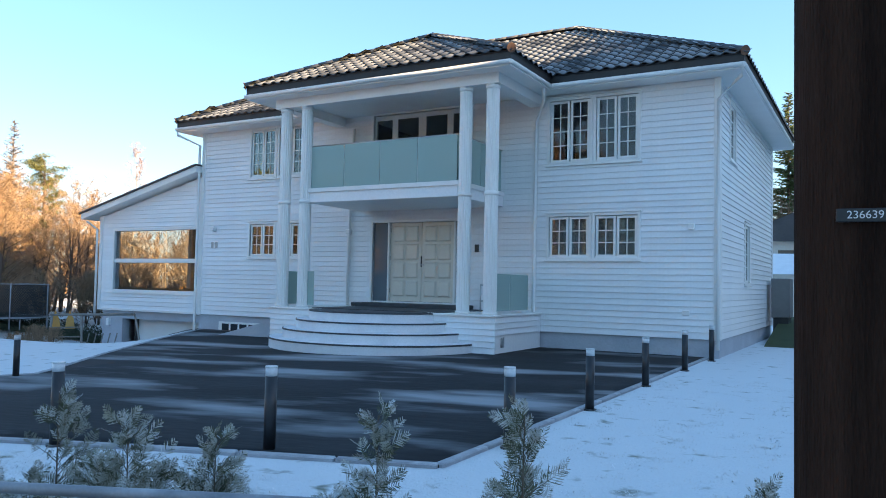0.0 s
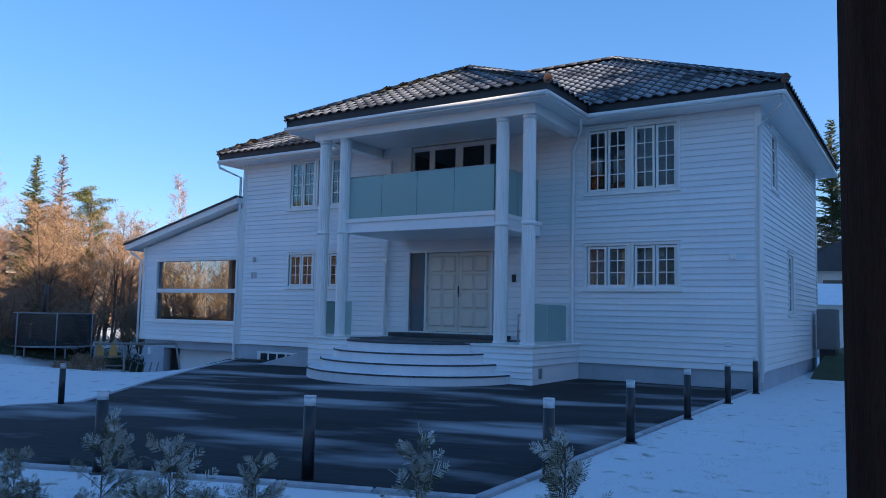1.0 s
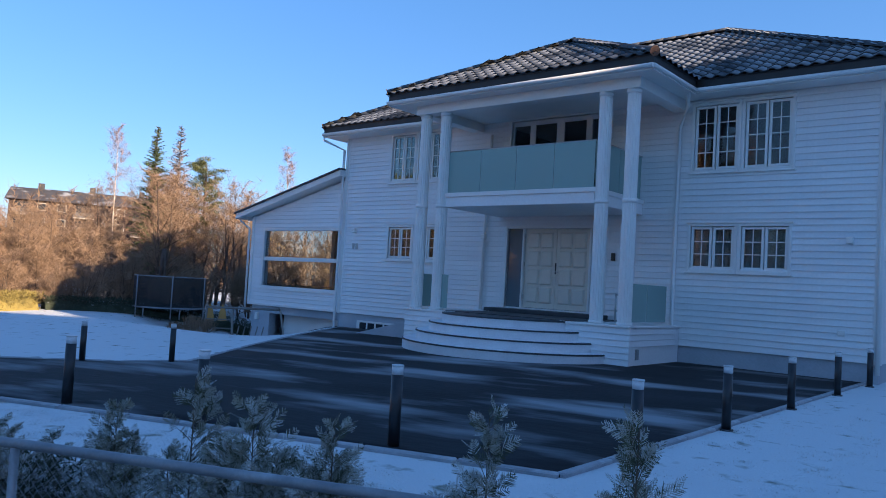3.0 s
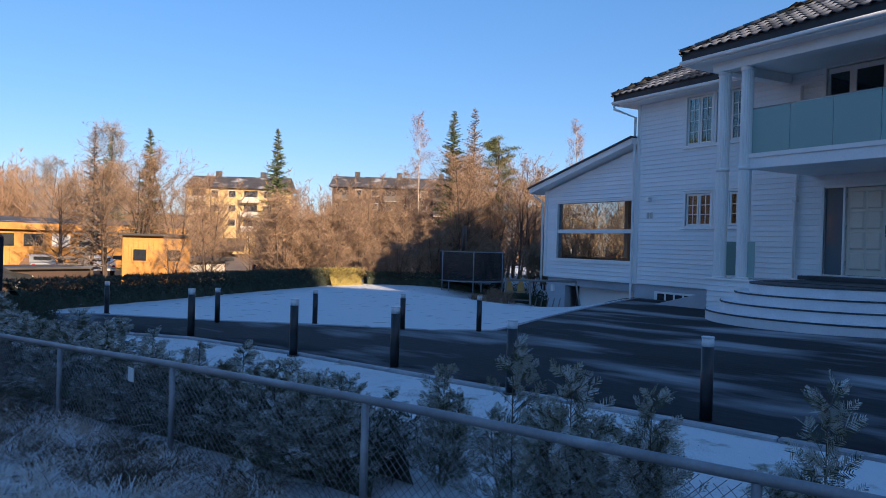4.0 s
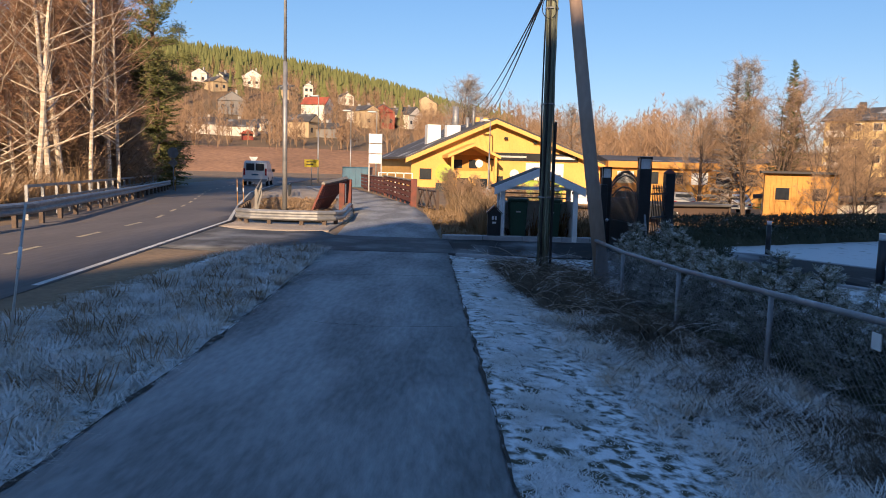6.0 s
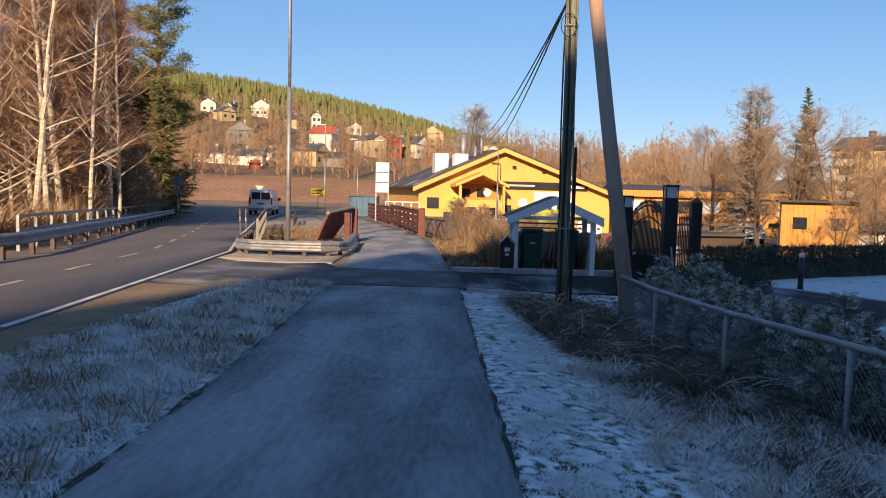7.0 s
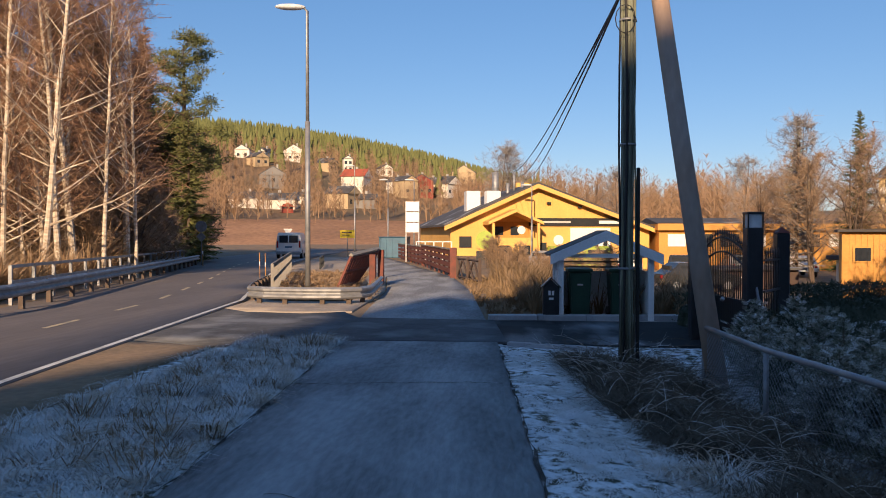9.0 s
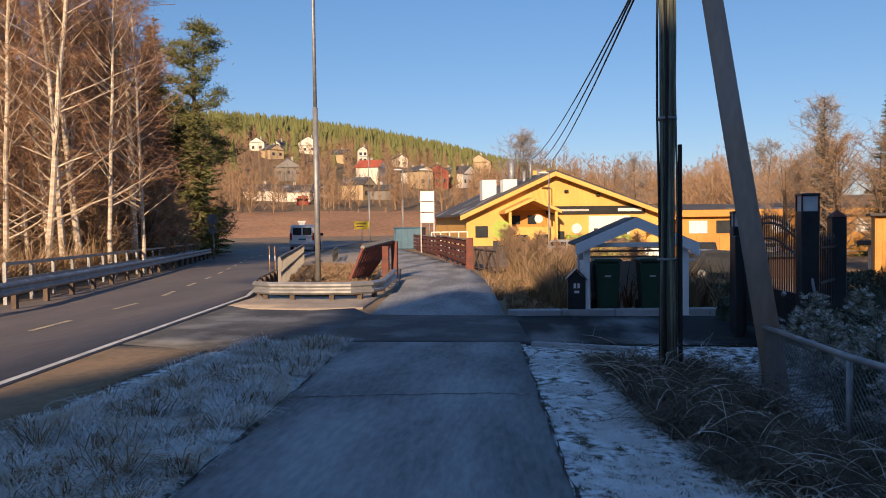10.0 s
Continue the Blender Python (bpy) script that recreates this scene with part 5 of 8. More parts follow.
plant_tree("pine_tree", PINE, -52.4, -20.9, 1.2, 60, "tall pine with green crown beside the road")
plant_tree("pine_tree", PINE, -33.0, -26.5, 1.4, 160, "tall pine among the roadside birches")
plant_tree("pine_tree", PINE, -48.5, -24.5, 1.25, 250, "tall pine among the roadside birches")
for i in range(96):
    x = rng.uniform(-54, -26)
    y = -13.2 - 0.16 * (-x - 19) - rng.uniform(0.2, 9)
    if in_glade(x, y) and i % 3:
        continue
    plant_tree("roadside_bush", BUSH[i % 4], x, y, rng.uniform(0.8, 1.75), rng.uniform(0, 360), "brown leafless undergrowth bush", "bush", group="roadside undergrowth")
for i in range(34):
    x = rng.uniform(-56, -30)
    y = -17 - 0.2 * (-x - 20) - rng.uniform(2, 16)
    if in_glade(x, y):
        continue
    plant_tree("bare_tree", BROAD[i % 3], x, y, rng.uniform(1.0, 1.5), rng.uniform(0, 360), "leafless brown broadleaf tree in the roadside wood", group="roadside wood")

# garden end: trees and thicket beyond the lawn
plant_tree("spruce_tree", SPRUCE[0], -30.4, 29.0, 0.70, 10, "slender dark spruce beyond the lawn")
plant_tree("larch_tree", LARCH, -31.0, 31.2, 0.74, 80, "bare grey larch beyond the lawn")
plant_tree("pine_tree", PINE, -31.3, 34.0, 0.66, 200, "green pine beyond the lawn")
plant_tree("birch_tree", BIRCH[0], -37.0, 48.2, 0.66, 20, "leafless birch behind the lean-to wing")
plant_tree("birch_tree", BIRCH[1], -33.0, 52, 0.62, 70, "leafless birch behind the lean-to wing")
plant_tree("birch_tree", BIRCH[2], -42.0, 37.0, 0.66, 90, "leafless grey birch before the brown flats")
for x, y, k, s in ((-48.0, 19.0, 0, 1.02), (-46.5, 21.0, 1, 0.98), (-49.5, 17.5, 2, 0.9), (-38.5, 22.5, 2, 0.66), (-27.2, 27.0, 0, 0.72), (-28.0, 30.0, 1, 0.72), (-25.8, 29.5, 2, 0.62), (-33, 27.5, 1, 0.62), (-36.0, 26.0, 0, 0.58), (-24.2, 32.0, 1, 0.6), (-30.5, 22.0, 2, 0.5), (-33.5, 14.6, 1, 0.42), (-36.0, 17.6, 0, 0.55), (-41, 28, 1, 0.7), (-29, 36, 0, 0.75), (-22.5, 35.0, 2, 0.66), (-29.3, 28.4, 2, 0.8), (-30.8, 30.2, 0, 0.85), (-28.6, 32.0, 1, 0.82), (-32.5, 33.0, 2, 0.85), (-34.5, 29.5, 0, 0.7), (-37.5, 28.5, 1, 0.62), (-26.4, 31.0, 0, 0.7), (-32.0, 24.5, 0, 0.52)):
    plant_tree("bare_tree", BROAD[k], x, y, s, rng.uniform(0, 360), "leafless sunlit tree beyond the lawn", group="garden trees")
plant_tree("larch_tree", LARCH, -50.5, 17.0, 0.76, 30, "bare grey larch in the tree group")
plant_tree("spruce_tree", SPRUCE[1], -50.5, 20.5, 0.78, 30, "dark spruce in the tree group")
plant_tree("spruce_tree", SPRUCE[1], -104, 62, 1.55, 30, "dark spruce before the flats")
plant_tree("spruce_tree", SPRUCE[0], -98, 35, 1.2, 30, "dark spruce behind the orange building")
for i in range(84):
    t = rng.random()
    x, y = -27 + 8.5 * t + rng.uniform(-13, 0.2), 12 + 21 * t + rng.uniform(-1, 3)
    if y < 17 and x > -36 or 60 < math.degrees(math.atan2(-x, y)) < 77:
        continue
    plant_tree("thicket_bush", BUSH[i % 4], x, y, rng.uniform(0.7, 1.35) * (0.6 if x > -28 else 1.0), rng.uniform(0, 360), "brown leafless thicket bush beyond the lawn", "bush", group="garden thicket")
for i in range(46):
    b = radians(rng.uniform(14, 86))
    d = rng.uniform(62, 120)
    x, y = -d * math.sin(b), d * math.cos(b)
    if -75 < x < -55 and y < 34 or 43 < math.degrees(b) < 69:
        continue
    plant_tree("far_tree", (ASPEN + BROAD)[i % 5], x, y, rng.uniform(0.8, 1.25), rng.uniform(0, 360), "far leafless tree in low sun", group="far trees")
for i, (x, y) in enumerate(((-50, 28), (-47, 30), (-52, 24.5), (-45, 33), (-48, 36), (-54, 31), (-43, 36), (-41, 39), (-56, 27.5), (-39.5, 42))):
    plant_tree("bare_tree", BROAD[i % 3], x, y, 0.54 + 0.03 * (i % 4), 47 * i, "leafless sunlit tree before the flats", group="garden trees")
for x, y in ((-60, 20), (-58, 24), (-57, 17), (-53, 25), (-56, 28), (-52, 31)):
    plant_tree("far_tree", BROAD[rng.randrange(3)], x, y, rng.uniform(0.7, 1.0), rng.uniform(0, 360), "far leafless tree in low sun", group="far trees")
for x, y, k in ((-114, -0.2, 0), (-117, 1.2, 1), (-82, 29, 1)):
    plant_tree("far_tree", ASPEN[k], x, y, 1.25, rng.uniform(0, 360), "tall far leafless tree above the roofs", group="far trees")
# behind the house, at its open side
for x, y, s in ((10.2, 66, 1.35), (6.5, 70, 1.2), (14, 64, 1.3)):
    plant_tree("spruce_tree", SPRUCE[0], x, y, s, rng.uniform(0, 360), "sunlit spruce behind the house")
for i in range(8):
    plant_tree("far_tree", BROAD[i % 3], rng.uniform(2, 24), rng.uniform(58, 75), rng.uniform(0.9, 1.3), rng.uniform(0, 360), "leafless tree behind the house", group="trees behind the house")


def thuja(seed, height, width, sparse):
    """A young hedge conifer: flat scale-leaf fans in layers round upright leaders, dark inside and frosted at the rim."""
    rng = random.Random(seed)
    random.seed(seed)
    dv, df, tv, tf, sv, sf = [], [], [], [], [], []

    def fan(q, d, face, size, tip):
        """One flat spray: an axis with paired side shoots that get shorter towards its end."""
        d = d.normalized()
        side = d.cross(face)
        if side.length < 1e-4:
            return
        side.normalize()
        m = 8
        for j in range(m):
            f = (j + 0.4) / m
            root = q + d * size * f - Vector((0, 0, 0.12 * size * f * f))
            reach = size * 0.62 * (1.0 - 0.75 * f)
            for sgn in (-1, 1):
                e = (d * 0.75 + side * sgn * rng.uniform(0.6, 0.95)).normalized()
                end = root + e * reach + Vector((0, 0, rng.uniform(-0.18, 0.06) * reach))
                w = d * 0.0032
                rim = tip and rng.random() < 0.8
                vv, ff = (tv, tf) if rim else (dv, df)
                mid = root.lerp(end, 0.55)
                k = len(vv)
                vv.extend((tuple(root - w * 0.5), tuple(mid - w), tuple(end), tuple(mid + w), tuple(root + w * 0.5)))
                ff.append((k, k + 1, k + 2, k + 3, k + 4))
                for u in (0.45, 0.75):
                    p = root.lerp(end, u)
                    k = len(vv)
                    h = e * 0.0026
                    vv.extend((tuple(p - h), tuple(p + h), tuple(p + d * reach * 0.34 * (1.2 - u))))
                    ff.append((k, k + 1, k + 2))

    leaders = 5 if sparse < 0.3 else 3
    for s in range(leaders):
        az = rng.uniform(0, 6.28)
        out = width * (0.05 if s == 0 else rng.uniform(0.12, 0.34))
        h = height * (1.0 if s == 0 else rng.uniform(0.5, 0.85))
        top = Vector((math.cos(az) * out, math.sin(az) * out, h))
        pts = [Vector((math.cos(az) * out * 0.25, math.sin(az) * out * 0.25, -0.03)), Vector((math.cos(az) * out * 0.8, math.sin(az) * out * 0.8, h * 0.45)), top]
        limb(sv, sf, pts, 0.009, 0.002, 4)
        n = int(62 * h * (1 - 0.35 * sparse))
        for k in range(n):
            t = 0.04 + 0.94 * (k + rng.random()) / n
            q = pts[0].lerp(pts[1], t / 0.45) if t < 0.45 else pts[1].lerp(pts[2], (t - 0.45) / 0.55)
            a2 = rng.uniform(0, 6.28)
            L = width * 0.42 * (1.08 - t) ** 0.75 * rng.uniform(0.4, 1.3) * (1 - 0.25 * sparse)
            d = Vector((math.cos(a2), math.sin(a2), rng.uniform(0.25, 0.9) + 0.5 * t)).normalized()
            br = [q, q + d * L * 0.55, q + d * L + Vector((math.cos(a2), math.sin(a2), 0.1)) * L * 0.12]
            limb(sv, sf, br, 0.0028, 0.001, 3)
            for u in (0.3, 0.55, 0.8, 1.0):
                p = br[0].lerp(br[1], u * 2) if u < 0.5 else br[1].lerp(br[2], u * 2 - 1)
                face = Vector((rng.uniform(-1, 1), rng.uniform(-1, 1), rng.uniform(-0.4, 0.9))).normalized()
                dd = d + Vector((rng.uniform(-0.8, 0.8), rng.uniform(-0.8, 0.8), rng.uniform(-0.3, 0.5)))
                fan(p, dd, face, (0.075 + 0.05 * (1 - t)) * rng.uniform(0.8, 1.3), u > 0.5 and (t > 0.2 or rng.random() < 0.4))
    return raw("stem", sv, sf, M["weed"]), raw("foliage", dv, df, M["thuja"]), raw("frosted_tip", tv, tf, M["thuja_tip"])


THUJA = [thuja(201 + i, 1.0, 0.78, i % 2 * 0.6) for i in range(5)]


def plant_thuja(x, y, s, turn, k, wide=1.0):
    t = thing("thuja_shrub", "young thuja hedge shrub with frosted tips", "shrub", pose(x, y, ground_z(x, y), 0, 0, turn) @ Matrix.Diagonal((s * wide, s * wide, s, 1)), "thuja hedge")
    for nm, me in zip(("stem", "foliage", "frosted_tip"), THUJA[k]):
        shared(nm, me, t)


FENCE = [(5.0, 3.9), (1.0, 3.3), (-1.3, 2.9), (-3.35, 2.57), (-5.25, 2.31), (-7.0, 2.09), (-8.7, 1.88), (-10.4, 1.70), (-12.1, 1.66)]


def fence_y(x):
    for (xa, ya), (xb, yb) in zip(FENCE, FENCE[1:]):
        if xb <= x <= xa:
            return ya + (yb - ya) * (x - xa) / (xb - xa)
    return FENCE[0][1] if x > FENCE[0][0] else FENCE[-1][1]


for x, dy, s, k in ((-3.55, 0.5, 0.72, 0), (-2.85, 0.45, 0.95, 1), (-2.35, 0.38, 0.88, 0), (-2.0, 0.5, 0.80, 2), (-1.15, 0.5, 0.95, 3), (-1.32, 0.45, 0.6, 2), (-0.55, 0.5, 1.0, 1), (-0.62, 0.4, 0.6, 4), (0.35, 0.35, 0.82, 3), (0.42, 0.45, 0.55, 0), (1.1, 0.3, 0.5, 1)):
    plant_thuja(x, 2.65 - 0.05 * x + dy, s * 1.02, rng.uniform(0, 360), k, 0.95)
x = -3.9
while x > -13.4:
    for row in (0.34, 0.75):
        plant_thuja(x + rng.uniform(-0.12, 0.12), fence_y(x) + row + rng.uniform(-0.08, 0.08) + max(0, -x - 10) * 0.15, rng.uniform(0.52, 0.76), rng.uniform(0, 360), rng.randrange(5), 1.35)
    x -= 0.36


# low dark hedge round the lawn, dense clipped growth
def hedge(name, line, width, height, label, mat_key, seed, fine=1.0):
    rng = random.Random(seed)
    random.seed(seed)
    vs, fs = [], []
    for (xa, ya), (xb, yb) in zip(line, line[1:]):
        L = math.hypot(xb - xa, yb - ya)
        nx, ny = -(yb - ya) / L, (xb - xa) / L
        steps = max(2, int(L / 0.3))
        prev = None
        for i in range(steps + 1):
            t = i / steps
            x, y = xa + (xb - xa) * t, ya + (yb - ya) * t
            g = ground_z(x, y)
            k = len(vs)
            for j in range(7):
                a = math.pi * j / 6
                r = 0.78 + 0.3 * noise.noise((x * 2.1, y * 2.1 + a, seed))
                w = math.cos(a) * width * 0.46 * r
                vs.append((x + nx * w, y + ny * w, g - 0.03 + math.sin(a) ** 0.6 * height * 0.84 * r))
            if prev is not None:
                fs.extend((prev + j, prev + j + 1, k + j + 1, k + j) for j in range(6))
            prev = k
        for _ in range(int(L * 1500 * width / fine ** 1.3)):
            t = rng.random()
            w, h = rng.uniform(-1, 1) * width / 2, height * rng.random() ** 0.6
            x, y = xa + (xb - xa) * t + nx * w, ya + (yb - ya) * t + ny * w
            top = height * (1 + 0.2 * noise.noise((x * 1.5, y * 1.5, 3)))
            p = Vector((x, y, ground_z(x, y) + min(h, top)))
            d = Vector((rng.uniform(-1, 1), rng.uniform(-1, 1), rng.uniform(0.0, 1.2))).normalized() * rng.uniform(0.05, 0.13) * (0.5 + 0.5 * fine)
            tri_strip(vs, fs, p, d, 0.014 * fine)
    ob = new(name, raw(name, vs, fs, M[mat_key]))
    return tagged(ob, label, "hedge", kind="stuff")


hedge("lawn_hedge", [(-17.6, 4.4), (-19.4, 7.5), (-21.5, 11.0), (-23.6, 14.6), (-24.6, 16.6)], 1.0, 0.64, "dark clipped hedge along the lawn", "hedge", 7)
hedge("yellow_hedge", [(-24.5, 16.8), (-25.0, 18.6)], 1.0, 0.66, "yellow-green low bush at the hedge's end", "hedgeyellow", 8)
hedge("garden_hedge", [(-25.1, 19.2), (-24.0, 21.6), (-21.2, 25.0), (-19.0, 26.0)], 0.9, 0.5, "low dark bushes at the lawn's end", "hedge", 9)
hedge("shelter_bush", [(-17.2, 2.75), (-16.7, 2.9)], 0.7, 0.6, "small dark bush beside the bin shelter", "hedge", 10, 0.5)
hedge("gate_hedge", [(-13.6, 3.0), (-12.2, 3.2), (-11.4, 2.7)], 1.0, 0.6, "dark frosted bushes inside the gate", "hedge", 12, 0.35)
hedge("under_hedge", [(-3.6, 3.0), (-6.0, 2.62), (-9.0, 2.25), (-11.2, 2.1)], 0.55, 0.44, "dark lower growth of the fence hedge", "hedge", 11, 0.4)


def tufts(name, count, region, length, mat_key, label, seed, lean=0.5, width=0.004, cluster=14):
    """Frosted grass: many bent blades in clusters."""
    rng = random.Random(seed)
    vs, fs = [], []
    for _ in range(count):
        x, y, s = region(rng)
        s *= max(0.35, 1.0 + 1.3 * noise.noise((x * 2.3, y * 2.3, seed)))
        if noise.noise((x * 5.0, y * 5.0, seed + 9)) < -0.16:
            continue
        z = ground_z(x, y)
        wind = rng.uniform(0, 6.28)
        for _ in range(cluster):
            a = wind + rng.uniform(-1.6, 1.6)
            L = length * s * rng.uniform(0.5, 1.2)
            p0 = Vector((x + rng.gauss(0, 0.035), y + rng.gauss(0, 0.035), z - 0.01))
            d = Vector((math.cos(a) * lean, math.sin(a) * lean, 1)).normalized()
            p1 = p0 + d * L * 0.55
            d2 = (d + Vector((math.cos(a), math.sin(a), -0.9)) * lean).normalized()
            p2 = p1 + d2 * L * 0.55
            w = Vector((-math.sin(a), math.cos(a), 0)) * width
            k = len(vs)
            vs += [tuple(p0 - w), tuple(p0 + w), tuple(p1 + w * 0.8), tuple(p1 - w * 0.8), tuple(p2)]
            fs += [(k, k + 1, k + 2, k + 3), (k + 3, k + 2, k + 4)]
    ob = new(name, raw(name, vs, fs, M[mat_key]))
    return tagged(ob, label, "grass", kind="stuff")


def right_verge(rng):
    x = -1.0 - 13.0 * rng.random() ** 0.8
    edge = -0.05 - 0.04 * (-x - 4)
    return x, edge + 0.10 + (fence_y(x) - edge - 0.1) * rng.random(), 1.0


def fence_foot(rng):
    x = 1.0 - 10.5 * rng.random()
    return x, fence_y(x) - 0.05 - 1.25 * rng.random() ** 1.5, 1.0


def left_verge(rng):
    x = -3.0 - 11.5 * rng.random()
    a, b = -2.33 - 0.035 * max(0.0, -x - 7.0), -4.2 + 0.10 * max(0.0, -x - 9.0)
    return x, a + (b - a) * rng.random(), 1.0


tufts("withered_grass", 420, left_verge, 0.3, "straw_warm", "brown withered grass clumps beside the path", 17, 0.9, 0.004, 16)


def lawn_strip(rng):
    x = 3.5 - 16 * rng.random()
    lo, hi = fence_y(x) + 0.2, (5.65 if x < -1.8 else 14.0)
    return x, lo + (hi - lo) * rng.random(), 1.0


tufts("verge_grass", 22000, right_verge, 0.06, "frostgrass", "short frosted verge grass", 1, 1.9, 0.0030, 9)
tufts("fence_grass", 2600, fence_foot, 0.26, "straw", "long dry frosted grass at the fence", 2, 1.5, 0.0026, 17)
tufts("verge_grass", 10000, left_verge, 0.085, "frostgrass", "short frosted verge grass", 3, 1.7, 0.0034, 8)
tufts("verge_straw", 4600, left_verge, 0.25, "straw", "dry frosted grass tufts beside the path", 4, 1.15, 0.003, 14)
tufts("frosted_tufts", 1700, left_verge, 0.19, "frostgrass", "pale hoar-frosted grass tufts beside the path", 24, 1.3, 0.0032, 14)


def path_rim(r):
    """The low frosted fringe along the path's far edge."""
    x = -3.0 - 11.3 * r.random()
    return x, -2.3 - 0.035 * max(0.0, -x - 7.0) - 0.22 * r.random() ** 1.5, 1.0


tufts("rim_grass", 3600, path_rim, 0.05, "frostgrass", "low frosted grass fringe along the path", 25, 1.9, 0.0032, 9)
tufts("lawn_grass", 15000, lawn_strip, 0.042, "frostgrass", "short frosted lawn grass", 6, 1.0, 0.004, 7)
def weed_spot(r):
    x = -3.0 - 10.7 * r.random() ** 0.6
    return x, fence_y(x) - 0.03 - (0.3 + 0.10 * max(0.0, -x - 3)) * r.random(), 1.0


tufts("dry_weeds", 2300, weed_spot, 0.30, "weed", "dark withered weeds along the fence foot", 14, 1.6, 0.0026, 12)


def pole_foot(r):
    """Rank growth between the cable pole, its strut and the fence."""
    x = -8.0 - 5.6 * r.random() ** 0.8
    reach = 0.25 + 0.85 * smooth((-x - 7.5) / 3.5)
    return x, fence_y(x) - 0.04 - reach * r.random(), 1.0


def arching_stalks(name, count, region, length, mat_key, label, seed):
    """Dry stems that rise and bow over, some with a ragged seed head."""
    rng = random.Random(seed)
    random.seed(seed)
    vs, fs = [], []
    for _ in range(count):
        x, y, _s = region(rng)
        a = rng.uniform(0, 6.28)
        L = length * rng.uniform(0.45, 1.25)
        p = Vector((x, y, ground_z(x, y) - 0.02))
        d = Vector((math.cos(a) * 0.35, math.sin(a) * 0.35, 1)).normalized()
        pts = [p]
        fall = rng.uniform(0.12, 0.34)
        for _k in range(7):
            d = (d + Vector((math.cos(a) * 0.16, math.sin(a) * 0.16, -fall))).normalized()
            pts.append(pts[-1] + d * L / 7)
        limb(vs, fs, pts, 0.0032, 0.0012, 3)
        if rng.random() < 0.45:
            for _k in range(12):
                q = pts[-1].lerp(pts[-2], rng.random() * 1.2)
                tri_strip(vs, fs, q, Vector((rng.uniform(-1, 1), rng.uniform(-1, 1), rng.uniform(-0.6, 1))) * 0.022, 0.004)
        for _k in range(3):
            i = rng.randrange(2, 7)
            e = Vector((rng.uniform(-1, 1), rng.uniform(-1, 1), rng.uniform(0.1, 0.9))).normalized() * L * 0.2
            tri_strip(vs, fs, pts[i], e, 0.0018)
    ob = new(name, raw(name, vs, fs, M[mat_key]))
    return tagged(ob, label, "weeds", kind="stuff")


tufts("pole_weeds", 1500, pole_foot, 0.34, "weed", "dark withered weeds round the pole's foot", 18, 1.3, 0.003, 14)
arching_stalks("weed_stalks", 420, pole_foot, 0.85, "weed", "tall bowed dry weed stalks at the fence", 15)
arching_stalks("pale_stalks", 130, pole_foot, 0.8, "straw", "pale frosted weed stalks bowed over the verge", 19)
arching_stalks("fence_stalks", 200, weed_spot, 0.55, "straw", "pale frosted weed stalks at the fence foot", 20)
arching_stalks("verge_stalks", 160, left_verge, 0.4, "straw", "pale frosted stalks beside the path", 22)


def bank_spot(r):
    x = -18.4 - 14.0 * r.random()
    edge = -0.35 - 0.075 * (-x - 14.5)
    y = edge + 4.6 * r.random()
    return x, y, 0.25 if y < edge + 0.9 else 1.0


def wood_edge(r):
    """The rough bank between the far guard rail and the wood."""
    x = -19.0 - 34.0 * r.random()
    y = -11.3 - 0.27 * (-x - 19.0) - 5.5 * r.random() ** 1.3
    return x, y, 1.0


tufts("bank_brush", 5200, wood_edge, 1.15, "brush", "tall tan undergrowth and dry grass below the wood", 23, 0.45, 0.014, 12)


def median_spot(r):
    x = -21.4 - 15.0 * r.random() ** 1.4
    lo, hi = -5.6 - 0.235 * (-x - 21.4), -3.9 - 0.13 * (-x - 21.4)
    return x, lo + (hi - lo) * r.random(), 1.0


tufts("median_grass", 4200, median_spot, 0.3, "brush", "brown grass inside the looped guard rail", 16, 1.0, 0.008, 10)
tufts("bank_grass", 2600, lambda r: bank_spot(r), 0.62, "straw_warm", "tall brown grass behind the bin shelter", 5, 0.35, 0.010, 12)
for i in range(14):
    bx = rng.uniform(-46, -20.5)
    plant_tree("bank_bush", BUSH[i % 4], bx, rng.uniform(0.2, 2.8) + (bx + 20) * 0.06, rng.uniform(0.35, 0.56), rng.uniform(0, 360), "thin leafless bush beside the bridge", "bush", group="bank bushes")
for i in range(9):
    u = -13.2 + i * 0.45
    p = HOUSE @ Vector((u, -3.4 - 0.12 * i, 0))
    plant_tree("dry_perennial", BUSH[i % 4], p.x, p.y, rng.uniform(0.14, 0.24), rng.uniform(0, 360), "dark dry perennial stalks beside the driveway", "plant", group="dry perennials")


# ---- driveway bollards ----
def bollard(x, y, turn, height=0.775, r=0.056, group="driveway bollards"):
    b = thing("bollard_light", "black bollard light with opal top and frost cap", "bollard", pose(x, y, ground_z(x, y) + 0.0, 0, 0, turn), group)
    bm = bmesh.new()
    part("post", tube(bm, [(0, 0, 0.0), (0, 0, height - 0.09)], r, 20), M["black"], b)
    part("lens", tube(bmesh.new(), [(0, 0, height - 0.09), (0, 0, height - 0.015)], r * 0.97, 20), M["lens"], b, "pale opal lens")
    part("cap", tube(bmesh.new(), [(0, 0, height - 0.015), (0, 0, height)], r * 1.03, 20), M["lens"], b, "frosted cap")
    part("foot", tube(bmesh.new(), [(0, 0, -0.02), (0, 0, 0.02)], r * 1.5, 16), M["black"], b)
    return b


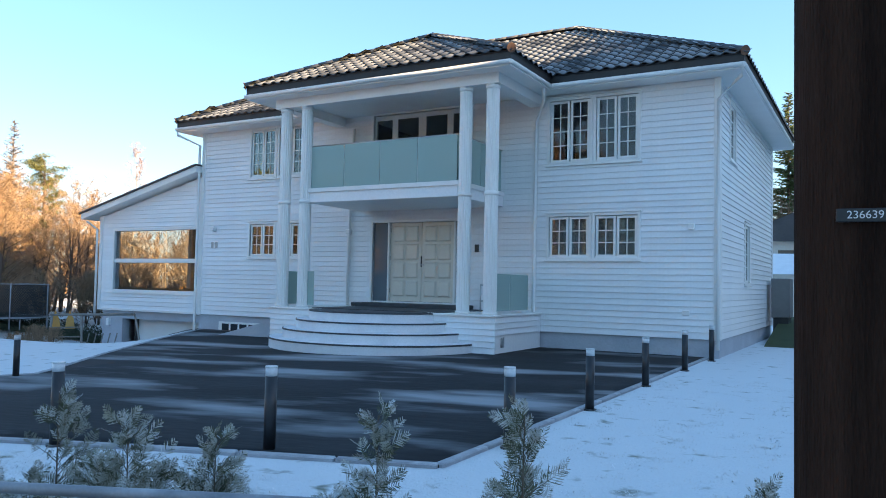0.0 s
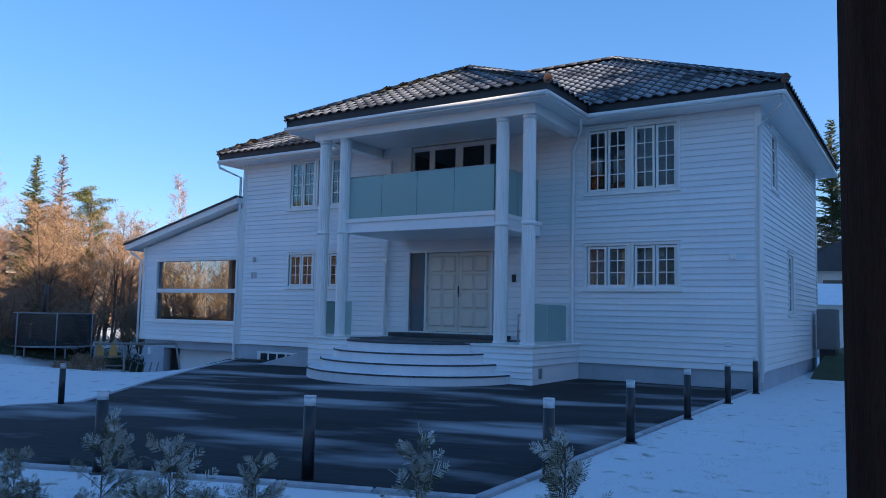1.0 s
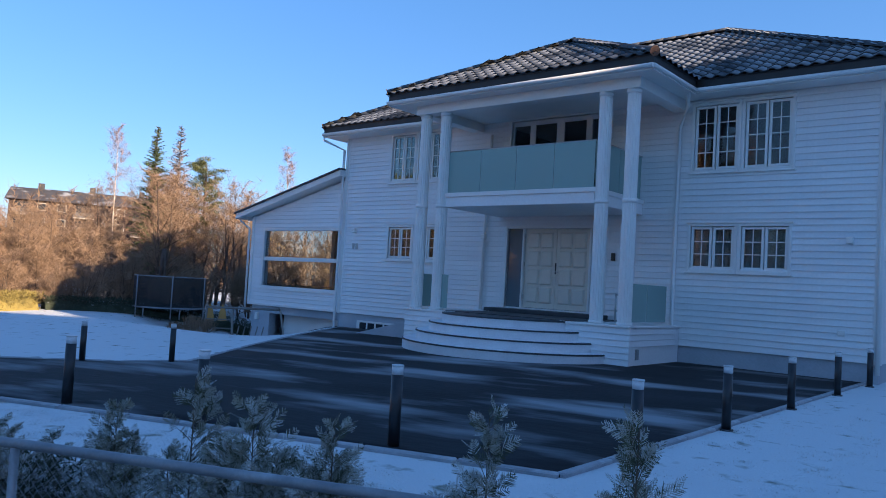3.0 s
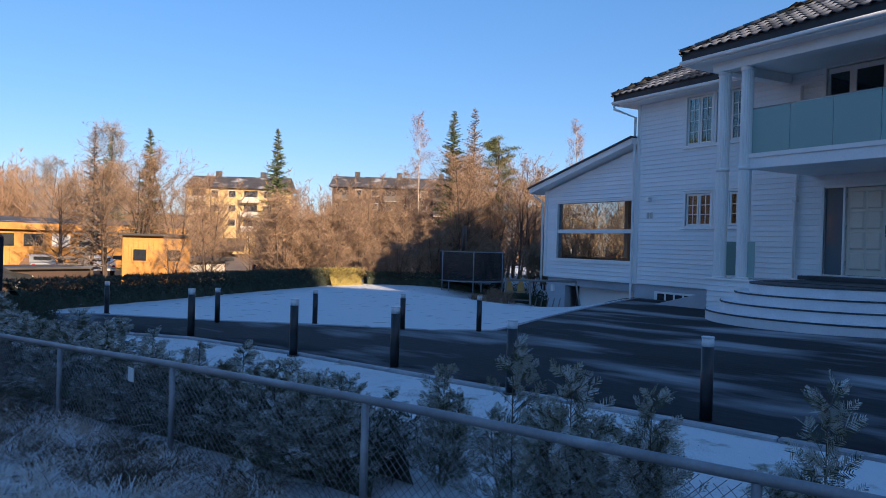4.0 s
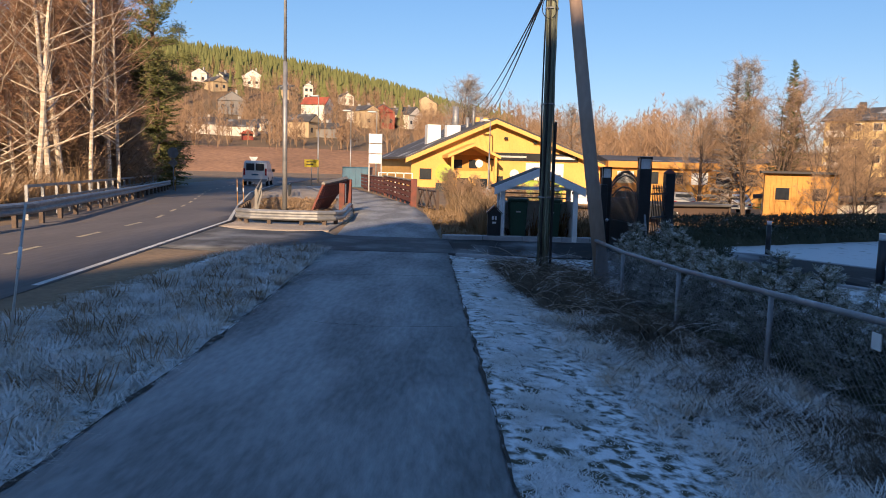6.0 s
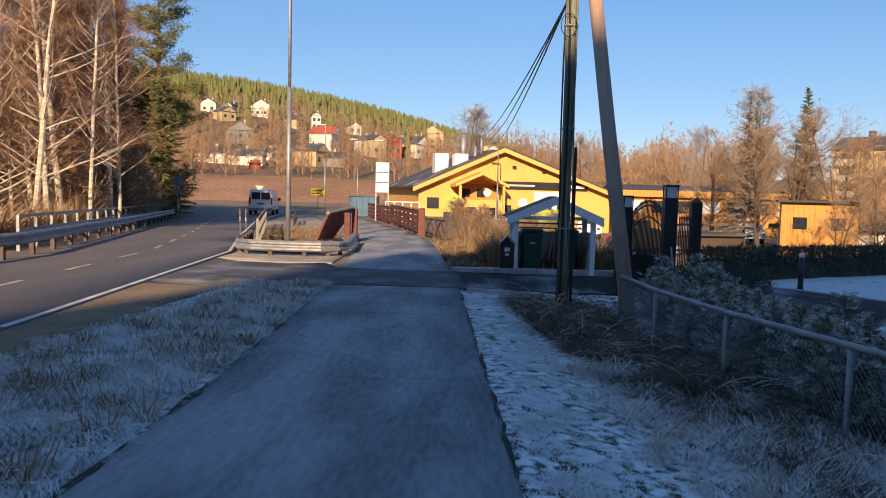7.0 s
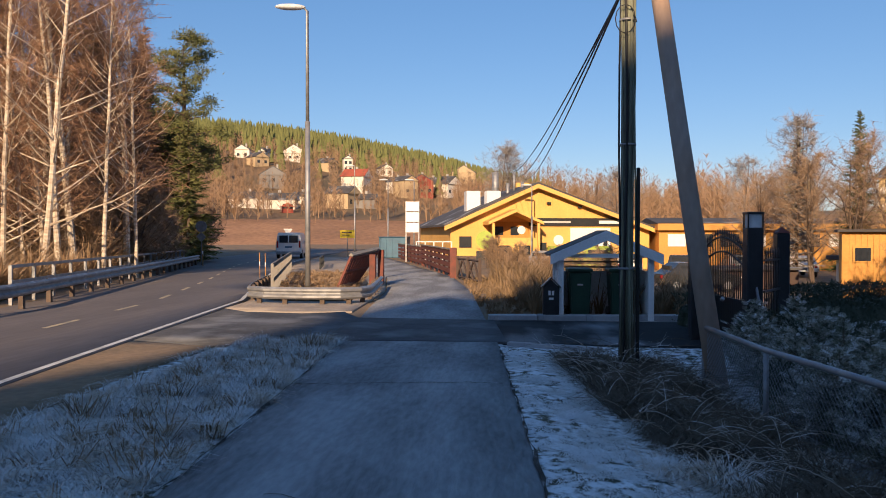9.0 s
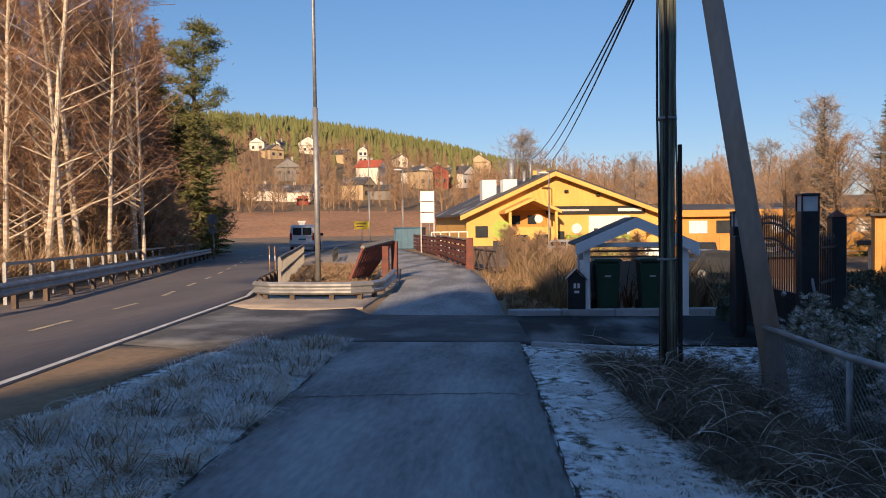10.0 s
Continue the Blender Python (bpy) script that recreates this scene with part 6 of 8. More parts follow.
first = bollard(-1.33, 7.33, 0)
for x, y in ((-0.78, 9.95), (-0.13, 12.7), (0.56, 15.4), (1.2, 17.75), (-3.37, 6.42), (-5.33, 6.0), (-7.3, 6.05), (-8.95, 5.64), (-11.56, 5.4)):
    copy_thing(first, pose(x, y, ground_z(x, y) + 0.0, 0, 0, 0))
for x, y in ((-9.67, 9.98), (-10.65, 9.0), (-12.35, 8.25), (-13.35, 6.75), (-16.2, 5.75)):
    copy_thing(first, pose(x, y, ground_z(x, y) + 0.0) @ Matrix.Scale(0.86, 4))


# ---- chain link fence ----
def build_fence():
    f = thing("chain_link_fence", "low chain link fence with grey steel top rail", "fence")
    H = 0.66
    pts = [Vector((x, y, ground_z(x, y))) for x, y in FENCE]
    bm = bmesh.new()
    tube(bm, [p + Vector((0, 0, H)) for p in pts], 0.024, 10)
    part("top_rail", bm, M["zinc"], f, "galvanised top rail with frost")
    for p in pts:
        part("post", tube(bmesh.new(), [p - Vector((0, 0, 0.2)), p + Vector((0, 0, H - 0.02))], 0.022, 8), M["zinc"], f)
    vs, fs = [], []
    step, wr = 0.055, 0.0016
    for a, b in zip(pts, pts[1:]):
        d = b - a
        L = Vector((d.x, d.y, 0)).length
        n = int(L / step)
        rise = H - 0.03
        m = int(rise / step)
        for i in range(-m, n):
            for sgn in (1, -1):
                i0, i1 = max(0, i), min(n, i + m)
                if i1 <= i0:
                    continue
                t0, t1 = (i0 - i) * step, (i1 - i) * step
                if sgn < 0:
                    t0, t1 = rise - t0, rise - t1
                p0 = a + d * (i0 / n) + Vector((0, 0, t0))
                p1 = a + d * (i1 / n) + Vector((0, 0, t1))
                nrm = Vector((-d.y, d.x, 0)).normalized()
                side = (p1 - p0).cross(nrm).normalized() * wr
                k = len(vs)
                vs += [tuple(p0 - side), tuple(p0 + side), tuple(p1 + side), tuple(p1 - side), tuple(p0 + nrm * wr * 1.5), tuple(p1 + nrm * wr * 1.5), tuple(p0 - nrm * wr * 1.5), tuple(p1 - nrm * wr * 1.5)]
                fs += [(k, k + 1, k + 2, k + 3), (k + 4, k + 6, k + 7, k + 5)]
    ob = new("mesh_wire", raw("mesh_wire", vs, fs, M["zinc"]))
    ob.parent = f
    tagged(ob, "diamond steel wire mesh", kind="stuff")
    s = Vector((-5.75, fence_y(-5.75) - 0.035, ground_z(-5.7, 2.2)))
    part("plate", bbox(s.x - 0.05, s.x + 0.05, s.y - 0.004, s.y + 0.004, s.z + 0.50, s.z + 0.60), M["signwhite"], f, "small white plate")


build_fence()


# ---- poles and cables ----
def near_pole():
    x, y = 0.455, 1.885
    p = thing("utility_pole", "dark tarred wooden utility pole with number plate", "pole", pose(x, y, ground_z(x, y)))
    bm = bmesh.new()
    k = 28
    rings = []
    for j in range(26):
        z = -0.3 + j * 0.36
        ring = []
        for i in range(k):
            a = 2 * math.pi * i / k
            r = 0.152 - 0.002 * z + 0.0045 * noise.noise((math.cos(a) * 2.5, math.sin(a) * 2.5, z * 0.5)) + (0.0025 if i % 5 == 0 else 0)
            ring.append(bm.verts.new((r * math.cos(a), r * math.sin(a), z)))
        rings.append(ring)
    for a, b in zip(rings, rings[1:]):
        for i in range(k):
            f = bm.faces.new((a[i], a[(i + 1) % k], b[(i + 1) % k], b[i]))
            f.smooth = True
    bm.faces.new(rings[-1])
    part("shaft", bm, M["pole"], p)
    ang = math.atan2(-y, -x) + 0.10
    plate = part("number_plate", bbox(-0.075, 0.075, -0.158, -0.152, -0.014, 0.014, 0.002), M["signdark"], p, "black plate with white number")
    plate.matrix_basis = pose(0, 0, 1.815, 0, 0, math.degrees(ang) + 90)
    fc = bpy.data.curves.new("number", "FONT")
    fc.body, fc.size, fc.align_x, fc.align_y, fc.extrude = "236639", 0.0228, "CENTER", "CENTER", 0.0005
    tmp = new("number", fc)
    dg = bpy.context.evaluated_depsgraph_get()
    me = bpy.data.meshes.new_from_object(tmp.evaluated_get(dg))
    bpy.data.objects.remove(tmp)
    me.materials.clear()
    me.materials.append(M["signwhite"])
    t = shared("number", me, plate, pose(-0.022, -0.1595, 0.0, 90, 0, 0))
    return p


near_pole()


def street_pole():
    x, y = -13.0, 1.03
    g = ground_z(x, y)
    p = thing("cable_pole", "weathered wooden pole carrying cables down its side", "pole", pose(x, y, g))
    part("shaft", tube(bmesh.new(), [(0, 0, -0.3), (0, 0, 3), (0.0, 0, 8.6)], 0.078, 16, 0.066), M["polegreen"], p)
    for i, (a, r, top) in enumerate(((0.2, 0.013, 8.2), (0.75, 0.011, 8.0), (-0.35, 0.016, 7.9), (-0.9, 0.010, 8.3), (1.3, 0.010, 7.8), (-1.4, 0.012, 8.1))):
        off = Vector((math.cos(a), math.sin(a), 0)) * 0.086
        pts = [off + Vector((0.012 * math.sin(j * 1.7 + i), 0.012 * math.cos(j * 1.3 + i), -0.1 + j * top / 9)) for j in range(10)]
        # most cables take the pale pole colour as a painted sky sheen
        part("cable", tube(bmesh.new(), pts, r, 8), M["cable"] if i in (2, 5) else M["polegreen"], p, "cable clipped to the pole")
    part("cable_guard", bbox(0.02, 0.07, 0.098, 0.135, -0.2, 2.35, 0.006), M["cable"], p, "black steel cable guard")
    bm = bmesh.new()
    tube(bm, [(0.13 + 0.0 * i, -0.05 + 0.11 * math.cos(i * 0.52), 4.0 + 0.16 * math.sin(i * 0.52)) for i in range(13)], 0.006, 6)
    part("cable_loop", bm, M["cable"], p)
    for z in (1.2, 2.6, 4.0, 5.4, 6.8):
        part("clamp", tube(bmesh.new(), [(0, 0, z), (0, 0, z + 0.025)], 0.099, 16), M["zinc"], p)
    s = thing("pole_strut", "bare round timber strut leaning on the cable pole", "pole", pose(-11.95, 1.80, ground_z(-11.95, 1.80)))
    part("timber", tube(bmesh.new(), [(0.0, 0.02, -0.3), (-0.45, -0.32, 2.6), (-0.94, -0.63, 5.5)], 0.105, 16, 0.088), M["strut"], s)
    part("bolt", tube(bmesh.new(), [(0.10, -0.04, 0.95), (0.12, -0.03, 0.97)], 0.02, 8), M["zinc"], s)
    for dy, dz, far in ((0.0, 0.0, (-66, 0.8, 6.3)), (0.08, 0.14, (-66, 0.2, 6.6)), (-0.06, -0.15, (-66, 1.4, 6.1))):
        a, b = Vector((x - 0.12, y + dy, g + 4.5 + dz)), Vector(far)
        bm = tube(bmesh.new(), [a.lerp(b, i / 16) - Vector((0, 0, 1.0 * 4 * (i / 16) * (1 - i / 16))) for i in range(17)], 0.014, 5)
        solid("overhead_cable", bm, M["cable"], "black overhead cable sagging from the pole", "cable", group="overhead cables")


street_pole()


# ---- bin shelter, bins and mailbox ----
def bin_shelter():
    s = thing("bin_shelter", "white gabled bin shelter with dark roof edge", "shelter", pose(-17.75, 1.45, ground_z(-17.7, 1.4) + 0.02, 0, 0, 1))
    w, dp = 0.78, 1.0
    for y in (-w, w):
        for x in (0.0, -dp):
            part("post", bbox(x - 0.05, x + 0.05, y - 0.05, y + 0.05, -0.05, 1.18, 0.006), M["shedwhite"], s)
    bm = bmesh.new()
    prism(bm, [(-w - 0.19, 0.98), (-w - 0.19, 1.155), (0, 1.575), (w + 0.19, 1.155), (w + 0.19, 0.98), (0, 1.40)], 0.122, 0.16, "x")
    part("barge_board", bm, M["shedwhite"], s)
    bm = bmesh.new()
    prism(bm, [(-w - 0.2, 1.13), (-w - 0.2, 1.16), (0, 1.58), (w + 0.2, 1.16), (w + 0.2, 1.13), (0, 1.55)], -dp - 0.12, 0.12, "x")
    part("roof", bm, M["roofdark"], s, "dark felt roof")
    part("tie_beam", bbox(-0.02, 0.04, -w, w, 1.10, 1.17), M["shedwhite"], s)
    for i in range(3):
        part("back_rail", bbox(-dp - 0.02, -dp + 0.02, -w, w, 0.88 + i * 0.1, 0.91 + i * 0.1), M["greywood"], s)
    part("back_panel", bbox(-dp - 0.02, -dp + 0.01, -w, w, 0.0, 0.82), M["shedwhite"], s)
    for y in (-w - 0.005, w - 0.02):
        part("side_panel", bbox(-dp + 0.05, -0.05, y, y + 0.025, 0.0, 0.85), M["shedwhite"], s)
    part("floor_slab", bbox(-dp - 0.1, 0.15, -w - 0.1, w + 0.1, -0.12, 0.0, 0.01), M["concrete"], s)

    def bin_at(y):
        b = thing("wheelie_bin", "dark green wheeled waste bin under the shelter", "bin", pose(-18.15, 1.45 + y, ground_z(-17.7, 1.4) + 0.02), "waste bins")
        bm = bmesh.new()
        lo = [bm.verts.new(p) for p in ((-0.2, -0.16, 0.06), (0.2, -0.16, 0.06), (0.2, 0.16, 0.06), (-0.2, 0.16, 0.06))]
        hi = [bm.verts.new(p) for p in ((-0.26, -0.20, 0.84), (0.26, -0.20, 0.84), (0.26, 0.20, 0.84), (-0.26, 0.20, 0.84))]
        bm.faces.new(lo[::-1]), bm.faces.new(hi)
        for i in range(4):
            bm.faces.new((lo[i], lo[(i + 1) % 4], hi[(i + 1) % 4], hi[i]))
        bmesh.ops.bevel(bm, geom=bm.edges[:], offset=0.025, segments=2, affect="EDGES")
        part("body", bm, M["binbody"], b)
        part("lid", bbox(-0.28, 0.29, -0.22, 0.22, 0.84, 0.90, 0.02), M["binbody"], b)
        part("handle", tube(bmesh.new(), [(-0.3, -0.2, 0.84), (-0.3, 0.2, 0.84)], 0.018, 8), M["binbody"], b)
        for yy in (-0.21, 0.15):
            part("wheel", tube(bmesh.new(), [(-0.15, yy, 0.1), (-0.15, yy + 0.06, 0.1)], 0.1, 14), M["tyre"], b)
        part("label_bar", bbox(0.235, 0.245, -0.05, 0.05, 0.60, 0.63), M["bars"], b)

    bin_at(-0.42), bin_at(0.30)
    m = thing("mailbox", "black pointed mailbox stand beside the bin shelter", "mailbox", pose(-17.75, 0.50, ground_z(-17.7, 0.5)))
    bm = bmesh.new()
    prism(bm, [(-0.14, 0.0), (-0.14, 0.60), (0, 0.74), (0.14, 0.60), (0.14, 0.0)], -0.12, 0.12, "x")
    bmesh.ops.bevel(bm, geom=bm.edges[:], offset=0.008, segments=1, affect="EDGES")
    part("body", bm, M["black"], m)
    bm = bmesh.new()
    prism(bm, [(-0.17, 0.585), (-0.17, 0.605), (0, 0.775), (0.17, 0.605), (0.17, 0.585), (0, 0.75)], -0.15, 0.15, "x")
    part("lid", bm, M["black"], m)
    for a in (-0.05, 0.01):
        part("number_bar", bbox(0.121, 0.124, a, a + 0.04, 0.46, 0.54), M["signwhite"], m)
    part("name_bar", bbox(0.121, 0.124, -0.04, 0.04, 0.38, 0.42), M["signwhite"], m)


bin_shelter()


# ---- drive gate ----
def gate():
    def lantern_post(x, y, h, r, top, label):
        p = thing("gate_post", label, "gate post", pose(x, y, ground_z(x, y)))
        part("post", bbox(-r, r, -r, r, -0.2, h, 0.01), M["black"], p)
        if top == "lamp":
            part("lantern_glass", bbox(-r * 0.8, r * 0.8, -r * 0.8, r * 0.8, h, h + 0.17), M["lens"], p, "white lantern glass")
            bm = bmesh.new()
            for a, b in ((-1, -1), (1, -1), (1, 1), (-1, 1)):
                box(bm, a * r * 0.9 - 0.008, a * r * 0.9 + 0.008, b * r * 0.9 - 0.008, b * r * 0.9 + 0.008, h, h + 0.17)
            box(bm, -r * 1.05, r * 1.05, -r * 1.05, r * 1.05, h + 0.17, h + 0.20, 0.005)
            part("lantern_cap", bm, M["black"], p)
        elif top == "cone":
            bm = bmesh.new()
            bmesh.ops.create_cone(bm, cap_ends=True, segments=4, radius1=r * 1.5, radius2=0.0, depth=0.09, matrix=Matrix.Translation((0, 0, h + 0.045)) @ Matrix.Rotation(radians(45), 4, "Z"))
            part("cap", bm, M["redwood"], p, "small pointed red-brown cap")

    lantern_post(-15.6, 2.45, 1.42, 0.085, "lamp", "black gate post with a white lantern")
    lantern_post(-14.15, 2.80, 1.58, 0.10, "lamp", "tall black gate post with a white lantern")
    lantern_post(-14.9, 3.42, 1.52, 0.085, "cone", "black gate post with a pointed cap")
    a, b = Vector((-16.3, 2.62, 0)), Vector((-14.25, 2.86, 0))
    lf = thing("drive_gate", "black wrought iron gate with arched spiked bars", "gate", pose(a.x, a.y, ground_z(-16, 3), 0, 0, math.degrees(math.atan2(b.y - a.y, b.x - a.x))))
    L = (b - a).length
    n = 34
    for i in range(n + 1):
        x = L * i / n
        h = 1.10 + 0.42 * math.sin(math.pi * (0.12 + 0.76 * i / n)) ** 1.5
        bm = tube(bmesh.new(), [(x, 0, 0.08), (x, 0, h)], 0.009, 5)
        tube(bm, [(x, 0, h), (x, 0, h + 0.08)], 0.016, 5, 0.001)
        part("bar", bm, M["black"], lf)
    for dz in (-0.05, -0.25):
        part("arch_rail", tube(bmesh.new(), [(L * i / n, 0, 1.10 + 0.42 * math.sin(math.pi * (0.12 + 0.76 * i / n)) ** 1.5 + dz) for i in range(n + 1)], 0.014, 6), M["black"], lf)
    for z in (0.1, 0.6):
        part("rail", bbox(0, L, -0.015, 0.015, z, z + 0.035), M["black"], lf)
    part("lower_panel", bbox(0, L, -0.006, 0.006, 0.12, 0.6), M["signdark"], lf)
    sl = thing("side_gate", "narrow black spiked gate beside the drive gate", "gate", pose(-14.2, 2.95, ground_z(-14.2, 3), 0, 0, math.degrees(math.atan2(3.42 - 2.95, -14.9 + 14.2))))
    for i in range(9):
        x = 0.08 * i + 0.06
        bm = tube(bmesh.new(), [(x, 0, 0.08), (x, 0, 1.25)], 0.009, 5)
        tube(bm, [(x, 0, 1.25), (x, 0, 1.33)], 0.016, 5, 0.001)
        part("bar", bm, M["black"], sl)
    for z in (0.15, 0.75, 1.15):
        part("rail", bbox(0, 0.8, -0.014, 0.014, z, z + 0.03), M["black"], sl)
    lantern_post(-15.15, 2.33, 1.30, 0.06, "none", "slim black gate guide post")
    part("stay", tube(bmesh.new(), [(L + 0.05, -0.05, 1.1), (L + 0.55, -0.1, 0.1)], 0.018, 6), M["zinc"], lf)


gate()


# ---- guard rails, bridge rails, lamp post, signs ----
def w_beam(name, pts, z, label, post_mat="zinc", every=1.0, post_h=None, second=None):
    """A W-profile guard rail with its posts along a line of (x, y)."""
    g = thing(name, label, "guard rail")
    P = [Vector((x, y, ground_z(x, y))) for x, y in pts]
    prof = [(0.0, -0.13), (0.05, -0.09), (0.05, -0.05), (0.0, -0.015), (0.0, 0.015), (0.05, 0.05), (0.05, 0.09), (0.0, 0.13)]
    bm = bmesh.new()
    rings = []
    for i, p in enumerate(P):
        d = P[min(i + 1, len(P) - 1)] - P[max(i - 1, 0)]
        nrm = Vector((-d.y, d.x, 0)).normalized()
        rings.append([bm.verts.new(p + nrm * (o * s) + Vector((0, 0, z + h))) for s, seq in ((1, prof), (1, None)) if seq for o, h in seq] + [bm.verts.new(p + nrm * (o - 0.012) + Vector((0, 0, z + h))) for o, h in prof[::-1]])
    n = len(rings[0])
    for a, b in zip(rings, rings[1:]):
        for q in range(n):
            bm.faces.new((a[q], a[(q + 1) % n], b[(q + 1) % n], b[q]))
    bm.faces.new(rings[0]), bm.faces.new(rings[-1])
    part("beam", bm, M["zinc"], g, "galvanised corrugated beam")
    for a, b in zip(P, P[1:]):
        d = b - a
        k = max(1, int(d.length / every))
        nrm = Vector((-d.y, d.x, 0)).normalized()
        for i in range(k):
            q = a + d * ((i + 0.5) / k) - nrm * 0.075
            part("post", bbox(q.x - 0.04, q.x + 0.04, q.y - 0.05, q.y + 0.05, q.z - 0.3, q.z + z + 0.12), M[post_mat], g)
    return g


w_beam("guard_rail_median", [(-26.0, -3.75), (-23.0, -3.45), (-21.4, -3.30), (-20.75, -3.42), (-20.45, -3.8), (-20.4, -4.6), (-20.55, -5.5), (-20.9, -5.95), (-22.0, -6.25), (-26.5, -7.2)], 0.27, "grey guard rail looped round the median", "rust", 0.9)
w_beam("guard_rail_road", [(-46.1, -17.1), (-30, -12.75), (-23, -10.9), (-18.0, -9.6), (-12.0, -9.1), (-4, -8.9)], 0.44, "grey steel guard rail along the far roadside", "rust", 1.5)


def bridge_rail(name, pts, label, h=0.72, mat_key="zinc", every=1.3, rails=(0.35, 0.66), broad=0.05):
    g = thing(name, label, "railing")
    P = [Vector((x, y, ground_z(x, y))) for x, y in pts]
    for z in rails:
        bm = bmesh.new()
        for a, b in zip(P, P[1:]):
            d = (b - a).normalized()
            s = Vector((-d.y, d.x, 0)) * 0.02
            va = [bm.verts.new(p) for p in (a - s + Vector((0, 0, z)), a + s + Vector((0, 0, z)), a + s + Vector((0, 0, z + broad)), a - s + Vector((0, 0, z + broad)))]
            vb = [bm.verts.new(p) for p in (b - s + Vector((0, 0, z)), b + s + Vector((0, 0, z)), b + s + Vector((0, 0, z + broad)), b - s + Vector((0, 0, z + broad)))]
            for i in range(4):
                bm.faces.new((va[i], va[(i + 1) % 4], vb[(i + 1) % 4], vb[i]))
            bm.faces.new(va), bm.faces.new(vb)
        part("rail", bm, M[mat_key], g)
    for a, b in zip(P, P[1:]):
        d = b - a
        k = max(1, int(d.length / every))
        for i in range(k + 1):
            q = a + d * (i / k)
            bm = bbox(-0.035, 0.035, -0.035, 0.035, -0.3, h)
            po = part("post", bm, M[mat_key], g)
            po.matrix_basis = pose(q.x, q.y, q.z, 0, 0, math.degrees(math.atan2(d.y, d.x)))
    return g


bridge_rail("bridge_railing", [(-45.6, -17.75), (-30, -13.5), (-20.0, -10.9)], "grey steel bridge railing behind the guard rail", 0.86, "zinc", 1.4, (0.46, 0.80), 0.07)
bridge_rail("bridge_railing", [(-22.0, -5.75), (-40, -10.2)], "grey timber bridge railing beside the road", 0.85, "greywood", 0.55, (0.45, 0.80), 0.07)
bridge_rail("bridge_railing", [(-40, -8.8), (-46, -10.0)], "short black railing at the bend", 0.6, "cardark", 0.7, (0.25, 0.55), 0.05)


def red_rails():
    g = thing("leaning_rail", "red timber bridge rail leaning inwards, weathered", "railing")
    g0 = ground_z(-26, -4.5)
    low = [Vector((-25.1, -4.82, g0 + 0.12)), Vector((-27.7, -4.80, g0 + 0.12))]
    top = [Vector((-25.3, -4.50, g0 + 0.96)), Vector((-27.8, -4.12, g0 + 1.08))]
    for i in range(11):
        t = i / 10
        bm = tube(bmesh.new(), [low[0].lerp(low[1], t) - (top[0] - low[0]) * 0.1, top[0].lerp(top[1], t)], 0.045, 4)
        part("slat", bm, M["redwood"], g)
    for f in (0.06, 0.5, 0.97):
        part("rail", tube(bmesh.new(), [low[0].lerp(top[0], f), low[1].lerp(top[1], f)], 0.055, 4), M["redwood"], g)
    part("handrail", tube(bmesh.new(), [top[0] + Vector((0, 0, 0.04)), top[1] + Vector((0, 0, 0.06))], 0.07, 4), M["greywood"], g, "grey weathered handrail")
    part("end_post", bbox(-26.5, -26.3, -4.16, -3.98, g0 - 0.2, g0 + 1.0, 0.01), M["redwood"], g)
    part("end_post", bbox(-28.1, -27.9, -4.16, -3.98, g0 - 0.2, g0 + 1.1, 0.01), M["redwood"], g)
    f = thing("red_bridge_fence", "dark red wooden fence along the footbridge", "fence")
    line = [(-32.6, -2.05), (-46.0, -4.6), (-58.0, -7.4)]
    for (xa, ya), (xb, yb) in zip(line, line[1:]):
        L = math.hypot(xb - xa, yb - ya)
        ang = math.degrees(math.atan2(yb - ya, xb - xa))
        z = ground_z(xa, ya)
        for j in range(4):
            bd = part("board", bbox(0, L, -0.02, 0.02, 0.14 + j * 0.24, 0.32 + j * 0.24), M["redwood"], f)
            bd.matrix_basis = pose(xa, ya, z, 0, 0, ang)
        top = part("top_rail", bbox(0, L, -0.07, 0.07, 1.06, 1.10), M["greywood"], f)
        top.matrix_basis = pose(xa, ya, z, 0, 0, ang)
        for i in range(int(L / 1.8) + 1):
            po = part("post", bbox(-0.05, 0.05, -0.10, -0.02, -0.3, 1.06), M["redwood"], f)
            po.matrix_basis = pose(xa, ya, z, 0, 0, ang) @ pose(i * 1.8, 0, 0)
    part("end_post", bbox(-32.75, -32.5, -2.2, -1.95, -0.5, 0.92, 0.01), M["redwood"], f, "bright red end post")
    w = thing("dark_wooden_fence", "dark crossed wooden fence at the bridge end", "fence")
    a, b = Vector((-32.4, -1.9, ground_z(-32, -2))), Vector((-28.8, -1.0, ground_z(-29, -1)))
    for t in (0, 0.5, 1):
        p = a.lerp(b, t)
        part("post", bbox(p.x - 0.05, p.x + 0.05, p.y - 0.05, p.y + 0.05, p.z - 0.3, p.z + 0.85), M["aptbrown"], w)
    for t0, z0, t1, z1 in ((0, 0.75, 1, 0.75), (0, 0.1, 1, 0.1), (0, 0.1, 0.25, 0.75), (0.25, 0.75, 0.5, 0.1), (0.5, 0.1, 0.75, 0.75), (0.75, 0.75, 1, 0.1), (0, 0.75, 0.25, 0.1), (0.5, 0.75, 0.75, 0.1)):
        part("bar", tube(bmesh.new(), [a.lerp(b, t0) + Vector((0, 0, z0)), a.lerp(b, t1) + Vector((0, 0, z1))], 0.035, 4), M["aptbrown"], w)


red_rails()


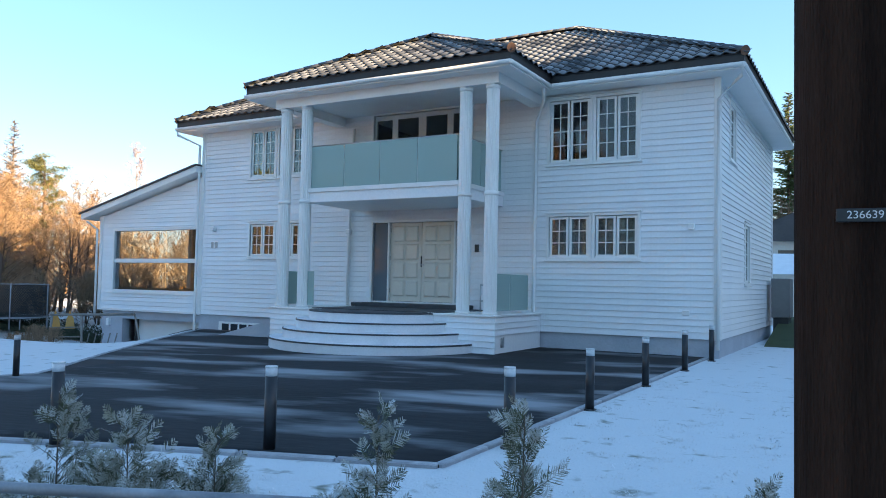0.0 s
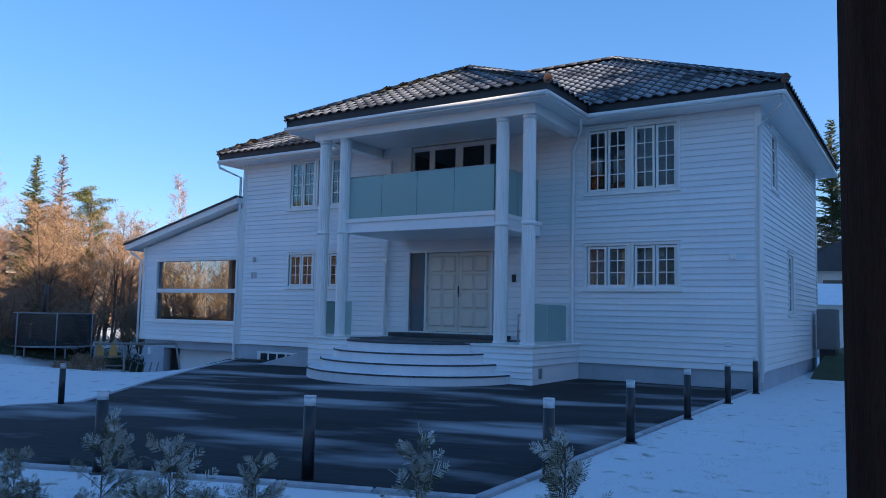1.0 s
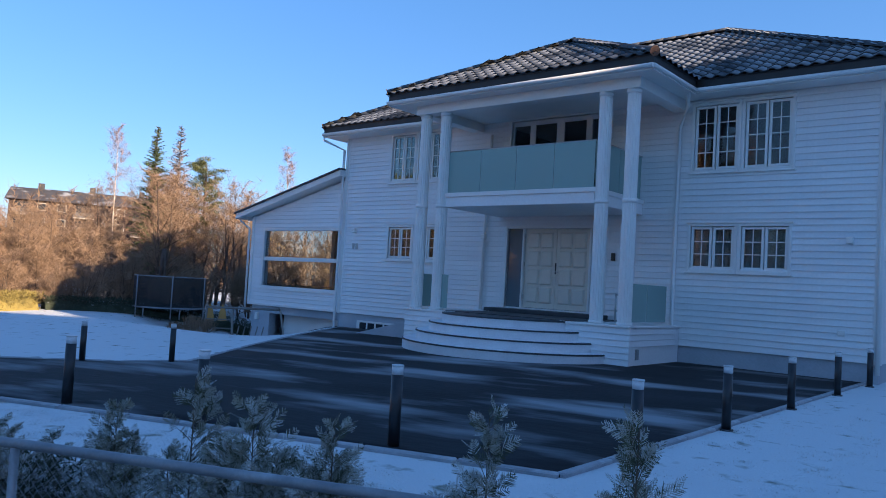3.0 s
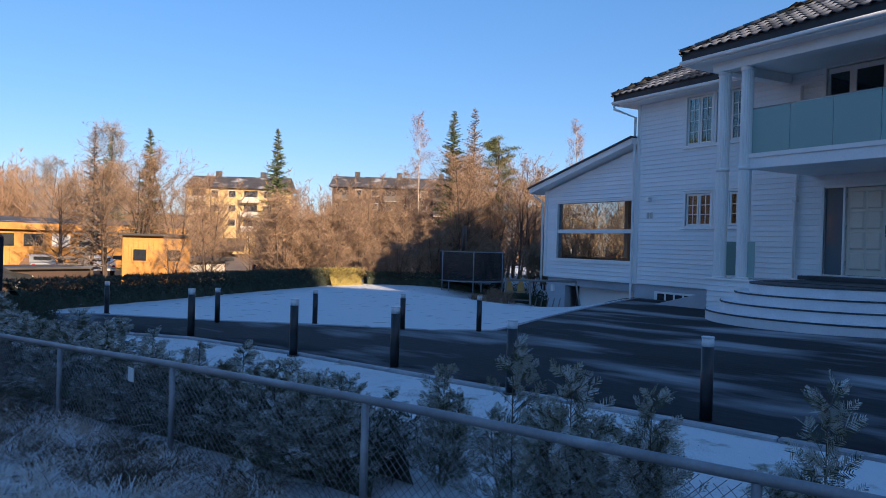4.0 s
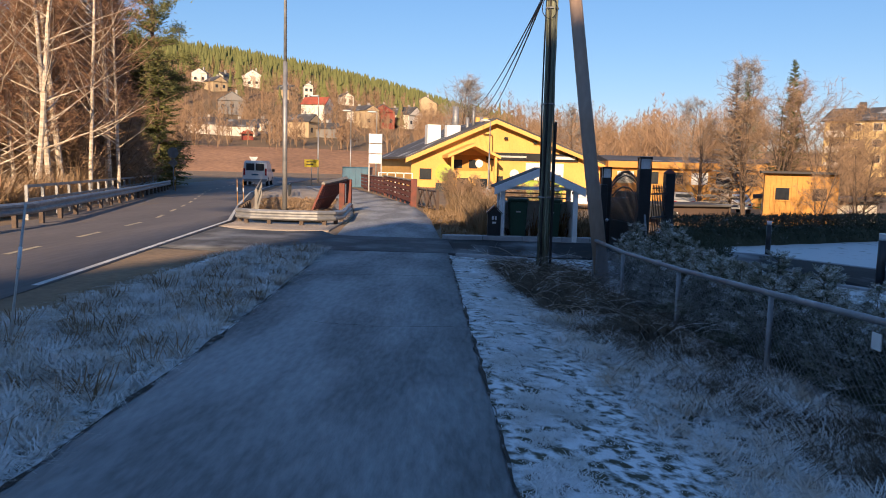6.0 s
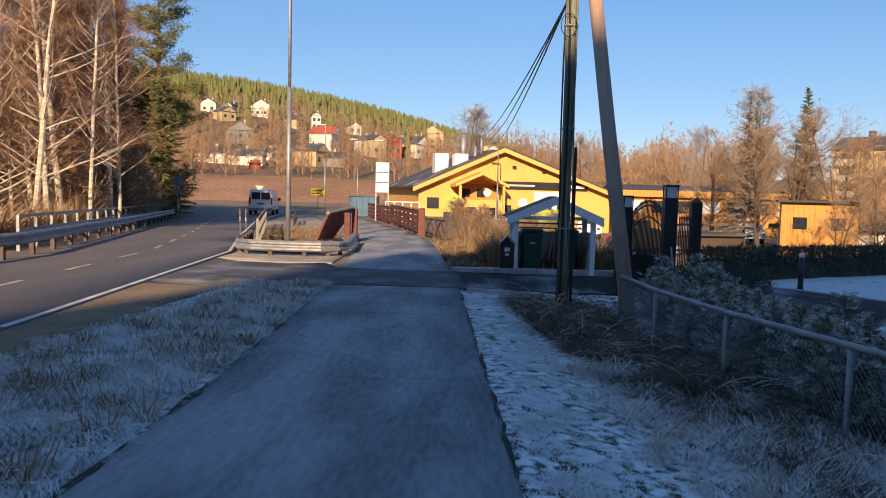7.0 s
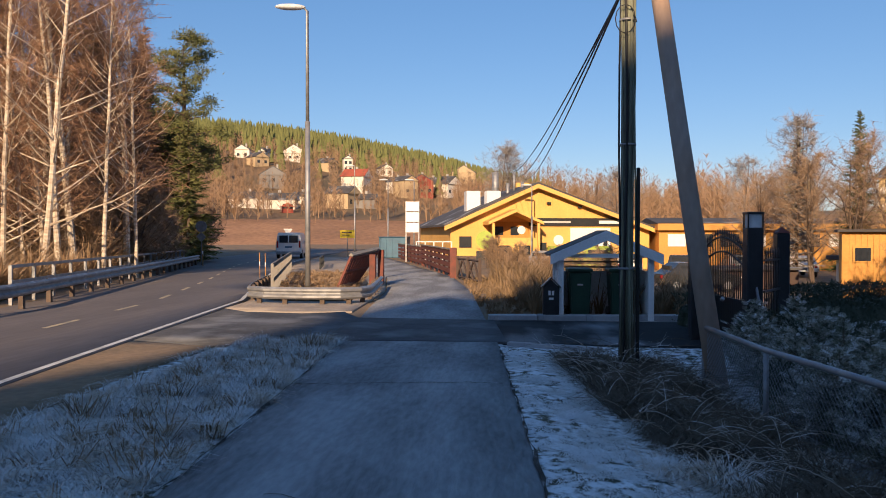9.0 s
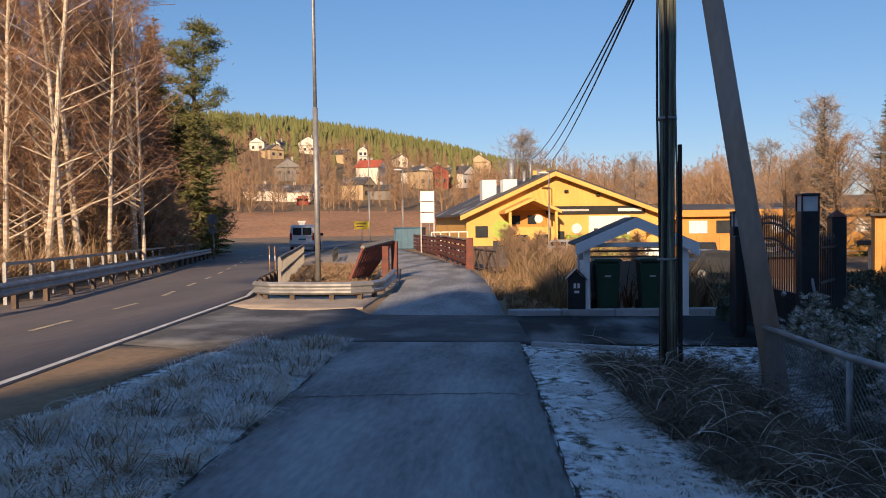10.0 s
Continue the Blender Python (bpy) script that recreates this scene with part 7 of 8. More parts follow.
def lamp_post(x, y, h, arm, name="street_lamp", group=""):
    p = thing(name, "grey steel street lamp with a curved head", "street lamp", pose(x, y, ground_z(x, y)), group)
    part("lower_pole", tube(bmesh.new(), [(0, 0, -0.1), (0, 0, h * 0.6)], 0.075, 12, 0.07), M["zinc"], p)
    part("upper_pole", tube(bmesh.new(), [(0, 0, h * 0.6), (0, 0, h - 0.1), (arm[0] * 0.15, arm[1] * 0.15, h)], 0.05, 10, 0.035), M["zinc"], p)
    bm = bmesh.new()
    bmesh.ops.create_uvsphere(bm, u_segments=16, v_segments=8, radius=1.0, matrix=Matrix.Translation((arm[0] * 0.6, arm[1] * 0.6, h)) @ Matrix.Rotation(math.atan2(arm[1], arm[0]), 4, "Z") @ Matrix.Diagonal((0.42, 0.14, 0.085, 1)))
    part("lamp_head", bm, M["lens"], p, "pale grey lamp head")


lamp_post(-24.9, -5.62, 7.75, (0.12, -0.75))
for x, y, h in ((-74, -13.5, 8.0), (-78, -11.0, 7.0), (-70, -7.6, 6.4), (-64.2, 2.2, 6.0)):
    lamp_post(x, y, h, (0.1, -0.7), group="far street lamps")


def sign(name, x, y, h, w, hh, mat_key, label, shape="box", back="zinc"):
    s = thing(name, label, "sign", pose(x, y, ground_z(x, y)))
    part("pole", tube(bmesh.new(), [(0, 0, -0.1), (0, 0, h + hh * 0.5)], 0.035, 8), M["zinc"], s)
    bm = bmesh.new()
    if shape == "box":
        box(bm, 0.04, 0.07, -w / 2, w / 2, h - hh / 2, h + hh / 2, 0.005)
    elif shape == "disc":
        tube(bm, [(0.04, 0, h), (0.065, 0, h)], w / 2, 24)
    elif shape == "diamond":
        tube(bm, [(0.04, 0, h), (0.065, 0, h)], w / 2, 4)
    else:
        prism(bm, [(0, h - hh / 2), (w / 2, h + hh / 2), (-w / 2, h + hh / 2)], 0.04, 0.065, "x")
    part("face", bm, M[mat_key], s)
    return s


sy = sign("direction_sign", -63.4, -12.1, 1.75, 1.15, 0.62, "signyellow", "yellow direction sign on a post")
for i in range(2):
    part("lettering_bar", bbox(0.072, 0.078, -0.4, 0.35 - 0.2 * i, 1.83 - 0.2 * i, 1.90 - 0.2 * i), M["signdark"], sy)
sign("warning_sign", -63.1, -16.7, 1.85, 0.7, 0.6, "signwhite", "triangular yield sign on a post", "triangle")
rs = sign("round_sign", -45.0, -16.5, 2.15, 0.62, 0.6, "zinc", "round road sign seen from behind", "disc")
part("lower_plate", tube(bmesh.new(), [(0.04, 0, 1.58), (0.06, 0, 1.58)], 0.28, 4), M["zinc"], rs)
ws = thing("info_board", "tall white three-part board on posts", "sign", pose(-52.0, -5.75, ground_z(-52, -5.7)))
for i in range(3):
    part("panel", bbox(0, 0.06, -0.42, 0.42, 1.85 + i * 0.66, 2.45 + i * 0.66, 0.01), M["signwhite"], ws)
for y in (-0.40, 0.40):
    part("post", bbox(-0.08, 0.0, y - 0.04, y + 0.04, -0.3, 3.8), M["zinc"], ws)
blue = thing("blue_container", "dark blue steel waste container beside the path", "container", pose(-61.5, -8.2, ground_z(-61.5, -8)))
part("body", bbox(-1.2, 1.2, -0.95, 1.1, 0, 1.5, 0.03), M["blue"], blue)
for i in range(5):
    part("rib", bbox(1.2, 1.25, -0.9 + i * 0.45, -0.82 + i * 0.45, 0.05, 1.45), M["blue"], blue)
part("lid", bbox(-1.25, 1.25, -1.0, 1.15, 1.5, 1.56, 0.02), M["blue"], blue)
wf = thing("white_gate_frame", "white steel gate frame beside the bridge", "gate", pose(-52, -5.5, ground_z(-52, -5.5)))
for y in (0.0, 0.55, 1.1, 1.65, 2.2):
    part("bar", bbox(-0.03, 0.03, y - 0.03, y + 0.03, 0, 1.3), M["signwhite"], wf)
part("rail", bbox(-0.03, 0.03, 0, 2.2, 1.24, 1.3), M["signwhite"], wf)
for x, y, t in ((-6.85, -3.66, 1.15), (-28.5, -7.9, 1.0), (-29.5, -8.4, 1.0), (-43.6, -15.9, 1.2), (-44.2, -16.1, 1.2)):
    mk = thing("snow_marker", "thin pale snow marker stick with white band" if x > -8 else "thin orange snow marker stick with white band", "marker", pose(x, y, ground_z(x, y), 0, -15 if x > -8 else 3, 0), "snow markers")
    part("stick", tube(bmesh.new(), [(0, 0, -0.1), (0, 0, t)], 0.011, 6), M["bars"] if x > -8 else M["orangewall"], mk)
    part("band", tube(bmesh.new(), [(0, 0, t * 0.55), (0, 0, t * 0.7)], 0.016, 6), M["signwhite"], mk)


# ---- distance: wooded hill with houses ----
EYE_X, EYE_Y = -5.5, -0.55


def crest(b):
    """Height of the hill's crest by compass bearing in degrees from north to the west."""
    pts = ((60, 22), (76, 26), (84, 34), (88, 46), (91.3, 58), (93.4, 67), (97.5, 81), (101.7, 92), (106, 100), (110, 104), (118, 108), (130, 104))
    for (a, ha), (c, hc) in zip(pts, pts[1:]):
        if a <= b <= c:
            return ha + (hc - ha) * (b - a) / (c - a)
    return pts[0][1] if b < 60 else pts[-1][1]


def hill_z(b, d):
    k = crest(b) / 92
    prof = ((0, -1.0), (125, -1.0), (150, 2.4), (175, 5.0), (190, 6.0), (250, 13.5), (320, 27.0), (500, 52.0), (700, 80.0), (850, 92.0), (1000, 88.0))
    for (a, ha), (c, hc) in zip(prof, prof[1:]):
        if a <= d <= c:
            h = ha + (hc - ha) * (d - a) / (c - a)
            f = smooth((d - 170) / 200)
            return h * ((1 - f) * min(1.0, 0.55 + 0.45 * k) + f * k)
    return 100.0


def at_bearing(b, d):
    return EYE_X - d * math.sin(radians(b)), EYE_Y + d * math.cos(radians(b))


def house_bearing(x):
    return 93.4 + (800 - x) * 0.0412


HILL_HOUSES = (
        (432, 330, 7, 9, 4.5, "farwhite", "roofdark", 5), (468, 320, 6, 7, 5, "farwhite", "roofdark", -20), (520, 345, 14, 8, 4, "farwhite", "roofdark", 5),
        (484, 255, 10, 10, 4.0, "fargrey", "roofdark", 10), (440, 200, 6, 11, 2.6, "farwhite", "roofdark", 84), (492, 197, 6, 10, 2.6, "farwhite", "roofdark", 95),
        (628, 250, 9, 9, 6.0, "farwhite", "roofred", 80), (612, 305, 4, 4, 7, "farwhite", "roofdark", 20), (603, 200, 7, 8, 4.5, "beige", "roofdark", 70),
        (645, 200, 5, 8, 3.0, "fargrey", "roofdark", 80), (678, 320, 6, 7, 4, "farwhite", "roofdark", 30), (742, 255, 9, 9, 5.5, "farred", "roofdark", 15),
        (716, 250, 6, 8, 6, "beige", "roofdark", 40), (790, 262, 10, 8, 5, "farwhite", "roofdark", 60), (765, 270, 6, 7, 4.5, "farred", "roofdark", 60),
        (822, 315, 11, 9, 9, "beige", "roofdark", 0), (530, 205, 4, 5, 3, "farwhite", "roofdark", 65), (505, 186, 3, 3, 1.8, "farred", "roofred", 20),
        (575, 300, 7, 7, 4.0, "beige", "roofdark", 70), (700, 260, 6, 6, 4, "farwhite", "roofdark", 50),
        (860, 245, 7, 8, 5.5, "farwhite", "roofred", 60), (838, 240, 6, 7, 4.0, "fargrey", "roofdark", 30), (455, 300, 7, 7, 4, "beige", "roofdark", 50))


def before_house(b, d):
    """Whether a spot lies in the clearing below one of the houses."""
    return any(abs(b - house_bearing(q[0])) < 0.42 and q[1] * 1.06 - 110 < d < q[1] * 1.06 + 7 for q in HILL_HOUSES)


def build_hill():
    bs, ds = list(np.arange(60, 131, 1.0)), [126, 140, 155, 172, 190, 215, 240, 265, 290, 320, 360, 410, 470, 540, 620, 700, 780, 850, 920, 1000]
    vs = []
    for b in bs:
        for d in ds:
            x, y = at_bearing(b, d)
            vs.append((x, y, hill_z(b, d) + 1.5 * noise.noise((x * 0.02, y * 0.02, 1)) * smooth((d - 170) / 60)))
    n = len(ds)
    fs, kinds = [], []
    for i in range(len(bs) - 1):
        for j in range(n - 1):
            fs.append((i * n + j, i * n + j + 1, (i + 1) * n + j + 1, (i + 1) * n + j))
            kinds.append(1 if ds[j] < 170 and bs[i] > 92 else 0)
    me = raw("backdrop_hill", vs, fs, M["hill"])
    me.materials.append(M["field"])
    me.polygons.foreach_set("material_index", kinds)
    me.polygons.foreach_set("use_smooth", [True] * len(fs))
    tagged(new("backdrop_hill", me), "brown wooded hillside with a ploughed field at its foot", "hill", kind="structure")
    r = random.Random(21)
    vs, fs = [], []

    def fir(x, y, z, h, w):
        for lev in range(3):
            z0, z1 = z + h * (0.12 + 0.26 * lev), z + h * (0.55 + 0.225 * lev)
            ww = w * (1 - 0.27 * lev)
            k = len(vs)
            turn = r.uniform(0, 6.28)
            for q in range(7):
                a = turn + 2 * math.pi * q / 7
                rr = ww * r.uniform(0.6, 1.15)
                vs.append((x + rr * math.cos(a), y + rr * math.sin(a), z0 - r.uniform(0, 0.08) * h))
            vs.append((x, y, z1))
            fs.extend((k + q, k + (q + 1) % 7, k + 7) for q in range(7))

    count = 0
    while count < 6500:
        b, d = r.uniform(86, 128), 270 + 620 * r.random() ** 0.8
        x, y = at_bearing(b, d)
        if r.random() > 0.12 + smooth((d - 340 + 40 * noise.noise((x * 0.01, y * 0.01, 5))) / 230):
            continue
        if before_house(b, d):
            continue
        h = r.uniform(7, 15)
        fir(x, y, hill_z(b, d) - 0.5, h, h * 0.21)
        count += 1
    ob = new("hill_forest", raw("hill_forest", vs, fs, M["pine"]))
    tagged(ob, "distant green pine forest on the hill", "forest", kind="stuff")
    vs, fs = [], []
    random.seed(9)

    def bare(x, y, z, h):
        k = len(vs)
        p = Vector((x, y, z))
        tri_strip(vs, fs, p, Vector((r.uniform(-1.2, 1.2), r.uniform(-1.2, 1.2), h)), 0.11)
        for _ in range(34):
            t = r.uniform(0.15, 0.95)
            a = r.uniform(0, 6.28)
            L = h * 0.34 * (1.15 - t) * r.uniform(0.6, 1.2)
            tri_strip(vs, fs, p + Vector((0, 0, h * t)), Vector((math.cos(a) * L * 0.7, math.sin(a) * L * 0.7, L * 0.7)), 0.075)

    for _ in range(3600):
        b, d = r.uniform(88, 127), 165 + 340 * r.random()
        x, y = at_bearing(b, d)
        if before_house(b, d) and r.random() < 0.72:
            continue
        bare(x, y, hill_z(b, d) - 0.3, r.uniform(5, 11))
    for _ in range(1500):
        b, d = r.uniform(68, 93), r.uniform(120, 230)
        x, y = at_bearing(b, d)
        bare(x, y, hill_z(b, d) - 0.3 + (2.5 if d > 150 else 0), r.uniform(4, 14) * (0.75 + 0.6 * noise.noise((b * 0.3, d * 0.02, 0))))
    for _ in range(900):
        b, d = r.uniform(14, 62), r.uniform(125, 260)
        x, y = at_bearing(b, d)
        bare(x, y, -1.0, r.uniform(9, 16))
    ob = new("hill_wood", raw("hill_wood", vs, fs, M["hillwood"]))
    tagged(ob, "distant brown leafless wood on the slope", "forest", kind="stuff")


build_hill()


def far_house(b, d, w, dep, h, wall, roof, turn=0.0, rise=None, label="small wooden house on the hillside", dormer=False):
    x, y = at_bearing(b, d)
    z = hill_z(b, d)
    hs = thing("hillside_house", label, "house", pose(x, y, z, 0, 0, turn), "hillside houses")
    part("wall", bbox(-dep / 2, dep / 2, -w / 2, w / 2, -2.5, h), M[wall], hs)
    rise = rise or w * 0.32
    bm = bmesh.new()
    prism(bm, [(-w / 2 - 0.5, h - 0.2), (0, h + rise), (w / 2 + 0.5, h - 0.2)], -dep / 2 - 0.4, dep / 2 + 0.4, "x")
    part("roof", bm, M[roof], hs)
    bm = bmesh.new()
    prism(bm, [(-w / 2, h - 0.2), (0, h + rise - 0.35), (w / 2, h - 0.2)], dep / 2 + 0.38, dep / 2 + 0.45, "x")
    part("gable", bm, M[wall], hs)
    n = max(2, int(w / 2.6))
    for f in range(max(1, int(h / 2.6))):
        for i in range(n):
            yy = -w / 2 + w * (i + 0.5) / n
            part("window", bbox(dep / 2 + 0.0, dep / 2 + 0.05, yy - 0.55, yy + 0.55, 0.9 + f * 2.6, 2.1 + f * 2.6), M["pane"], hs)
    part("chimney", bbox(-0.5, 0.2, 0.6, 1.2, h + rise * 0.5, h + rise + 0.8), M["concrete"], hs)


for x, d, w, dep, h, wall, roof, turn in HILL_HOUSES:
    far_house(house_bearing(x), d * 1.06, w * 0.92, dep * 0.9, h * 0.86, wall, roof, turn)


# ---- yellow workshop, long annex, orange shed ----
def boards(parent, name, y0, y1, z0, z1fn, x, mat_key, pitch):
    """Vertical cladding battens on a wall that faces +x."""
    n = int((y1 - y0) / pitch)
    for i in range(n):
        y = y0 + (i + 0.5) * pitch
        part(name, bbox(x, x + 0.03, y - 0.05, y + 0.05, z0, z1fn(y)), M[mat_key], parent)


def workshop():
    gx, gz = -66.6, -1.45
    w = thing("workshop", "yellow wooden workshop building with low gable roof", "building", pose(gx, 0, gz, 0, 0, 12))
    ya, yb, yp, he, hp = -4.3, 12.4, 2.7, 3.9, 6.9

    def top(y):
        return he + (hp - he) * (1 - abs(y - yp) / (yp - ya if y < yp else yb - yp)) - 0.1

    bm = bmesh.new()
    prism(bm, [(ya, 0), (yb, 0), (yb, he - 0.6), (yp, hp - 0.1), (ya, he - 0.1)], -22, 0, "x")
    part("wall", bm, M["yellowwall"], w)
    boards(w, "batten", ya + 0.2, yb - 0.2, 3.4, lambda y: top(y) - 0.15 if y < yp else he - 0.6 + (hp - he + 0.6) * (1 - (y - yp) / (yb - yp)) - 0.25, 0.0, "yellowwall", 0.3)
    bm = bmesh.new()
    prism(bm, [(ya - 0.6, he - 0.42), (yp, hp), (yp, hp + 0.18), (ya - 0.6, he - 0.24)], -22.5, 0.8, "x")
    prism(bm, [(yp, hp), (yb + 0.9, he - 0.85), (yb + 0.9, he - 0.67), (yp, hp + 0.18)], -22.5, 0.8, "x")
    part("roof", bm, M["roofdark"], w, "dark roof with a dust of frost")
    bm = bmesh.new()
    prism(bm, [(ya - 0.6, he - 0.75), (yp, hp - 0.32), (yp, hp + 0.02), (ya - 0.6, he - 0.40)], 0.78, 0.86, "x")
    prism(bm, [(yp, hp - 0.32), (yb + 0.9, he - 1.15), (yb + 0.9, he - 0.82), (yp, hp + 0.02)], 0.78, 0.86, "x")
    part("barge_board", bm, M["yellowwall"], w)
    part("garage_door", bbox(0.02, 0.09, 5.6, 9.0, 0.2, 3.4), M["signwhite"], w, "white sectional door with narrow windows")
    for i in range(4):
        part("door_window", bbox(0.09, 0.11, 6.0 + i * 0.8, 6.35 + i * 0.8, 1.5, 2.4), M["pane"], w)
    part("sign_board", bbox(0.05, 0.14, 2.1, 10.3, 3.55, 4.2, 0.01), M["signdark"], w, "long dark sign with pale lettering")
    part("lettering_bar", bbox(0.145, 0.16, 8.0, 10.0, 3.75, 4.0), M["signwhite"], w)
    part("lettering_bar", bbox(0.145, 0.16, 2.6, 5.6, 3.8, 3.95), M["bars"], w)
    part("window", bbox(0.02, 0.08, 1.4, 3.6, 0.9, 2.2), M["pane"], w)
    part("window", bbox(0.02, 0.08, -3.6, -2.6, 1.8, 2.7), M["pane"], w)
    part("black_awning", bbox(0.0, 0.5, 8.8, 11.2, 4.25, 4.3), M["signdark"], w)
    g = part("entrance_gable", bmesh.new(), M["yellowwall"], w, "small projecting gable over an open balcony")
    bm = bmesh.new()
    prism(bm, [(-1.7, 3.85), (0.5, 4.85), (2.7, 3.85), (2.7, 3.62), (0.5, 4.6), (-1.7, 3.62)], 0.1, 2.6, "x")
    part("gable_roof", bm, M["yellowwall"], g)
    for y in (-1.3, 2.3):
        part("gable_post", bbox(2.3, 2.5, y - 0.1, y + 0.1, 0, 3.75), M["yellowwall"], g)
    part("gable_front", bbox(2.2, 2.35, -1.4, 2.4, 0.0, 2.6), M["yellowwall"], g)
    part("balcony_back", bbox(0.03, 0.05, -1.2, 2.2, 2.6, 3.9), M["orangewall"], g, "shaded timber back of the balcony")
    for y in (-0.7, 0.6):
        part("balcony_window", bbox(0.05, 0.09, y, y + 0.7, 2.8, 3.5), M["pane"], g)
    part("round_sign", tube(bmesh.new(), [(2.5, 0.9, 3.2), (2.56, 0.9, 3.2)], 0.32, 20), M["signwhite"], g)
    part("vent", tube(bmesh.new(), [(-4, 0.2, 5.8), (-4, 0.2, 8.2)], 0.28, 12), M["zinc"], w)
    part("vent_box", bbox(-6, -4.6, -2.2, -1.0, 4.6, 6.6), M["signwhite"], w)
    part("chimney", bbox(-9, -8, 3.0, 4.2, 6.5, 7.6), M["yellowwall"], w)
    for i in range(3):
        part("flue", tube(bmesh.new(), [(-2.5 - 1.6 * i, 2.2 - 0.9 * i, 5.6), (-2.5 - 1.6 * i, 2.2 - 0.9 * i, 7.3)], 0.16, 10), M["zinc"], w)
    part("roof_unit", bbox(-3.4, -2.2, -0.9, 0.3, 5.2, 6.5, 0.05), M["signwhite"], w, "white ventilation unit on the roof")
    part("wall_lamp", bbox(0.05, 0.3, 3.6, 3.9, 5.3, 5.5, 0.02), M["signdark"], w)
    part("wall_lamp", bbox(0.05, 0.3, 6.2, 6.5, 5.0, 5.2, 0.02), M["signdark"], w)
    for y, z0, z1 in ((1.2, 0.8, 2.0), (-0.4, 0.8, 2.0)):
        part("window", bbox(2.35, 2.39, y - 0.45, y + 0.45, z0, z1), M["pane"], g)
    part("emblem", tube(bmesh.new(), [(0.05, 4.6, 2.4), (0.1, 4.6, 2.4)], 0.42, 12), M["signwhite"], w, "pale round emblem")
    part("exhaust", tube(bmesh.new(), [(-3, 1.6, 6.3), (-3, 1.6, 8.2)], 0.12, 10), M["zinc"], w)

    a = thing("workshop_annex", "long low orange wooden annex with a dark roof", "building", pose(gx - 1.0, 12.6, gz))
    part("wall", bbox(-9, 0, 0, 17.5, 0, 3.2), M["orangewall"], a)
    part("roof_edge", bbox(-9.4, 0.5, -0.2, 18.1, 3.2, 3.75, 0.02), M["orangewall"], a)
    bm = bmesh.new()
    prism(bm, [(-9.4, 3.76), (0.5, 3.76), (-4.4, 4.3)], -0.2, 18.1)
    part("roof", bm, M["roofdark"], a)
    for i in range(8):
        part("window", bbox(0.0, 0.06, 0.7 + i * 2.1, 2.1 + i * 2.1, 1.9, 2.9), M["pane"] if i % 3 else M["signwhite"], a)
    for i in range(20):
        part("batten", bbox(0.0, 0.05, 0.4 + i * 0.88, 0.5 + i * 0.88, 0, 1.8), M["orangewall"], a)

    o = thing("orange_shed", "small orange wooden shed with two windows", "shed", pose(-38.0, 15.8, ground_z(-38.6, 16) + 0.15, 0, 0, -20))
    part("wall", bbox(-2.0, 0, -1.5, 1.7, -0.1, 2.8), M["orangewall"], o)
    part("roof", bbox(-2.2, 0.3, -1.7, 1.9, 2.8, 2.92, 0.02), M["roofdark"], o)
    for i in range(14):
        part("batten", bbox(0.0, 0.03, -1.45 + i * 0.23, -1.40 + i * 0.23, 0.02, 2.77), M["orangewall"], o)
    for y in (-0.7, 0.9):
        part("window_frame", bbox(0.03, 0.06, y - 0.38, y + 0.38, 1.5, 2.2), M["orangewall"], o)
        part("window", bbox(0.06, 0.07, y - 0.3, y + 0.3, 1.57, 2.13), M["pane"], o)
    c = thing("pale_garage", "long pale shed with frosted flat roof", "shed", pose(-40.5, 19.8, ground_z(-40, 20) - 0.1, 0, 0, 36))
    part("wall", bbox(-4, 0, -1.9, 2.2, 0, 1.75), M["farwhite"], c)
    part("roof", bbox(-4.3, 0.4, -2.3, 2.6, 1.75, 1.95, 0.02), M["roofdark"], c)
    c2 = thing("brown_carport", "dark brown timber carport roof", "shed", pose(-44.5, 12.6, ground_z(-36.5, 12) - 0.6, 0, 0, 15))
    part("wall", bbox(-3, 0, -2.6, 2.6, 0, 1.6), M["aptbrown"], c2)
    part("roof", bbox(-3.3, 0.3, -2.9, 2.9, 1.6, 1.72, 0.02), M["roofdark"], c2)
    c3 = thing("dark_fence_panel", "dark timber fence panels behind the hedge", "fence", pose(-34, 24.5, ground_z(-34, 24), 0, 0, 40))
    for i in range(7):
        part("panel", bbox(-0.04, 0.04, -5 + i * 1.5, -3.55 + i * 1.5, 0, 1.5), M["aptbrown"], c3)


workshop()


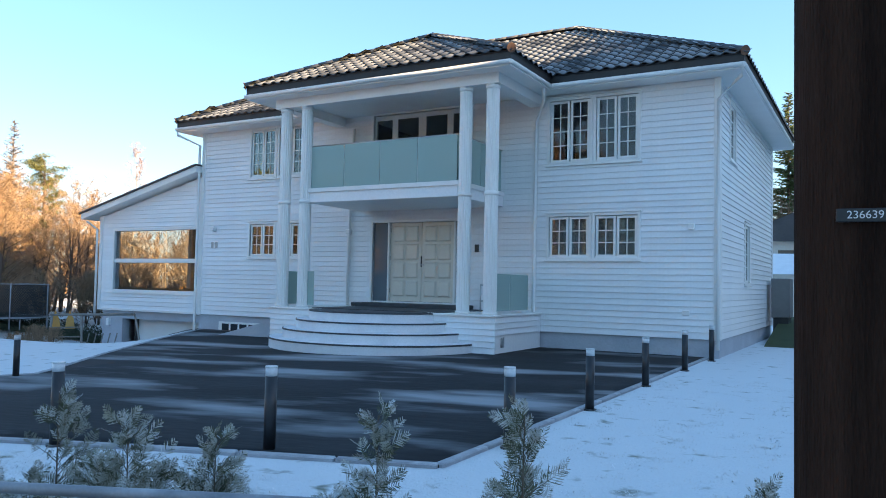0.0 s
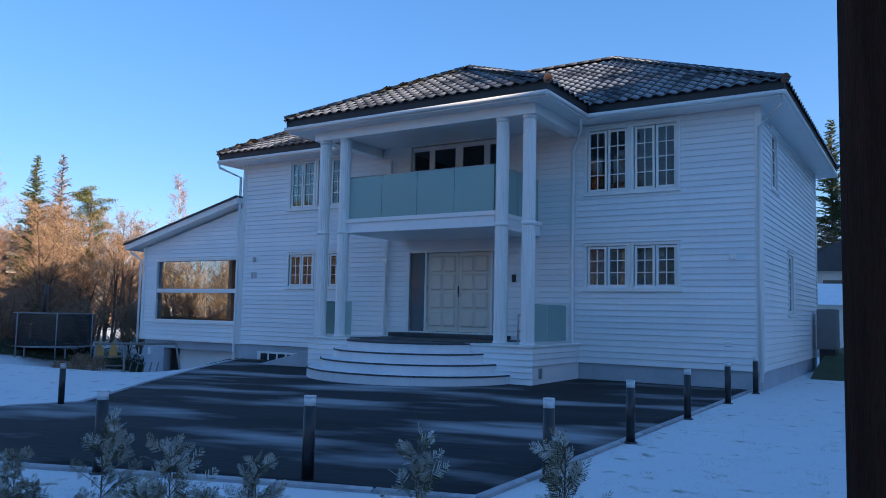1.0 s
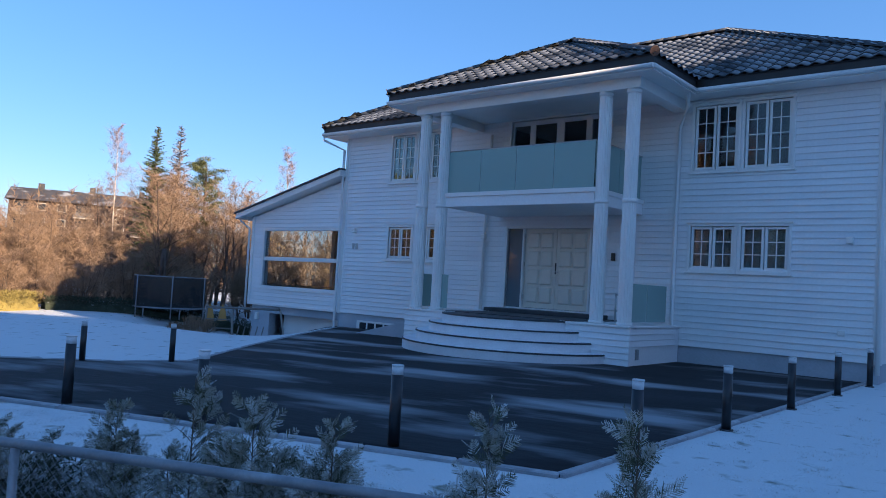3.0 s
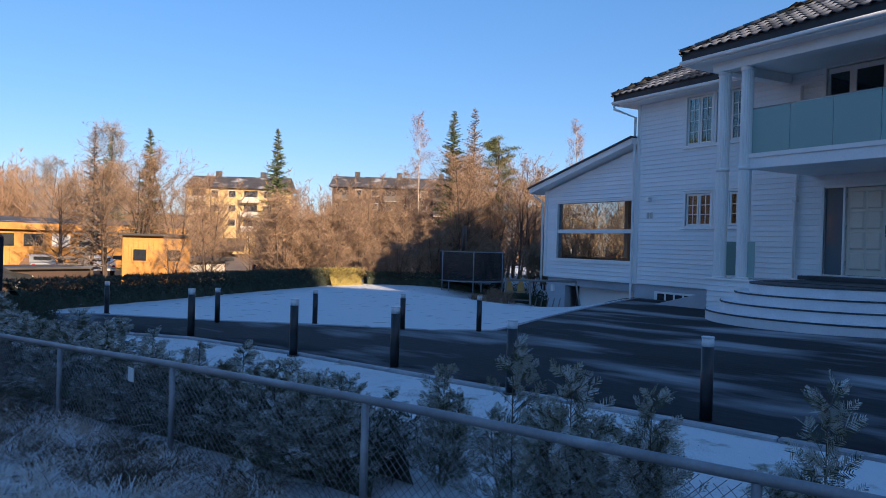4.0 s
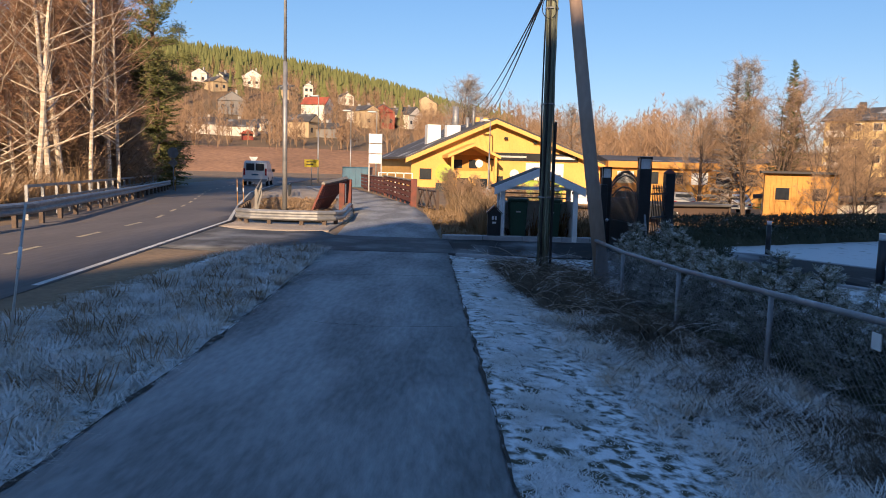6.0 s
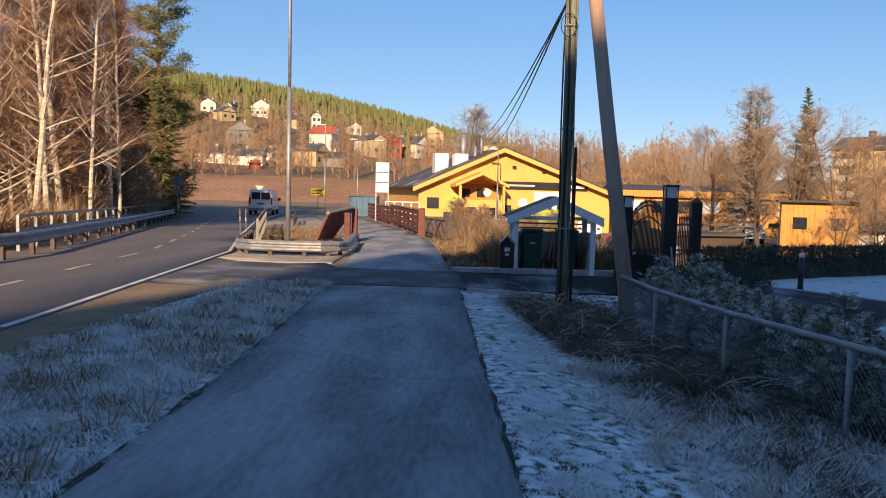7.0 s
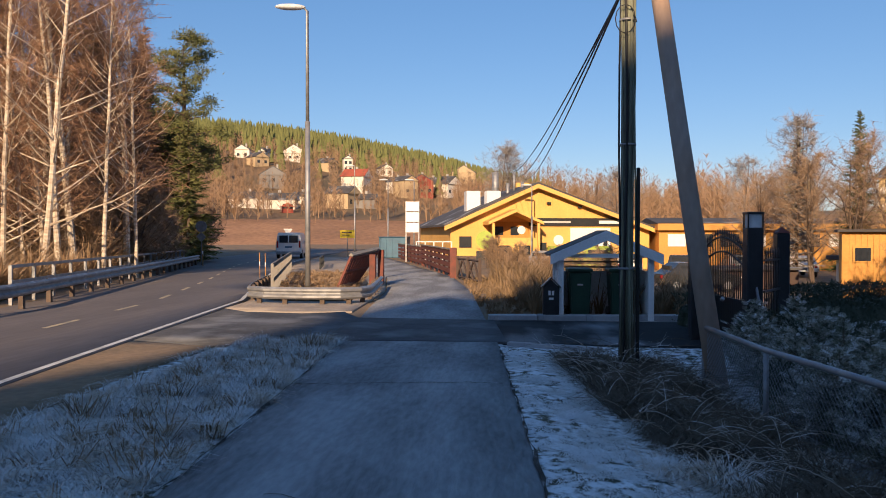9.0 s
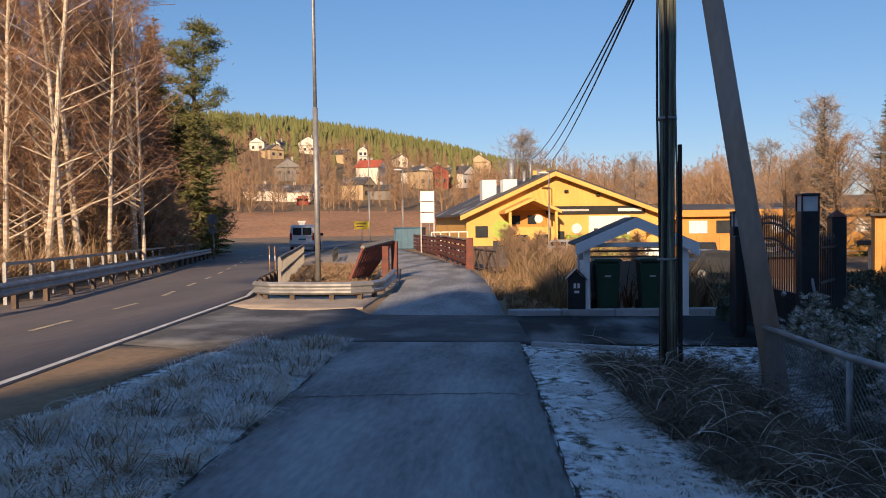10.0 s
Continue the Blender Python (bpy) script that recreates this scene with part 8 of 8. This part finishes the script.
# ---- blocks of flats ----
def flats(name, ax, ay, bx, by, z0, storeys, wall, label, roof_rise=2.6, part_front=None):
    L = math.hypot(bx - ax, by - ay)
    a = thing(name, label, "apartment building", pose(ax, ay, z0, 0, 0, math.degrees(math.atan2(by - ay, bx - ax))), "blocks of flats")
    dep = 11.0
    H = storeys * 2.8
    part("wall", bbox(0, L, 0, dep, -6, H), M[wall], a)
    bm = bmesh.new()
    prism(bm, [(-0.7, H - 0.1), (dep / 2, H + roof_rise), (dep + 0.7, H - 0.1)], -0.7, L + 0.7, "x")
    part("roof", bm, M["roofdark"], a)
    for i in range(int(L / 9)):
        part("chimney", bbox(4 + i * 9, 5 + i * 9, dep / 2 - 0.5, dep / 2 + 0.5, H + roof_rise - 0.4, H + roof_rise + 1.0), M["roofdark"], a)
    n = int(L / 3.4)
    for f in range(storeys):
        for i in range(n):
            x = 1.0 + i * 3.4
            if i % 3 == 0:
                bal = part("balcony", bbox(x - 0.3, x + 3.2, -1.3, 0, f * 2.8 - 0.1, f * 2.8 + 0.05), M["farwhite"], a)
                part("parapet", bbox(x - 0.3, x + 3.2, -1.32, -1.24, f * 2.8 + 0.05, f * 2.8 + 1.0), M["farwhite"] if wall == "aptyellow" else M["fargrey"], bal)
                part("window", bbox(x, x + 2.6, -0.04, 0.0, f * 2.8 + 0.3, f * 2.8 + 2.3), M["pane"], a)
            else:
                wd = part("window", bbox(x + 0.4, x + 1.7, -0.04, 0.0, f * 2.8 + 1.0, f * 2.8 + 2.2), M["pane"], a)
                part("frame", bbox(x + 0.3, x + 1.8, -0.02, 0.0, f * 2.8 + 0.9, f * 2.8 + 2.3), M["farwhite"], a)
    return a


flats("yellow_flats", -143.8, 65.9, -131.0, 79.2, 3.0, 3, "aptyellow", "yellow three-storey block of flats with balconies")
flats("brown_flats", -133.0, 92.5, -113.0, 113.5, 4.6, 3, "aptbrown", "dark brown block of flats in low sun")


# ---- vehicles ----
def car(name, x, y, turn, paint, label, L=4.2, W=1.72, H=1.45, van=False, z=None):
    c = thing(name, label, "van" if van else "car", pose(x, y, ground_z(x, y) + 0.04 if z is None else z, 0, 0, turn))
    if van:
        prof = [(-L / 2, 0.35), (-L / 2 + 0.02, 0.95), (-L / 2 + 0.12, H - 0.12), (-L / 2 + 0.3, H), (L / 2 - 1.5, H - 0.02), (L / 2 - 0.85, 1.1), (L / 2 - 0.1, 0.92), (L / 2, 0.6), (L / 2 - 0.03, 0.32)]
    else:
        prof = [(-L / 2, 0.4), (-L / 2 + 0.05, 0.85), (-L / 2 + 0.4, 0.95), (-L / 2 + 0.9, H - 0.03), (-L / 2 + 1.4, H), (L / 2 - 1.9, H - 0.05), (L / 2 - 1.1, 0.95), (L / 2 - 0.15, 0.78), (L / 2, 0.55), (L / 2 - 0.05, 0.3)]
    bm = bmesh.new()
    prism(bm, prof, -W / 2, W / 2)
    bmesh.ops.bevel(bm, geom=bm.edges[:], offset=0.05, segments=2, affect="EDGES")
    for v in bm.verts:
        if v.co.z > 0.95:
            v.co.y *= 1 - 0.13 * (v.co.z - 0.95) / (H - 0.95)
    part("body", bm, M[paint], c)
    zt = H - 0.2
    if van:
        part("rear_window", bbox(-L / 2 - 0.005, -L / 2 + 0.10, -W * 0.36, W * 0.36, 1.1, zt, 0.02), M["pane"], c)
        part("rear_pillar", bbox(-L / 2 - 0.012, -L / 2 + 0.10, -0.04, 0.04, 1.05, zt + 0.03), M[paint], c)
        part("number_plate", bbox(-L / 2 - 0.02, -L / 2 + 0.01, -0.24, 0.24, 0.75, 0.86), M["blue"], c, "plain plate")
        part("bumper", bbox(-L / 2 - 0.07, -L / 2 + 0.1, -W / 2 + 0.04, W / 2 - 0.04, 0.3, 0.5, 0.03), M["cargrey"], c)
        for s in (-1, 1):
            part("tail_light", bbox(-L / 2 - 0.015, -L / 2 + 0.1, s * (W / 2 - 0.12) - 0.06, s * (W / 2 - 0.12) + 0.06, 0.75, 1.25, 0.01), M["redlight"], c)
            part("mirror", bbox(L / 2 - 1.25, L / 2 - 1.1, s * (W / 2 + 0.12) - 0.1, s * (W / 2 + 0.12) + 0.1, 1.0, 1.2, 0.02), M["tyre"], c)
    else:
        part("rear_window", bbox(-L / 2 + 0.52, -L / 2 + 0.6, -W * 0.33, W * 0.33, 1.0, H - 0.15, 0.02), M["pane"], c)
        part("windscreen", bbox(L / 2 - 1.65, L / 2 - 1.5, -W * 0.36, W * 0.36, 0.98, H - 0.15, 0.02), M["pane"], c)
        for s in (-1, 1):
            part("side_window", bbox(-L / 2 + 0.95, L / 2 - 1.75, s * W * 0.45 - 0.03, s * W * 0.45 + 0.03, 0.98, H - 0.14, 0.01), M["pane"], c)
            part("tail_light", bbox(-L / 2 - 0.01, -L / 2 + 0.08, s * (W / 2 - 0.2) - 0.1, s * (W / 2 - 0.2) + 0.1, 0.65, 0.82, 0.01), M["redlight"], c)
            part("headlight", bbox(L / 2 - 0.12, L / 2 + 0.005, s * (W / 2 - 0.28) - 0.14, s * (W / 2 - 0.28) + 0.14, 0.55, 0.72, 0.01), M["lens"], c)
    for px in (-L / 2 + 0.75, L / 2 - 0.8):
        for s in (-1, 1):
            wh = part("wheel", tube(bmesh.new(), [(px, s * (W / 2 - 0.17), 0.31), (px, s * (W / 2 + 0.01), 0.31)], 0.31, 20), M["tyre"], c)
            part("rim", tube(bmesh.new(), [(px, s * (W / 2 + 0.005), 0.31), (px, s * (W / 2 + 0.02), 0.31)], 0.2, 14), M["zinc"], wh)
    return c


car("white_van", -58.6, -15.15, 188, "carwhite", "small white delivery van seen from behind on the road", 4.3, 1.75, 1.8, True)
for x, y, t, paint, label in ((-58, 3.2, 150, "cargrey", "silver car parked before the workshop"), (-60, 9.0, 170, "carwhite", "white car parked before the workshop"), (-59, 12.4, 165, "cardark", "dark car parked beside the workshop"), (-60, 16.5, 175, "cargrey", "grey car parked before the annex"), (-58.5, 20.0, 175, "carwhite", "white car parked before the annex"), (-44, 9.6, 100, "cardark", "dark car parked behind the hedge"), (-33, 21.0, 50, "cardark", "dark car parked behind the thicket"), (-31.5, 23.6, 40, "carwhite", "white car parked behind the thicket")):
    car("parked_car", x, y, t, paint, label)
hv = thing("lime_van", "lime yellow service van before the workshop", "van", pose(-62.5, 5.6, ground_z(-62.5, 5.6)))
part("body", bbox(-1.0, 1.0, -2.3, 2.3, 0.35, 2.0, 0.12), M["hivis"], hv)
part("stripe", bbox(1.0, 1.02, -2.2, 2.2, 0.7, 0.95), M["cardark"], hv)
part("side_window", bbox(1.0, 1.02, 0.6, 2.0, 1.2, 1.75), M["pane"], hv)
for y in (-1.5, 1.5):
    part("wheel", tube(bmesh.new(), [(0.85, y, 0.32), (1.03, y, 0.32)], 0.32, 16), M["tyre"], hv)
ball = thing("lime_round_sign", "round lime-coloured tank lid among the bushes", "tank", pose(-57.0, -1.3, ground_z(-57, -1.3)))
part("disc", tube(bmesh.new(), [(0, 0, 1.35), (0.25, 0, 1.35)], 0.62, 28), M["hivis"], ball)
part("stand", bbox(-0.1, 0.0, -0.6, 0.6, 0, 0.6), M["cardark"], ball)


# ---- garden toys ----
def trampoline():
    cx, cy = -22.9, 23.1
    t = thing("trampoline", "round trampoline with dark safety net on the lawn", "trampoline", pose(cx, cy, ground_z(cx, cy)))
    R, zb, zt = 1.35, 0.42, 1.62
    ring = [(R * math.cos(2 * math.pi * i / 32), R * math.sin(2 * math.pi * i / 32), zb) for i in range(33)]
    part("frame_ring", tube(bmesh.new(), ring, 0.03, 8, cap=False), M["zinc"], t)
    part("top_ring", tube(bmesh.new(), [(x, y, zt) for x, y, _ in ring], 0.015, 6, cap=False), M["zinc"], t)
    part("jump_mat", tube(bmesh.new(), [(0, 0, zb - 0.01), (0, 0, zb + 0.01)], R * 0.92, 32), M["net"], t)
    for i in range(6):
        a = 2 * math.pi * (i + 0.3) / 6
        part("net_pole", tube(bmesh.new(), [(R * 1.06 * math.cos(a), R * 1.06 * math.sin(a), 0.0), (R * 1.06 * math.cos(a), R * 1.06 * math.sin(a), zt + 0.03)], 0.022, 8), M["zinc"], t)
        part("leg", tube(bmesh.new(), [(R * math.cos(a + 0.25), R * math.sin(a + 0.25), zb), (R * math.cos(a + 0.25), R * math.sin(a + 0.25), 0)], 0.022, 8), M["zinc"], t)
    vs, fs = [], []
    n = 150
    for i in range(n):
        for slope in (1, -1):
            a0 = 2 * math.pi * i / n
            prev = None
            for j in range(9):
                a = a0 + slope * j * 0.06
                z = zb + 0.03 + (zt - zb - 0.05) * j / 8
                p = Vector((R * math.cos(a), R * math.sin(a), z))
                w = Vector((-math.sin(a), math.cos(a), 0)) * 0.009
                k = len(vs)
                vs += [tuple(p - w), tuple(p + w)]
                if prev is not None:
                    fs.append((prev, prev + 1, k + 1, k))
                prev = k
    ob = new("safety_net", raw("safety_net", vs, fs, M["net"]))
    ob.parent = t
    tagged(ob, "dark woven net", kind="stuff")


trampoline()


def play_set():
    p = thing("play_set", "weathered wooden climbing frame with swing beam", "play set", pose(-17.4, 19.9, ground_z(-17.4, 19.9), 0, 0, 40))
    for x in (-0.5, 0.4):
        for y0, y1 in ((-0.6, -0.1), (0.6, 0.1)):
            part("leg", tube(bmesh.new(), [(x, y0, 0), (x * 0.9, y1, 1.15)], 0.035, 6), M["greywood"], p)
    for i in range(3):
        z = 0.25 + i * 0.28
        part("rung", tube(bmesh.new(), [(-0.5, -0.6 + 0.43 * z, z), (0.4, -0.6 + 0.43 * z, z)], 0.022, 6), M["greywood"], p)
    part("beam", tube(bmesh.new(), [(-0.5, 0, 1.18), (1.9, 0, 1.2)], 0.045, 6), M["greywood"], p)
    part("far_leg", tube(bmesh.new(), [(1.9, 0, 1.2), (2.1, -0.7, 0)], 0.035, 6), M["greywood"], p)
    for x in (-0.35, 0.05):
        bm = bmesh.new()
        prism(bm, [(x - 0.14, 0.75), (x + 0.14, 0.75), (x + 0.10, 1.05), (x - 0.02, 1.32), (x - 0.10, 1.05)], -0.03, 0.03)
        part("toy_board", bm, M["toywood"], p, "orange shaped board")
    for i in range(5):
        part("slide_slat", tube(bmesh.new(), [(0.6 + i * 0.2, 0.05, 0.6 + 0.0 * i), (0.5 + i * 0.2, 0.45, 0.05)], 0.02, 5), M["greywood"], p)
    tarp = bmesh.new()
    grid = [[tarp.verts.new((-0.8 + 0.2 * i, -0.55 + 0.22 * j, 0.05 + 0.04 * noise.noise((i * 0.7, j * 0.9, 2)))) for j in range(6)] for i in range(10)]
    for i in range(9):
        for j in range(5):
            tarp.faces.new((grid[i][j], grid[i + 1][j], grid[i + 1][j + 1], grid[i][j + 1]))
    ob = solid("tarpaulin", tarp, M["tarp"], "crumpled blue tarpaulin under the climbing frame", "tarpaulin", pose(-17.3, 19.3, ground_z(-17.3, 19.3) + 0.02, 0, 0, 40))
    md = ob.modifiers.new("thickness", "SOLIDIFY")
    md.thickness = 0.02


play_set()
for x, y, h in ((-25.5, 25.0, 2.6), (-20.0, 25.2, 2.2), (-19.6, 26.6, 2.5), (-18.6, 26.2, 2.0)):
    st = thing("dead_trunk", "dark pollarded tree trunk behind the lawn", "tree", pose(x, y, ground_z(x, y)), "pollarded trunks")
    part("trunk", tube(bmesh.new(), [(0, 0, -0.2), (0.1, 0.05, h * 0.5), (0.0, 0.2, h)], 0.16, 10, 0.10), M["bark"], st)
    part("limb", tube(bmesh.new(), [(0.1, 0.05, h * 0.5), (0.5, -0.3, h * 0.85)], 0.08, 8, 0.05), M["bark"], st)
nb = thing("neighbour_garage", "low white neighbouring garage with frosted roof", "garage", pose(8.2, 47.0, 0.6))
part("wall", bbox(-5, 6, 0, 6, -1, 1.9), M["farwhite"], nb)
bm = bmesh.new()
prism(bm, [(-0.4, 1.9), (3.0, 3.2), (6.4, 1.9)], -5.4, 6.4, "x")
part("roof", bm, M["shedwhite"], nb)
nb2 = thing("neighbour_house", "white neighbouring house with gable roof", "house", pose(9.0, 56.0, 1.5))
part("wall", bbox(-4, 7, 0, 8, -2, 3.4), M["farwhite"], nb2)
bm = bmesh.new()
prism(bm, [(-4.5, 3.4), (1.5, 6.0), (7.5, 3.4)], -0.5, 8.5)
part("roof", bm, M["roofdark"], nb2)
part("window", bbox(-1.0, 0.6, -0.04, 0.0, 1.6, 2.8), M["pane"], nb2)
